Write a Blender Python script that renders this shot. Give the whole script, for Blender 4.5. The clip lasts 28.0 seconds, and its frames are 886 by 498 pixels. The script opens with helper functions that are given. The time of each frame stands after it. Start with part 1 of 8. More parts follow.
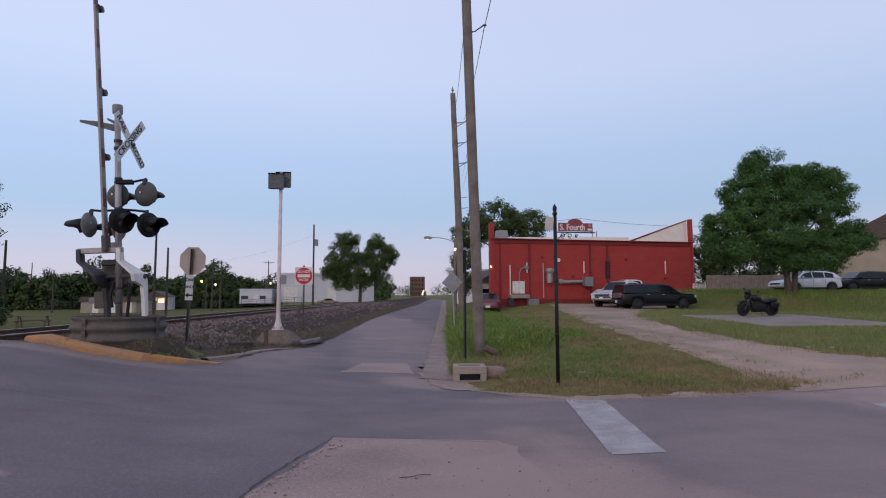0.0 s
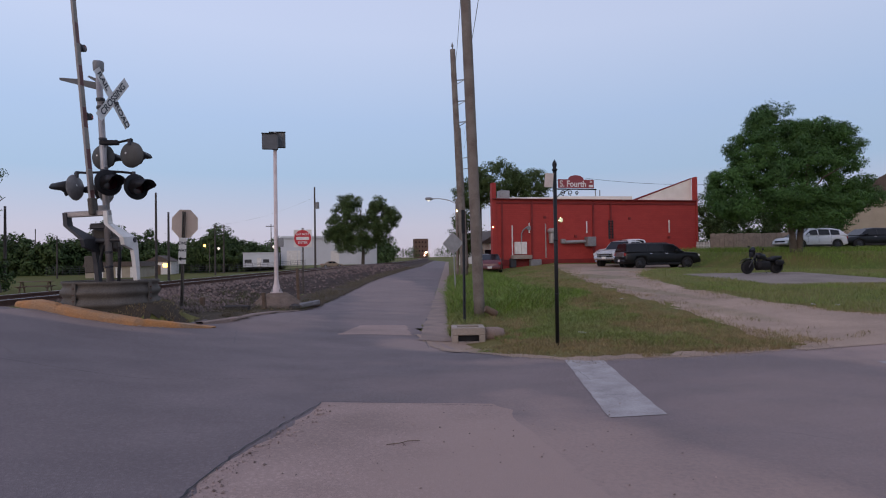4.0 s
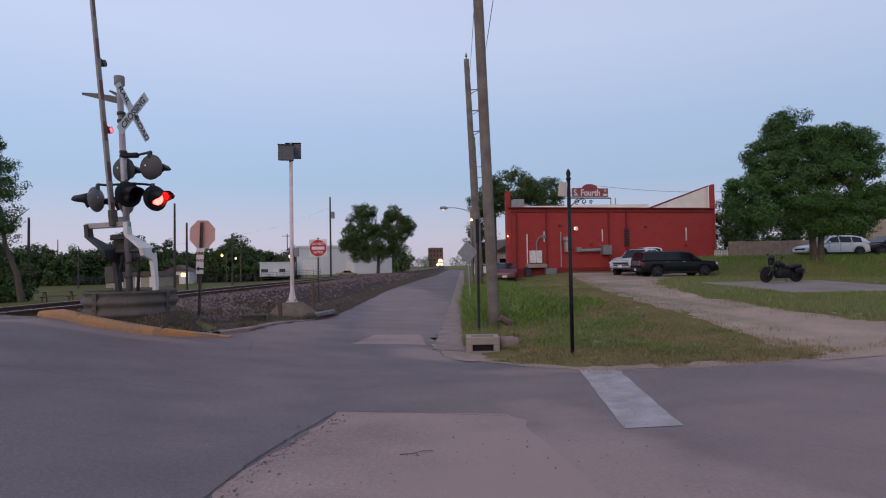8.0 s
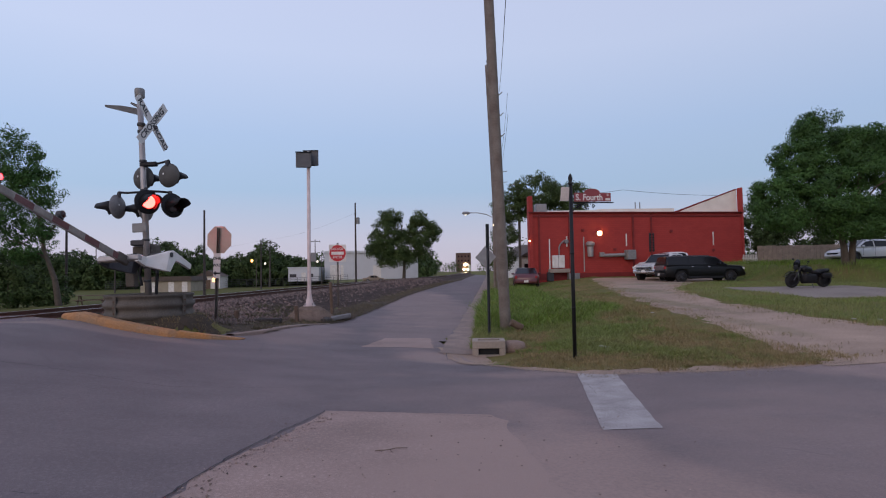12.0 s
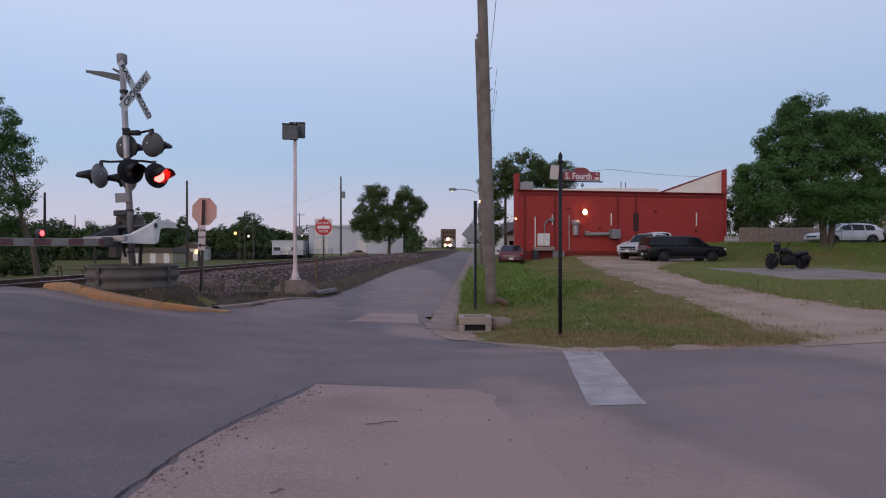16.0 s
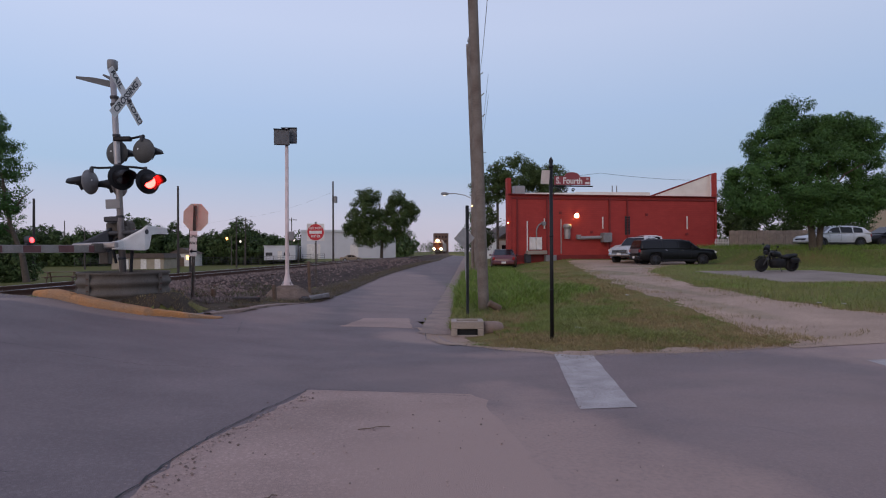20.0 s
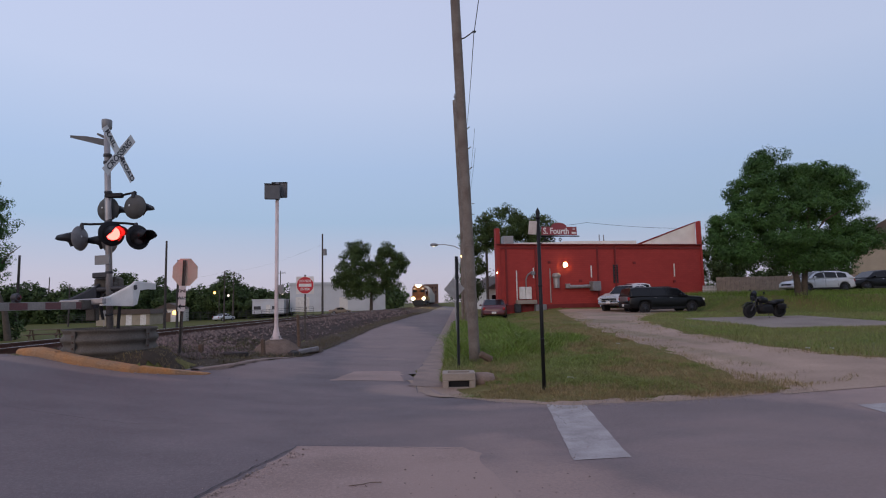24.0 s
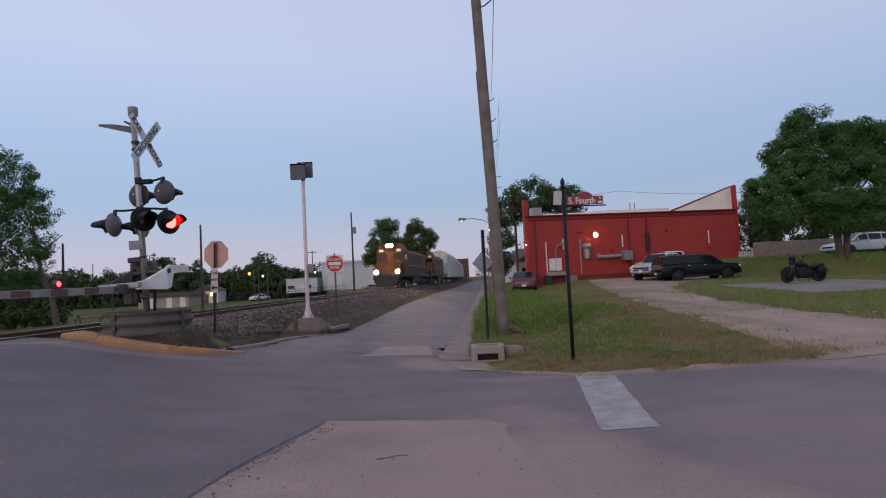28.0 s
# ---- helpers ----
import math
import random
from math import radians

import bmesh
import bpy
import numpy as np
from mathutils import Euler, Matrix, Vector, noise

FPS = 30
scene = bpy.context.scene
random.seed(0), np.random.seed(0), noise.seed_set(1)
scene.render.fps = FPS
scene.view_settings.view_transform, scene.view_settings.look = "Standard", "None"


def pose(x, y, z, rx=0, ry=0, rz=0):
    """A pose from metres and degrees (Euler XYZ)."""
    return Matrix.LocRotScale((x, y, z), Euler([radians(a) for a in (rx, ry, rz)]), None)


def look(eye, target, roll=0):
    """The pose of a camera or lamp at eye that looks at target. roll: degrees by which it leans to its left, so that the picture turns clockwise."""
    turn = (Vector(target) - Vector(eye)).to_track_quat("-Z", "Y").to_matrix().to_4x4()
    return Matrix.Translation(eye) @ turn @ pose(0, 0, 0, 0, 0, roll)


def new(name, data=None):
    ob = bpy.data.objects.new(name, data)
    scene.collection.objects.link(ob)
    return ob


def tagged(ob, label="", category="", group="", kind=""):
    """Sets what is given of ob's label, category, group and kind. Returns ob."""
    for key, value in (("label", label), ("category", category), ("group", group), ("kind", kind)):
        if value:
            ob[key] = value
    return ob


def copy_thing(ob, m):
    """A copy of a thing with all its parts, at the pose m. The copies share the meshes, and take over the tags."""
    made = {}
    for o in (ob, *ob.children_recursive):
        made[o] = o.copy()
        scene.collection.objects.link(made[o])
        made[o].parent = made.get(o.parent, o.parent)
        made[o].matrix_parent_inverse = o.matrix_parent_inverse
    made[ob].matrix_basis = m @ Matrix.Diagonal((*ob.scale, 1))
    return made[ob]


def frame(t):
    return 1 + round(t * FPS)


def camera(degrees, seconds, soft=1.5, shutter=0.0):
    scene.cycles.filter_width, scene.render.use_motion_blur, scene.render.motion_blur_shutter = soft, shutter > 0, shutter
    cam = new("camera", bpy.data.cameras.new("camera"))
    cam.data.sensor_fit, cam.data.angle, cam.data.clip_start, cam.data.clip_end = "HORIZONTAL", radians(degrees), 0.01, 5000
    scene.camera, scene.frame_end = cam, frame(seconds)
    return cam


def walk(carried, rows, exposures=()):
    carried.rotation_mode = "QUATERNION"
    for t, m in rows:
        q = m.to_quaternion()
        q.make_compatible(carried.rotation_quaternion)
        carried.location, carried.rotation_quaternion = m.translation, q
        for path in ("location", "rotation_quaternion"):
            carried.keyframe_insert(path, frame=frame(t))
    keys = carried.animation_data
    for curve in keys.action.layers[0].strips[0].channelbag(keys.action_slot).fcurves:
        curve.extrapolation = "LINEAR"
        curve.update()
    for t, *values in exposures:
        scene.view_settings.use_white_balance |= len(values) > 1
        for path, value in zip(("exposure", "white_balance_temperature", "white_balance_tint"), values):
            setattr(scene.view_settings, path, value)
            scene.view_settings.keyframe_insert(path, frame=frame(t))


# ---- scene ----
cam = camera(76.5, 28.0, 1.1)
PATH = [
    (0, (-0.5, 0.402, 1.635), (-0.21, 2.374, 1.798), -0.2),
    (0.5, (-0.383, 0.684, 1.606), (-0.107, 2.662, 1.725), -0.5),
    (1, (-0.363, 0.708, 1.601), (-0.084, 2.687, 1.683), -0.4),
    (1.5, (-0.347, 0.713, 1.606), (-0.067, 2.692, 1.657), -0.4),
    (2, (-0.344, 0.714, 1.608), (-0.063, 2.694, 1.633), -0.3),
    (2.5, (-0.334, 0.711, 1.604), (-0.054, 2.691, 1.61), -0.3),
    (3, (-0.327, 0.705, 1.609), (-0.043, 2.684, 1.619), -0.6),
    (3.5, (-0.322, 0.707, 1.607), (-0.043, 2.687, 1.625), -0.8),
    (5.5, (-0.322, 0.683, 1.621), (-0.046, 2.663, 1.669), -0.8),
    (6, (-0.32, 0.676, 1.622), (-0.044, 2.656, 1.671), -0.8),
    (6.5, (-0.318, 0.683, 1.619), (-0.043, 2.663, 1.672), -0.8),
    (7, (-0.316, 0.671, 1.623), (-0.049, 2.652, 1.679), -0.8),
    (7.5, (-0.317, 0.671, 1.621), (-0.072, 2.655, 1.68), -0.9),
    (8, (-0.305, 0.679, 1.619), (-0.079, 2.666, 1.679), -1.0),
    (8.5, (-0.293, 0.677, 1.621), (-0.078, 2.665, 1.679), -0.9),
    (9, (-0.22, 0.697, 1.62), (-0.015, 2.686, 1.679), -0.9),
    (9.5, (-0.164, 0.682, 1.612), (0.023, 2.672, 1.674), -1.0),
    (10, (-0.17, 0.582, 1.603), (-0.009, 2.575, 1.668), -1.1),
    (10.5, (-0.112, 0.492, 1.606), (0.028, 2.486, 1.671), -1.1),
    (11, (0.028, 0.505, 1.592), (0.154, 2.5, 1.664), -1.1),
    (11.5, (0.148, 0.525, 1.588), (0.274, 2.52, 1.666), -1.0),
    (12, (0.14, 0.47, 1.595), (0.267, 2.464, 1.675), -1.0),
    (12.5, (0.09, 0.442, 1.598), (0.217, 2.436, 1.679), -1.0),
    (14.5, (0.07, 0.444, 1.595), (0.229, 2.436, 1.675), -1.0),
    (15, (0.061, 0.433, 1.599), (0.222, 2.425, 1.675), -0.9),
    (15.5, (0.069, 0.466, 1.591), (0.239, 2.458, 1.631), -0.4),
    (16, (0.072, 0.475, 1.601), (0.252, 2.467, 1.595), 0.0),
    (16.5, (0.077, 0.478, 1.599), (0.268, 2.469, 1.58), 0.0),
    (17, (0.084, 0.469, 1.605), (0.282, 2.459, 1.584), -0.1),
    (17.5, (0.088, 0.462, 1.603), (0.292, 2.452, 1.59), -0.1),
    (18, (0.079, 0.45, 1.606), (0.285, 2.44, 1.596), -0.1),
    (18.5, (0.079, 0.451, 1.605), (0.285, 2.44, 1.595), -0.1),
    (19, (0.083, 0.454, 1.604), (0.288, 2.444, 1.596), -0.2),
    (19.5, (0.082, 0.449, 1.604), (0.288, 2.438, 1.603), -0.2),
    (20, (0.082, 0.437, 1.611), (0.288, 2.427, 1.62), -0.3),
    (20.5, (0.085, 0.427, 1.607), (0.292, 2.416, 1.625), -0.3),
    (21, (0.076, 0.406, 1.6), (0.327, 2.389, 1.682), -0.8),
    (21.5, (0.08, 0.395, 1.603), (0.334, 2.377, 1.691), -1.1),
    (23.5, (0.073, 0.363, 1.612), (0.317, 2.341, 1.777), -1.2),
    (24, (0.069, 0.349, 1.612), (0.313, 2.325, 1.801), -1.2),
    (24.5, (0.063, 0.359, 1.61), (0.309, 2.334, 1.808), -1.1),
    (25, (0.064, 0.364, 1.607), (0.31, 2.339, 1.798), -0.9),
    (25.5, (0.057, 0.361, 1.608), (0.304, 2.337, 1.794), -0.9),
    (26, (0.025, 0.355, 1.607), (0.269, 2.333, 1.775), -1.2),
    (26.5, (-0.003, 0.349, 1.61), (0.228, 2.332, 1.729), -2.2),
    (27, (0.094, 0.374, 1.615), (0.314, 2.36, 1.706), -2.9),
    (27.5, (0.176, 0.416, 1.603), (0.382, 2.403, 1.695), -2.8),
    (28, (0.168, 0.387, 1.606), (0.305, 2.379, 1.709), -2.9),
]
EXPOSURES = [(0.0, 0.13), (1.5, 0.06), (4.0, 0.0), (18.0, 0.0), (24.0, -0.08), (28.0, -0.08)]
walk(cam, [(t, look(eye, aim, roll)) for t, eye, aim, roll in PATH], EXPOSURES)
# ---------------------------------------------------------------- world and light
world = bpy.data.worlds.new("dusk_sky")
scene.world = world
world.use_nodes = True
wn, wl = world.node_tree.nodes, world.node_tree.links
wn.clear()
w_out, w_bg, w_ramp = wn.new("ShaderNodeOutputWorld"), wn.new("ShaderNodeBackground"), wn.new("ShaderNodeValToRGB")
w_sep, w_tc = wn.new("ShaderNodeSeparateXYZ"), wn.new("ShaderNodeTexCoord")
w_map = wn.new("ShaderNodeMapRange")
w_map.inputs["From Min"].default_value, w_map.inputs["From Max"].default_value = -0.1, 1.0
wl.new(w_tc.outputs["Generated"], w_sep.inputs[0])
wl.new(w_sep.outputs["Z"], w_map.inputs["Value"])
wl.new(w_map.outputs[0], w_ramp.inputs["Fac"])
w_side, w_mul = wn.new("ShaderNodeMapRange"), wn.new("ShaderNodeMix")
w_side.inputs["From Min"].default_value, w_side.inputs["From Max"].default_value = -0.6, 0.6
w_side.inputs["To Min"].default_value, w_side.inputs["To Max"].default_value = 1.07, 0.95
wl.new(w_sep.outputs["X"], w_side.inputs["Value"])
w_mul.data_type, w_mul.blend_type = "RGBA", "MULTIPLY"
w_mul.inputs[0].default_value = 1.0
wl.new(w_ramp.outputs["Color"], w_mul.inputs[6])
wl.new(w_side.outputs[0], w_mul.inputs[7])
wl.new(w_mul.outputs[2], w_bg.inputs["Color"])
wl.new(w_bg.outputs[0], w_out.inputs[0])
w_bg.inputs["Strength"].default_value = 1.0
SKY = [(0.0, (0.30, 0.28, 0.31)), (0.09, (0.56, 0.505, 0.60)), (0.14, (0.54, 0.535, 0.66)), (0.22, (0.39, 0.525, 0.725)),
       (0.30, (0.42, 0.55, 0.79)), (0.42, (0.535, 0.62, 0.845)), (0.60, (0.56, 0.61, 0.84)), (1.0, (0.40, 0.46, 0.76))]
w_ramp.color_ramp.elements[0].position, w_ramp.color_ramp.elements[1].position = SKY[0][0], SKY[-1][0]
for at_, rgb in SKY[1:-1]:
    w_ramp.color_ramp.elements.new(at_)
for el, (at_, rgb) in zip(w_ramp.color_ramp.elements, SKY):
    el.color = (*rgb, 1)
sun_data = bpy.data.lights.new("afterglow", "SUN")
sun_data.energy, sun_data.angle, sun_data.color = 0.85, radians(40), (1.0, 0.72, 0.58)
sun = new("afterglow", sun_data)
sun.matrix_basis = look((0, 0, 60), (26, 40, 43))

# ---------------------------------------------------------------- materials


def mat(name, base, rough=0.8, metal=0.0, vary=0.25, scale=3.0, fine=60.0, bump=0.15, second=None, spread=0.5,
        island=0.0, coat=0.0, emit=None, power=0.0, coords="Object", spec=0.5):
    """A procedural surface: two scales of colour variation, fine relief, optional stain colour."""
    m = bpy.data.materials.new(name)
    m.use_nodes = True
    n, l = m.node_tree.nodes, m.node_tree.links
    b = n["Principled BSDF"]
    b.inputs["Roughness"].default_value, b.inputs["Metallic"].default_value = rough, metal
    b.inputs["Specular IOR Level"].default_value = spec
    b.inputs["Coat Weight"].default_value = coat
    tc = n.new("ShaderNodeTexCoord")
    big, small = n.new("ShaderNodeTexNoise"), n.new("ShaderNodeTexNoise")
    big.inputs["Scale"].default_value, big.inputs["Detail"].default_value = scale, 6
    small.inputs["Scale"].default_value, small.inputs["Detail"].default_value = fine, 4
    for k in (big, small):
        l.new(tc.outputs[coords], k.inputs["Vector"])
    ramp = n.new("ShaderNodeValToRGB")
    ramp.color_ramp.elements[0].position, ramp.color_ramp.elements[1].position = 0.5 - spread * 0.4, 0.5 + spread * 0.4
    other = second or [c * (1 - vary) for c in base]
    ramp.color_ramp.elements[0].color, ramp.color_ramp.elements[1].color = (*base, 1), (*other, 1)
    l.new(big.outputs["Fac"], ramp.inputs["Fac"])
    grain = n.new("ShaderNodeMix")
    grain.data_type, grain.blend_type = "RGBA", "OVERLAY"
    grain.inputs["Factor"].default_value = min(1.0, vary * 1.6)
    l.new(ramp.outputs["Color"], grain.inputs[6])
    l.new(small.outputs["Fac"], grain.inputs[7])
    last = grain.outputs[2]
    if island:
        geo, hsv, rng = n.new("ShaderNodeNewGeometry"), n.new("ShaderNodeHueSaturation"), n.new("ShaderNodeMapRange")
        rng.inputs["To Min"].default_value, rng.inputs["To Max"].default_value = 1 - island, 1 + island
        l.new(geo.outputs["Random Per Island"], rng.inputs["Value"])
        l.new(rng.outputs[0], hsv.inputs["Value"])
        l.new(last, hsv.inputs["Color"])
        last = hsv.outputs["Color"]
    l.new(last, b.inputs["Base Color"])
    if bump:
        bp = n.new("ShaderNodeBump")
        bp.inputs["Strength"].default_value, bp.inputs["Distance"].default_value = bump, 0.02
        l.new(small.outputs["Fac"], bp.inputs["Height"])
        l.new(bp.outputs[0], b.inputs["Normal"])
    if emit:
        b.inputs["Emission Color"].default_value, b.inputs["Emission Strength"].default_value = (*emit, 1), power
    return m


def paving(name, pale, dark, seam, cracks=1.0):
    """Worn paving: broad stains, streaks along the street, coarse aggregate, thin irregular cracks."""
    m = mat(name, pale, 0.88, vary=0.35, scale=0.28, fine=120, bump=0.4, second=dark, spread=0.7)
    n, l = m.node_tree.nodes, m.node_tree.links
    b = n["Principled BSDF"]
    tc = n.new("ShaderNodeTexCoord")
    base = b.inputs["Base Color"].links[0].from_socket
    mp = n.new("ShaderNodeMapping")
    mp.inputs["Scale"].default_value = (0.6, 1.1, 1.0)
    mid = n.new("ShaderNodeTexNoise")
    mid.inputs["Scale"].default_value, mid.inputs["Detail"].default_value = 1.3, 7
    l.new(tc.outputs["Object"], mp.inputs["Vector"])
    l.new(mp.outputs[0], mid.inputs["Vector"])
    r1 = n.new("ShaderNodeMapRange")
    r1.inputs["From Min"].default_value, r1.inputs["From Max"].default_value = 0.3, 0.7
    r1.inputs["To Min"].default_value, r1.inputs["To Max"].default_value = 0.86, 1.16
    l.new(mid.outputs["Fac"], r1.inputs["Value"])
    mul = n.new("ShaderNodeMix")
    mul.data_type, mul.blend_type = "RGBA", "MULTIPLY"
    mul.inputs["Factor"].default_value = 1.0
    l.new(base, mul.inputs[6])
    l.new(r1.outputs[0], mul.inputs[7])
    spk = n.new("ShaderNodeTexVoronoi")
    spk.inputs["Scale"].default_value = 26.0
    l.new(tc.outputs["Object"], spk.inputs["Vector"])
    r3 = n.new("ShaderNodeMapRange")
    r3.inputs["From Max"].default_value = 0.5
    r3.inputs["To Min"].default_value, r3.inputs["To Max"].default_value = 1.25, 0.9
    l.new(spk.outputs["Distance"], r3.inputs["Value"])
    mul2 = n.new("ShaderNodeMix")
    mul2.data_type, mul2.blend_type = "RGBA", "MULTIPLY"
    mul2.inputs["Factor"].default_value = 0.8
    l.new(mul.outputs[2], mul2.inputs[6])
    l.new(r3.outputs[0], mul2.inputs[7])
    last = mul2.outputs[2]
    if cracks:
        warp = n.new("ShaderNodeTexNoise")
        warp.inputs["Scale"].default_value, warp.inputs["Detail"].default_value = 1.2, 6
        add = n.new("ShaderNodeMixRGB")
        add.inputs["Fac"].default_value = 0.35
        l.new(tc.outputs["Object"], warp.inputs["Vector"])
        l.new(tc.outputs["Object"], add.inputs["Color1"])
        l.new(warp.outputs["Color"], add.inputs["Color2"])
        vor = n.new("ShaderNodeTexVoronoi")
        vor.feature = "DISTANCE_TO_EDGE"
        vor.inputs["Scale"].default_value = 0.42
        l.new(add.outputs[0], vor.inputs["Vector"])
        r2 = n.new("ShaderNodeMapRange")
        r2.inputs["From Min"].default_value, r2.inputs["From Max"].default_value = 0.001, 0.005
        r2.inputs["To Min"].default_value, r2.inputs["To Max"].default_value = 0.45, 0.0
        l.new(vor.outputs["Distance"], r2.inputs["Value"])
        gate_ = n.new("ShaderNodeMapRange")
        gate_.inputs["From Min"].default_value, gate_.inputs["From Max"].default_value = 0.55, 0.66
        l.new(mid.outputs["Fac"], gate_.inputs["Value"])
        both = n.new("ShaderNodeMath")
        both.operation = "MULTIPLY"
        l.new(r2.outputs[0], both.inputs[0])
        l.new(gate_.outputs[0], both.inputs[1])
        mix = n.new("ShaderNodeMix")
        mix.data_type = "RGBA"
        mix.inputs[7].default_value = (*seam, 1)
        l.new(both.outputs[0], mix.inputs[0])
        l.new(last, mix.inputs[6])
        last = mix.outputs[2]
    l.new(last, b.inputs["Base Color"])
    return m


def dusted(m, dust, spots):
    """Lays a film of dust over a paving material: spots are (x, y, half width, half depth, strength), with ragged borders."""
    n, l = m.node_tree.nodes, m.node_tree.links
    b = n["Principled BSDF"]
    last = b.inputs["Base Color"].links[0].from_socket
    tc, sep = n.new("ShaderNodeTexCoord"), n.new("ShaderNodeSeparateXYZ")
    rag, grit_ = n.new("ShaderNodeTexNoise"), n.new("ShaderNodeTexNoise")
    rag.inputs["Scale"].default_value, rag.inputs["Detail"].default_value = 0.9, 8
    grit_.inputs["Scale"].default_value, grit_.inputs["Detail"].default_value = 30, 4
    l.new(tc.outputs["Object"], sep.inputs[0])
    for k in (rag, grit_):
        l.new(tc.outputs["Object"], k.inputs["Vector"])

    def op(kind, a, c):
        k = n.new("ShaderNodeMath")
        k.operation = kind
        for i, v in enumerate((a, c)):
            if isinstance(v, (int, float)):
                k.inputs[i].default_value = v
            else:
                l.new(v, k.inputs[i])
        return k.outputs[0]

    total = 0.0
    for x, y, hw, hd, s in spots:
        dx = op("POWER", op("ABSOLUTE", op("DIVIDE", op("SUBTRACT", sep.outputs["X"], x), hw), 0), 2)
        dy = op("POWER", op("ABSOLUTE", op("DIVIDE", op("SUBTRACT", sep.outputs["Y"], y), hd), 0), 2)
        r = op("ADD", op("ADD", dx, dy), op("MULTIPLY", op("SUBTRACT", rag.outputs["Fac"], 0.5), 1.6))
        f = n.new("ShaderNodeMapRange")
        f.interpolation_type = "SMOOTHSTEP"
        f.inputs["From Min"].default_value, f.inputs["From Max"].default_value = 0.25, 1.35
        f.inputs["To Min"].default_value, f.inputs["To Max"].default_value = s, 0.0
        l.new(r, f.inputs["Value"])
        total = op("MAXIMUM", total, f.outputs[0])
    gr_ = n.new("ShaderNodeMapRange")
    gr_.inputs["From Min"].default_value, gr_.inputs["From Max"].default_value = 0.3, 0.7
    gr_.inputs["To Min"].default_value, gr_.inputs["To Max"].default_value = 0.75, 1.1
    l.new(grit_.outputs["Fac"], gr_.inputs["Value"])
    mix = n.new("ShaderNodeMix")
    mix.data_type = "RGBA"
    mix.inputs[7].default_value = (*dust, 1)
    l.new(op("MINIMUM", op("MULTIPLY", total, gr_.outputs[0]), 1.0), mix.inputs[0])
    l.new(last, mix.inputs[6])
    l.new(mix.outputs[2], b.inputs["Base Color"])
    return m


def bricked(m, dark):
    """Adds painted-over brick courses to an upright wall: faint joints in colour and relief."""
    n, l = m.node_tree.nodes, m.node_tree.links
    b = n["Principled BSDF"]
    last = b.inputs["Base Color"].links[0].from_socket
    tc, mp, br = n.new("ShaderNodeTexCoord"), n.new("ShaderNodeMapping"), n.new("ShaderNodeTexBrick")
    mp.inputs["Rotation"].default_value = (radians(90), 0, 0)
    br.inputs["Scale"].default_value = 1.0
    br.inputs["Brick Width"].default_value, br.inputs["Row Height"].default_value, br.inputs["Mortar Size"].default_value = 0.42, 0.16, 0.014
    br.inputs["Color1"].default_value, br.inputs["Color2"].default_value, br.inputs["Mortar"].default_value = (1, 1, 1, 1), (0.86, 0.86, 0.86, 1), (dark, dark, dark, 1)
    l.new(tc.outputs["Object"], mp.inputs["Vector"])
    l.new(mp.outputs[0], br.inputs["Vector"])
    mix = n.new("ShaderNodeMix")
    mix.data_type, mix.blend_type = "RGBA", "MULTIPLY"
    mix.inputs[0].default_value = 0.8
    l.new(last, mix.inputs[6])
    l.new(br.outputs["Color"], mix.inputs[7])
    l.new(mix.outputs[2], b.inputs["Base Color"])
    return m


def glow(name, rgb, power):
    return mat(name, rgb, 0.4, vary=0.05, bump=0, emit=rgb, power=power)


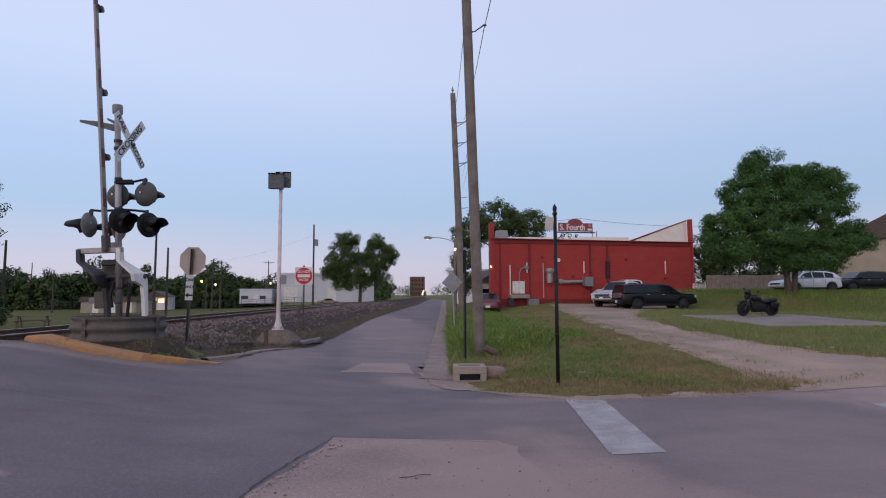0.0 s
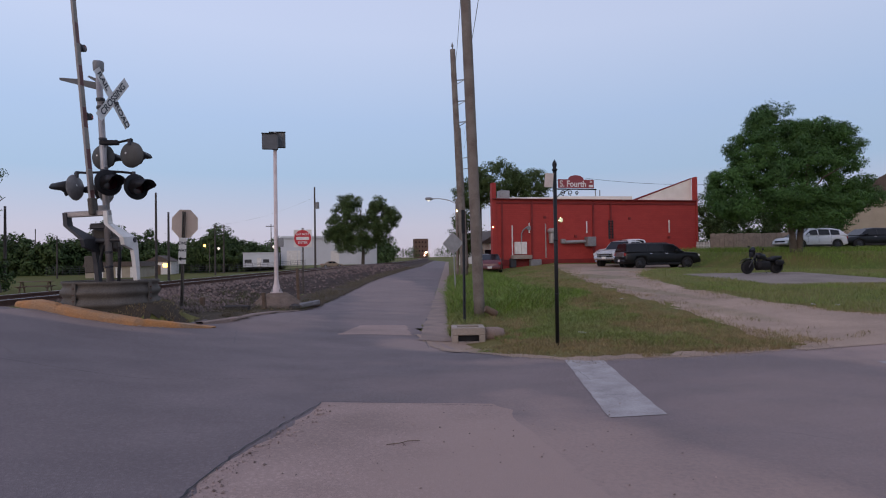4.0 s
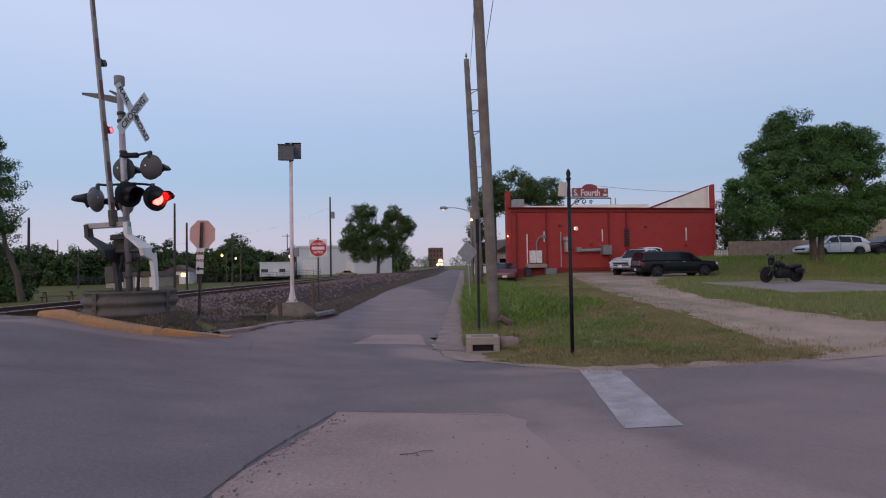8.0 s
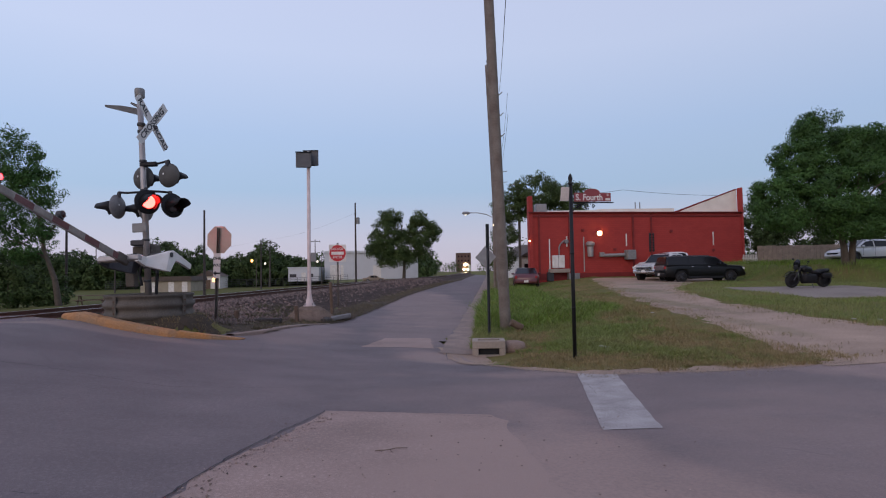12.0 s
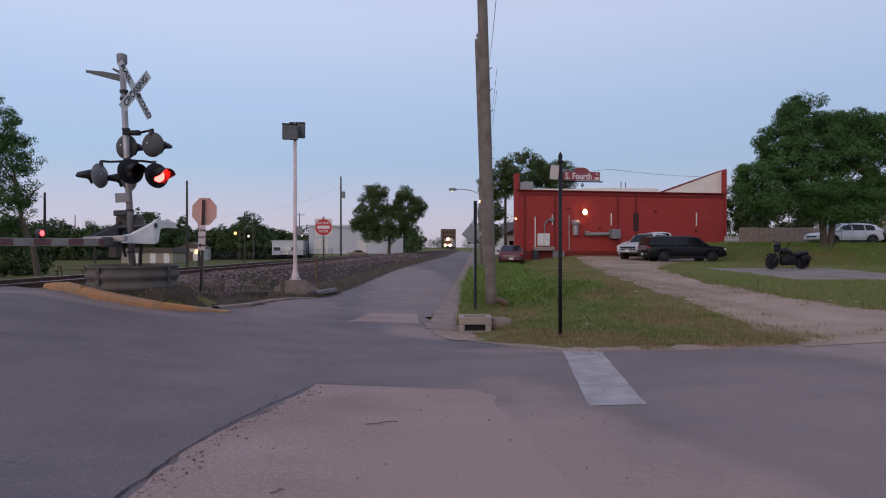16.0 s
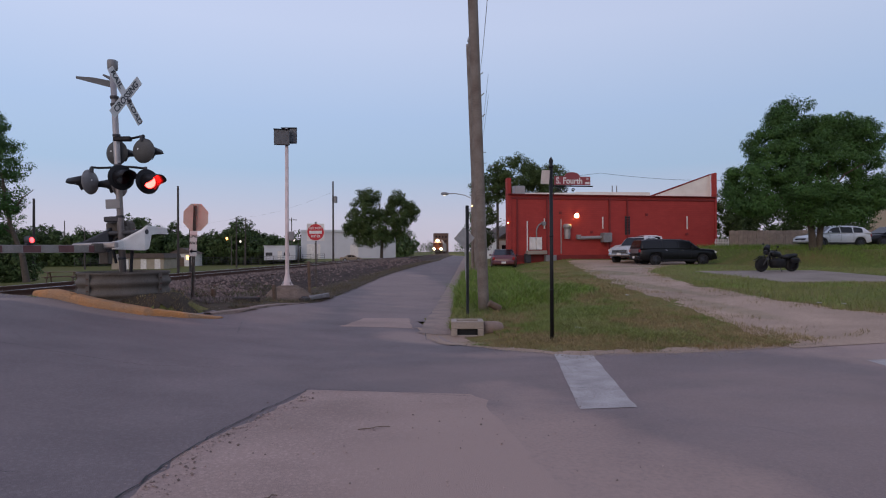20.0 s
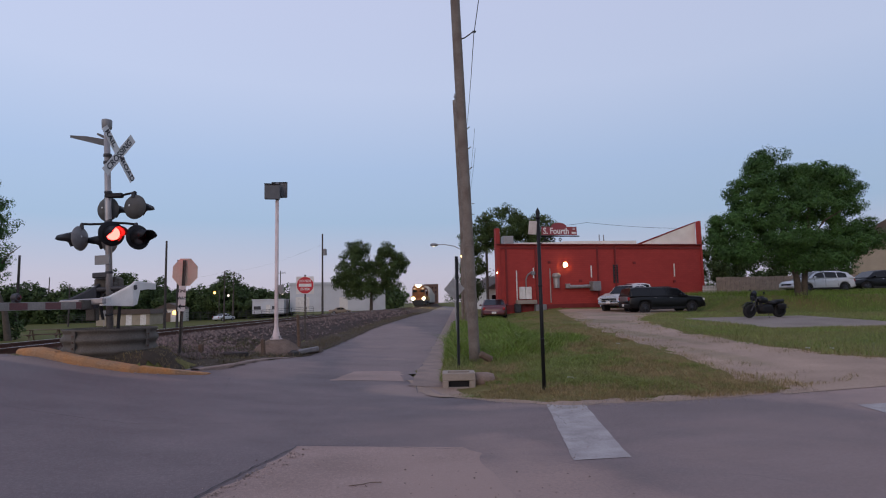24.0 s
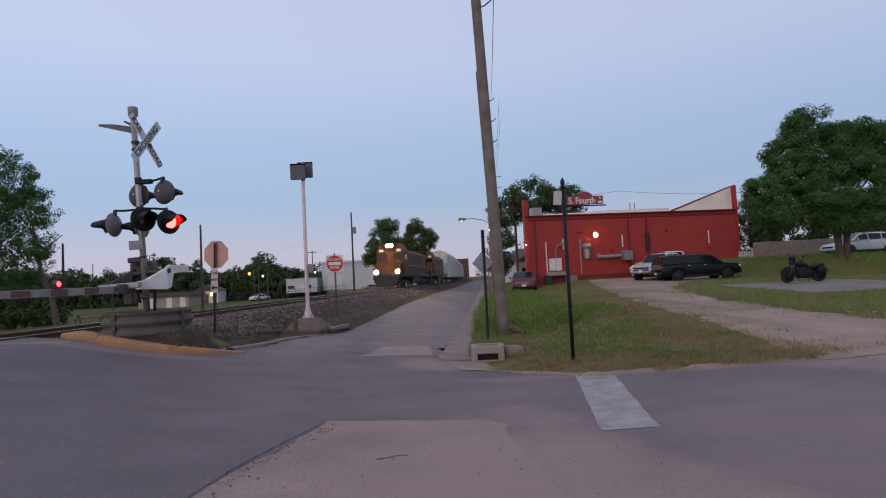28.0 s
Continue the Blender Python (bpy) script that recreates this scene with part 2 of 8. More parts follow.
M = {
    "asphalt": dusted(paving("asphalt", (0.190, 0.147, 0.142), (0.118, 0.097, 0.098), (0.060, 0.053, 0.052)), (0.335, 0.235, 0.195),
                      ((1.2, 2.5, 1.7, 4.6, 0.95), (5.5, 3.0, 4.5, 5.5, 0.42), (4.0, 7.5, 5.0, 1.6, 0.22), (11.0, 8.6, 5.0, 2.4, 0.95), (18.0, 9.0, 5.0, 1.4, 0.6), (5.5, 9.3, 5.0, 0.55, 0.55),
                       # spot at (1.0, 30.0): dust, plus the train headlight's warm wash put into the colour
                       (0.9, 11.7, 1.1, 1.1, 0.7), (-2.6, 15.5, 1.4, 3.0, 0.35), (-5.8, 11.7, 2.2, 0.45, 0.5), (0.2, 16.5, 1.2, 4.0, 0.30), (-3.4, 5.2, 0.28, 0.12, 0.9), (1.0, 30.0, 2.2, 16.0, 0.42), (2.21, 39.07, 0.9, 2.2, 0.55), (0.06, 23.39, 0.8, 1.0, 0.55), (1.30, 24.19, 0.9, 1.3, 0.55), (0.71, 18.44, 0.5, 0.6, 0.55))),
    "concrete": mat("concrete", (0.33, 0.275, 0.225), 0.9, vary=0.25, scale=1.5, fine=50, bump=0.25),
    "slab": mat("stained_slab_concrete", (0.27, 0.225, 0.19), 0.92, vary=0.3, scale=0.7, fine=45, bump=0.3, second=(0.20, 0.165, 0.135), spec=0.2),
    "footing": mat("dirty_footing", (0.21, 0.155, 0.12), 0.95, vary=0.45, scale=2.5, fine=30, bump=0.9, second=(0.12, 0.088, 0.065), spec=0.1),
    "gutter": mat("gutter_concrete", (0.33, 0.232, 0.188), 0.9, vary=0.35, scale=1.8, fine=40, bump=0.5, second=(0.17, 0.13, 0.105), spread=0.7),
    "dirt": dusted(paving("dirt", (0.40, 0.280, 0.202), (0.255, 0.178, 0.125), (0.19, 0.14, 0.115), 0.0), (0.15, 0.135, 0.055),
                   ((9.4, 20.5, 0.35, 5.0, 0.5), (11.2, 27.5, 0.6, 4.5, 0.6), (14.2, 32.0, 2.0, 1.3, 0.6), (8.6, 13.6, 0.4, 2.2, 0.35), (12.8, 38.0, 0.8, 3.0, 0.5), (18.0, 33.0, 3.0, 0.8, 0.5))),
    "patch": dusted(paving("worn_paving", (0.35, 0.245, 0.205), (0.285, 0.202, 0.17), (0.19, 0.14, 0.115), 0.0), (0.335, 0.235, 0.195), ((1.2, 2.5, 1.7, 4.6, 0.95),)),
    "ground": mat("grassy_soil", (0.085, 0.118, 0.024), 0.95, vary=0.35, scale=0.45, fine=30, bump=0.5, second=(0.165, 0.128, 0.05), spread=0.5, spec=0.15),
    "ballast_bed": mat("ballast_bed", (0.085, 0.062, 0.052), 0.95, vary=0.5, scale=2.5, fine=14, bump=1.0, spec=0.08),
    "stone": mat("ballast_stone", (0.175, 0.128, 0.112), 0.9, vary=0.3, scale=2, fine=30, bump=0.2, island=0.5),
    "orange_kerb": mat("worn_orange_paint", (0.46, 0.19, 0.045), 0.85, vary=0.35, scale=2.5, fine=40, second=(0.27, 0.18, 0.11), spread=0.6),
    "rust": mat("rusty_steel", (0.13, 0.07, 0.05), 0.75, 0.4, scale=6, fine=80),
    "railhead": mat("polished_rail", (0.45, 0.43, 0.42), 0.28, 1.0, vary=0.1, scale=8),
    "tie": mat("creosoted_tie", (0.06, 0.05, 0.045), 0.9, scale=4, fine=60, bump=0.4),
    "galv": mat("galvanised_steel", (0.39, 0.365, 0.35), 0.5, 0.6, vary=0.2, scale=5, fine=70),
    "galvdark": mat("weathered_galvanised", (0.120, 0.105, 0.088), 0.8, 0.2, vary=0.35, scale=4, fine=40, second=(0.085, 0.072, 0.058)),
    "white": mat("white_paint", (0.74, 0.72, 0.68), 0.55, vary=0.12, scale=3, fine=60, bump=0.08, second=(0.58, 0.55, 0.50)),
    "cream": mat("cream_masonry_paint", (0.84, 0.79, 0.70), 0.7, vary=0.08, scale=1.5, fine=40, bump=0.1, second=(0.74, 0.68, 0.59)),
    "roadwhite": mat("worn_road_paint", (0.42, 0.38, 0.36), 0.85, vary=0.35, scale=3, fine=60, second=(0.25, 0.22, 0.205), spread=0.6),
    "black": mat("black_paint", (0.014, 0.014, 0.016), 0.55, vary=0.3, scale=5, bump=0.05, spec=0.25),
    "darkgrey": mat("dark_grey_metal", (0.055, 0.055, 0.06), 0.6, 0.3, vary=0.25, scale=5),
    "grey": mat("grey_metal", (0.25, 0.25, 0.25), 0.6, 0.3, vary=0.2, scale=5),
    "redpaint": mat("red_masonry_paint", (0.395, 0.043, 0.034), 0.8, vary=0.22, scale=0.8, fine=25, bump=0.25, second=(0.32, 0.030, 0.024), spread=0.8),
    "redtrim": mat("dark_red_trim", (0.20, 0.018, 0.016), 0.7, vary=0.25, scale=2, fine=30),
    "signred": mat("sign_red", (0.52, 0.02, 0.03), 0.45, vary=0.12, scale=4),
    "signmaroon": mat("sign_maroon", (0.26, 0.045, 0.05), 0.45, vary=0.12, scale=4),
    "armred": mat("gate_red", (0.15, 0.055, 0.052), 0.55, vary=0.25, scale=5),
    "armpale": mat("bare_boom_grey", (0.34, 0.305, 0.28), 0.7, vary=0.25, scale=5),
    "armwhite": mat("dirty_white_arm", (0.29, 0.26, 0.225), 0.7, vary=0.3, scale=5),
    "tanplate": mat("bare_sign_metal", (0.56, 0.44, 0.35), 0.55, 0.05, vary=0.2, scale=4),
    "creosote": mat("utility_pole_wood", (0.215, 0.187, 0.160), 0.9, vary=0.35, scale=2.5, fine=35, bump=0.5, second=(0.13, 0.10, 0.08)),
    "darkpole": mat("dark_pole_wood", (0.075, 0.062, 0.056), 0.9, vary=0.35, scale=2.5, fine=35, bump=0.5),
    "greybeam": mat("grey_beam", (0.23, 0.22, 0.22), 0.8, vary=0.35, scale=6, fine=45, bump=0.5),
    "oldwood": mat("weathered_wood", (0.15, 0.10, 0.068), 0.9, vary=0.35, scale=6, fine=45, bump=0.5),
    "fencewood": mat("fence_boards", (0.33, 0.25, 0.19), 0.9, vary=0.3, scale=3, fine=40, bump=0.4, island=0.15),
    "bark": mat("bark", (0.10, 0.08, 0.06), 0.95, vary=0.4, scale=5, fine=30, bump=0.8),
    "leafbroad": mat("green_leaves", (0.066, 0.140, 0.034), 0.6, vary=0.3, scale=0.8, fine=8, bump=0, island=0.25, second=(0.036, 0.078, 0.024), spec=0.15),
    "leafmid": mat("mid_green_leaves", (0.075, 0.110, 0.034), 0.6, vary=0.3, scale=0.7, fine=8, bump=0, island=0.3, second=(0.042, 0.068, 0.022), spec=0.15),
    "leafdark": mat("dark_leaves", (0.066, 0.098, 0.034), 0.65, vary=0.3, scale=0.6, fine=8, bump=0, island=0.5, second=(0.045, 0.074, 0.025), spec=0.15),
    "grass": mat("grass_blades", (0.140, 0.205, 0.038), 0.7, vary=0.3, scale=0.6, fine=4, bump=0, island=0.35, second=(0.19, 0.185, 0.06), spread=0.55),
    "soil": mat("bare_soil", (0.098, 0.072, 0.052), 0.95, vary=0.45, scale=1.8, fine=40, bump=1.0, second=(0.064, 0.052, 0.034), spec=0.1),
    "lawn": mat("mown_lawn", (0.080, 0.094, 0.021), 0.95, vary=0.25, scale=0.25, fine=20, bump=0.4, second=(0.108, 0.095, 0.034), spread=0.6, spec=0.1),
    "metalwall": mat("white_sheet_metal", (0.56, 0.58, 0.60), 0.6, 0.1, vary=0.1, scale=0.5, fine=20, bump=0.05),
    "tanwall": mat("tan_block_wall", (0.36, 0.31, 0.23), 0.9, vary=0.2, scale=1, fine=20),
    "brownroof": mat("brown_roof", (0.10, 0.075, 0.06), 0.9, vary=0.2, scale=2),
    "brick": mat("brown_brick", (0.13, 0.075, 0.055), 0.9, vary=0.3, scale=0.4, fine=10),
    "tyre": mat("tyre_rubber", (0.018, 0.018, 0.018), 0.9, vary=0.2, scale=8),
    "carwhite": mat("white_car_paint", (0.62, 0.62, 0.62), 0.3, vary=0.05, scale=2, bump=0, coat=0.6),
    "carblack": mat("black_car_paint", (0.004, 0.0045, 0.0055), 0.35, vary=0.1, scale=2, bump=0, coat=0.15, spec=0.25),
    "carsilver": mat("silver_car_paint", (0.50, 0.49, 0.47), 0.35, 0.2, vary=0.05, scale=2, bump=0, coat=0.5),
    "darkalloy": mat("dark_alloy_wheel", (0.06, 0.06, 0.065), 0.4, 0.7, vary=0.1, bump=0),
    "cartan": mat("tan_car_paint", (0.26, 0.20, 0.14), 0.4, vary=0.05, scale=2, bump=0, coat=0.3),
    "carmaroon": mat("maroon_car_paint", (0.10, 0.02, 0.02), 0.35, vary=0.1, scale=2, bump=0, coat=0.4),
    "chrome": mat("chrome", (0.7, 0.7, 0.7), 0.15, 1.0, vary=0.05, bump=0),
    "alloy": mat("alloy_wheel", (0.35, 0.35, 0.36), 0.35, 0.9, vary=0.1, bump=0),
    "glass": mat("dark_window_glass", (0.010, 0.011, 0.013), 0.12, vary=0.05, bump=0, spec=0.3),
    "taillight": mat("tail_lamp_red", (0.30, 0.02, 0.02), 0.2, vary=0.05, bump=0),
    "lampglass": mat("clear_lamp", (0.7, 0.7, 0.68), 0.15, vary=0.05, bump=0),
    "lens_off": mat("dark_red_lens", (0.035, 0.008, 0.010), 0.2, vary=0.1, bump=0),
    "lens_dim": mat("dull_lamp_back", (0.085, 0.085, 0.08), 0.7, 0.1, vary=0.3, scale=6),
    "postpink": mat("pale_pinkish_post_paint", (0.66, 0.56, 0.52), 0.5, vary=0.15, scale=3, second=(0.50, 0.40, 0.37)),
    "boxgrey": mat("dull_grey_box", (0.115, 0.12, 0.125), 0.6, 0.2, vary=0.2, scale=5),
    "lens_back": mat("grey_lamp_back", (0.25, 0.24, 0.235), 0.6, 0.2, vary=0.3, scale=6),
    "red_on": glow("lit_red_lamp", (1.0, 0.0105, 0.0085), 62.0),
    "arm_on": glow("lit_red_boom_lamp", (1.0, 0.010, 0.012), 30.0),
    "warm_on": glow("lit_warm_lamp", (1.0, 0.62, 0.25), 140.0),
    "head_on": glow("lit_headlamp", (1.0, 0.74, 0.36), 1000.0),
    "warm_soft": glow("lit_far_lamp", (1.0, 0.55, 0.22), 14.0),
    "pale_on": glow("lit_pale_lamp", (0.95, 0.85, 0.70), 1.0),
    "amber_on": glow("lit_amber_lamp", (1.0, 0.42, 0.10), 7.0),
    "trainorange": mat("locomotive_orange", (0.16, 0.060, 0.024), 0.7, vary=0.35, scale=1.2, second=(0.085, 0.038, 0.02), spec=0.3),
    "trainblack": mat("locomotive_dark_green_black", (0.035, 0.035, 0.03), 0.7, vary=0.3, scale=1.2),
    "trainyellow": mat("locomotive_yellow", (0.55, 0.33, 0.05), 0.6, vary=0.2, scale=1.5),
    "hopper": mat("railcar_off_white", (0.66, 0.63, 0.57), 0.65, vary=0.2, scale=0.8, fine=12, second=(0.38, 0.35, 0.31)),
    "wire": mat("cable", (0.03, 0.03, 0.03), 0.6, vary=0.1, bump=0),
    "litter": mat("pale_litter", (0.40, 0.40, 0.385), 0.7, vary=0.1),
}

bricked(M["redpaint"], 0.78)

# ---------------------------------------------------------------- mesh helpers


def B():
    return bmesh.new()


def part(name, bm, material, parent=None, label="", smooth=False):
    """Links a bmesh as one mesh object, under parent if one is given."""
    me = bpy.data.meshes.new(name)
    bm.to_mesh(me)
    bm.free()
    me.materials.append(M[material] if isinstance(material, str) else material)
    if smooth:
        for p in me.polygons:
            p.use_smooth = True
    ob = new(name, me)
    if parent is not None:
        ob.parent = parent
    return tagged(ob, label)


def raw(name, verts, faces, material, smooth=False):
    me = bpy.data.meshes.new(name)
    me.from_pydata(verts, [], faces)
    me.materials.append(M[material])
    if smooth:
        for p in me.polygons:
            p.use_smooth = True
    return new(name, me)


def thing(name, m, label, category, group=""):
    ob = new(name)
    ob.matrix_basis = m
    ob.empty_display_size = 0.2
    return tagged(ob, label, category, group)


def box(bm, c, s, m=None, bevel=0.0):
    """A box of size s about c, bevelled along all edges if bevel is given."""
    hx, hy, hz = s[0] / 2, s[1] / 2, s[2] / 2
    m = m or Matrix()
    c = Vector(c)
    if not bevel:
        vs = [bm.verts.new(m @ (c + Vector((x * hx, y * hy, z * hz)))) for x in (-1, 1) for y in (-1, 1) for z in (-1, 1)]
        for f in ((0, 1, 3, 2), (4, 6, 7, 5), (0, 4, 5, 1), (2, 3, 7, 6), (0, 2, 6, 4), (1, 5, 7, 3)):
            bm.faces.new([vs[i] for i in f])
        return
    b = min(bevel, hx * 0.9, hy * 0.9, hz * 0.9)
    v = {}
    for x in (-1, 1):
        for y in (-1, 1):
            for z in (-1, 1):
                p = (x * hx, y * hy, z * hz)
                for k in range(3):
                    q = [p[i] - (0 if i == k else (x, y, z)[i] * b) for i in range(3)]
                    v[x, y, z, k] = bm.verts.new(m @ (c + Vector(q)))
    for k in range(3):
        a, d = [i for i in range(3) if i != k]
        for s_ in (-1, 1):
            ring = []
            for p, q in ((-1, -1), (1, -1), (1, 1), (-1, 1)):
                key = [0, 0, 0]
                key[k], key[a], key[d] = s_, p, q
                ring.append(v[(*key, k)])
            bm.faces.new(ring)
        for p in (-1, 1):
            for q in (-1, 1):
                k0, k1 = [0, 0, 0], [0, 0, 0]
                k0[k], k1[k] = -1, 1
                for key in (k0, k1):
                    key[a], key[d] = p, q
                bm.faces.new([v[(*k0, a)], v[(*k1, a)], v[(*k1, d)], v[(*k0, d)]])
    for x in (-1, 1):
        for y in (-1, 1):
            for z in (-1, 1):
                bm.faces.new([v[x, y, z, k] for k in range(3)])


def tube(bm, p0, p1, r0, r1=None, n=12, cap=True):
    r1 = r0 if r1 is None else r1
    p0, p1 = Vector(p0), Vector(p1)
    q = (p1 - p0).to_track_quat("Z", "Y")
    rings = []
    for p, r in ((p0, r0), (p1, r1)):
        rings.append([bm.verts.new(p + q @ Vector((r * math.cos(a), r * math.sin(a), 0))) for a in (2 * math.pi * i / n for i in range(n))])
    for i in range(n):
        bm.faces.new((rings[0][i], rings[0][(i + 1) % n], rings[1][(i + 1) % n], rings[1][i]))
    if cap:
        bm.faces.new(rings[0][::-1])
        bm.faces.new(rings[1])


def pipe(bm, pts, r, n=8):
    for a, b in zip(pts, pts[1:]):
        tube(bm, a, b, r, r, n)


def lathe(bm, prof, n=20, m=None, close=True):
    """Turns a profile of (radius, height) about z."""
    m = m or Matrix()
    rings = []
    for r, z in prof:
        rings.append([bm.verts.new(m @ Vector((max(r, 1e-4) * math.cos(a), max(r, 1e-4) * math.sin(a), z))) for a in (2 * math.pi * i / n for i in range(n))])
    for a, b in zip(rings, rings[1:]):
        for i in range(n):
            bm.faces.new((a[i], a[(i + 1) % n], b[(i + 1) % n], b[i]))
    if close:
        bm.faces.new(rings[0][::-1])
        bm.faces.new(rings[-1])


def prism(bm, outline, depth, m=None):
    """An outline in x, z pushed along y by depth (centred)."""
    m = m or Matrix()
    a = [bm.verts.new(m @ Vector((x, -depth / 2, z))) for x, z in outline]
    b = [bm.verts.new(m @ Vector((x, depth / 2, z))) for x, z in outline]
    bm.faces.new(a)
    bm.faces.new(b[::-1])
    k = len(a)
    for i in range(k):
        bm.faces.new((a[i], b[i], b[(i + 1) % k], a[(i + 1) % k]))


def words(name, text, size, m, material, parent, squeeze=1.0, label=""):
    """Lettering with the built-in font, turned into a mesh; lies in the local x, z plane facing -y."""
    cu = bpy.data.curves.new(name, "FONT")
    cu.body, cu.size, cu.align_x, cu.align_y, cu.extrude = text, size, "CENTER", "CENTER", 0.002
    cu.offset = size * 0.018
    ob = bpy.data.objects.new(name, cu)
    scene.collection.objects.link(ob)
    me = bpy.data.meshes.new_from_object(ob.evaluated_get(bpy.context.evaluated_depsgraph_get()))
    bpy.data.objects.remove(ob)
    me.transform(m @ pose(0, 0, 0, 90, 0, 0) @ Matrix.Diagonal((squeeze, 1, 1, 1)))
    me.materials.clear()
    me.materials.append(M[material])
    o = new(name, me)
    o.parent = parent
    return tagged(o, label)


# ---------------------------------------------------------------- the lie of the land


def ss(a, b, v):
    v = min(1.0, max(0.0, (v - a) / (b - a)))
    return v * v * (3 - 2 * v)


def lane(x, y):
    """Distance across the side street's line."""
    return x - 0.15 * (max(y, 12.0) - 12.0)


BEND = [(-200.0, -41.1), (20.0, -8.1), (52.0, -3.3), (60.5, -1.95), (77.5, 1.45), (94.5, 4.75), (111.5, 7.6), (128.5, 10.0), (196.5, 18.5), (281.5, 28.2), (417.5, 44.8), (502.5, 55.4), (1000.0, 117.6)]
LINE_Y = np.arange(-200.0, 1000.0, 1.0)
LINE_X = np.interp(LINE_Y, [p[0] for p in BEND], [p[1] for p in BEND])
LINE_X[20:-20] = np.convolve(LINE_X, np.ones(15) / 15, "same")[20:-20]


def track_x(y):
    """Middle of the railway track, which swings gently towards the street and away again."""
    return float(np.interp(y, LINE_Y, LINE_X))


def bank_d(x, y):
    """How far a place lies up the grassy bank; negative below its foot."""
    return (x - 20.5) * 0.42 + (y - 30.0) * 0.91


def G(x, y):
    """Height of the street level and the open ground."""
    u = lane(x, y)
    z = 0.06 - 0.03 * min(max(u, -7.0), 1.5) - 0.017 * (min(max(y, -4.0), 19.0) - 6.0)
    z += 0.45 * ss(20, 110, y)
    s = min(-x if y < 14 else -u, 6.5) - 1
    if s > 0:
        z += (0.03 * s + 0.0145 * s * s) * (1 - 0.75 * ss(14, 20, y))
    z -= 0.13 * math.exp(-((x - 1.5) / 1.1) ** 2 - ((y - 12.0) / 1.3) ** 2)
    if u > 1.5:
        z += (0.085 * (min(u, 10.0) - 1.5) + 0.010 * (min(max(y, 19.0), 44.0) - 19.0) * ss(1.5, 6, u)) * ss(6, 22, y)
        z += 0.15 * (1 - 0.6 * ss(8, 20, u)) * ss(36, 43, y) * ss(2, 5, u)
    return z


def bank(x, y):
    if x < 18 or y < 14:
        return 0.0
    return 0.95 * ss(0.0, 3.4, bank_d(x, y)) * ss(21.2, 23.6, x) * (1 - 0.65 * ss(41, 45, y))


def field(v, y):
    """The lawn beyond the railway, which falls away from it."""
    return 0.30 - 0.65 * ss(3.5, 15, -v) - 0.75 * ss(15, 38, -v)


# ---------------------------------------------------------------- ground, roads, railway bed


def far_edge(x):
    """Far edge of the cross street."""
    pts = [(-200, 44.0), (-40, 21.0), (-14.0, 16.2), (-9.0, 14.4), (-7.6, 13.0), (-6.6, 12.2), (-4.7, 12.0), (-4.05, 12.6), (-3.9, 14.6), (-3.0, 14.6),
           (0.8, 14.6), (1.25, 12.3), (1.45, 10.75), (2.0, 9.8), (2.9, 9.12), (4.9, 8.97), (7.0, 9.2), (7.7, 9.4), (12.5, 10.2), (30, 11.0), (200, 16.0)]
    for (xa, ya), (xb, yb) in zip(pts, pts[1:]):
        if xa <= x <= xb:
            return ya + (yb - ya) * (x - xa) / (xb - xa)
    return 15.0


def track_v(x, y):
    return (x - track_x(y)) / math.sqrt(1 + 0.15 ** 2)


def street_left(y):
    """Edge of the side street towards the railway."""
    return float(np.interp(y, [12.5, 13.5, 14.4, 16.2, 17.4, 18.6, 20.0, 24.0, 29.6, 36.0, 41.0, 50.0, 63.5, 82.0, 110.0, 400.0],
                           [-4.1, -3.6, -3.24, -3.1, -2.79, -2.3, -1.95, -1.5, -0.83, -0.13, 0.6, 2.05, 4.4, 8.0, 12.0, 54.0]))


def on_road(x, y):
    u = lane(x, y)
    return (-9.5 < y < far_edge(x) - 0.15) or (y > 12 and x > street_left(y) + 0.1 and u < 0.65)


# edges of the unpaved drive: one side, other side
drive_edges = [((6.7, 8.95), (16.0, 9.9)), ((7.05, 10.3), (12.6, 11.3)), ((7.45, 12.6), (10.9, 12.7)), ((8.15, 16.4), (10.4, 15.4)), ((8.8, 20.6), (11.0, 20.8)), ((9.7, 25.0), (12.4, 25.2)),
               ((10.7, 29.5), (14.6, 29.4)), ((11.9, 34.0), (17.6, 33.2)), ((13.0, 38.3), (22.0, 36.5)), ((13.6, 41.5), (23.0, 41.0))]


def drive_left(y):
    for (a0, b0), (a1, b1) in zip(drive_edges, drive_edges[1:]):
        if a0[1] <= y <= a1[1]:
            return a0[0] + (a1[0] - a0[0]) * (y - a0[1]) / (a1[1] - a0[1])
    return 7.0 if y < 10 else 13.2


def drive_right(y):
    for (a0, b0), (a1, b1) in zip(drive_edges, drive_edges[1:]):
        if b0[1] <= y <= b1[1]:
            return b0[0] + (b1[0] - b0[0]) * (y - b0[1]) / (b1[1] - b0[1])
    return 13.5


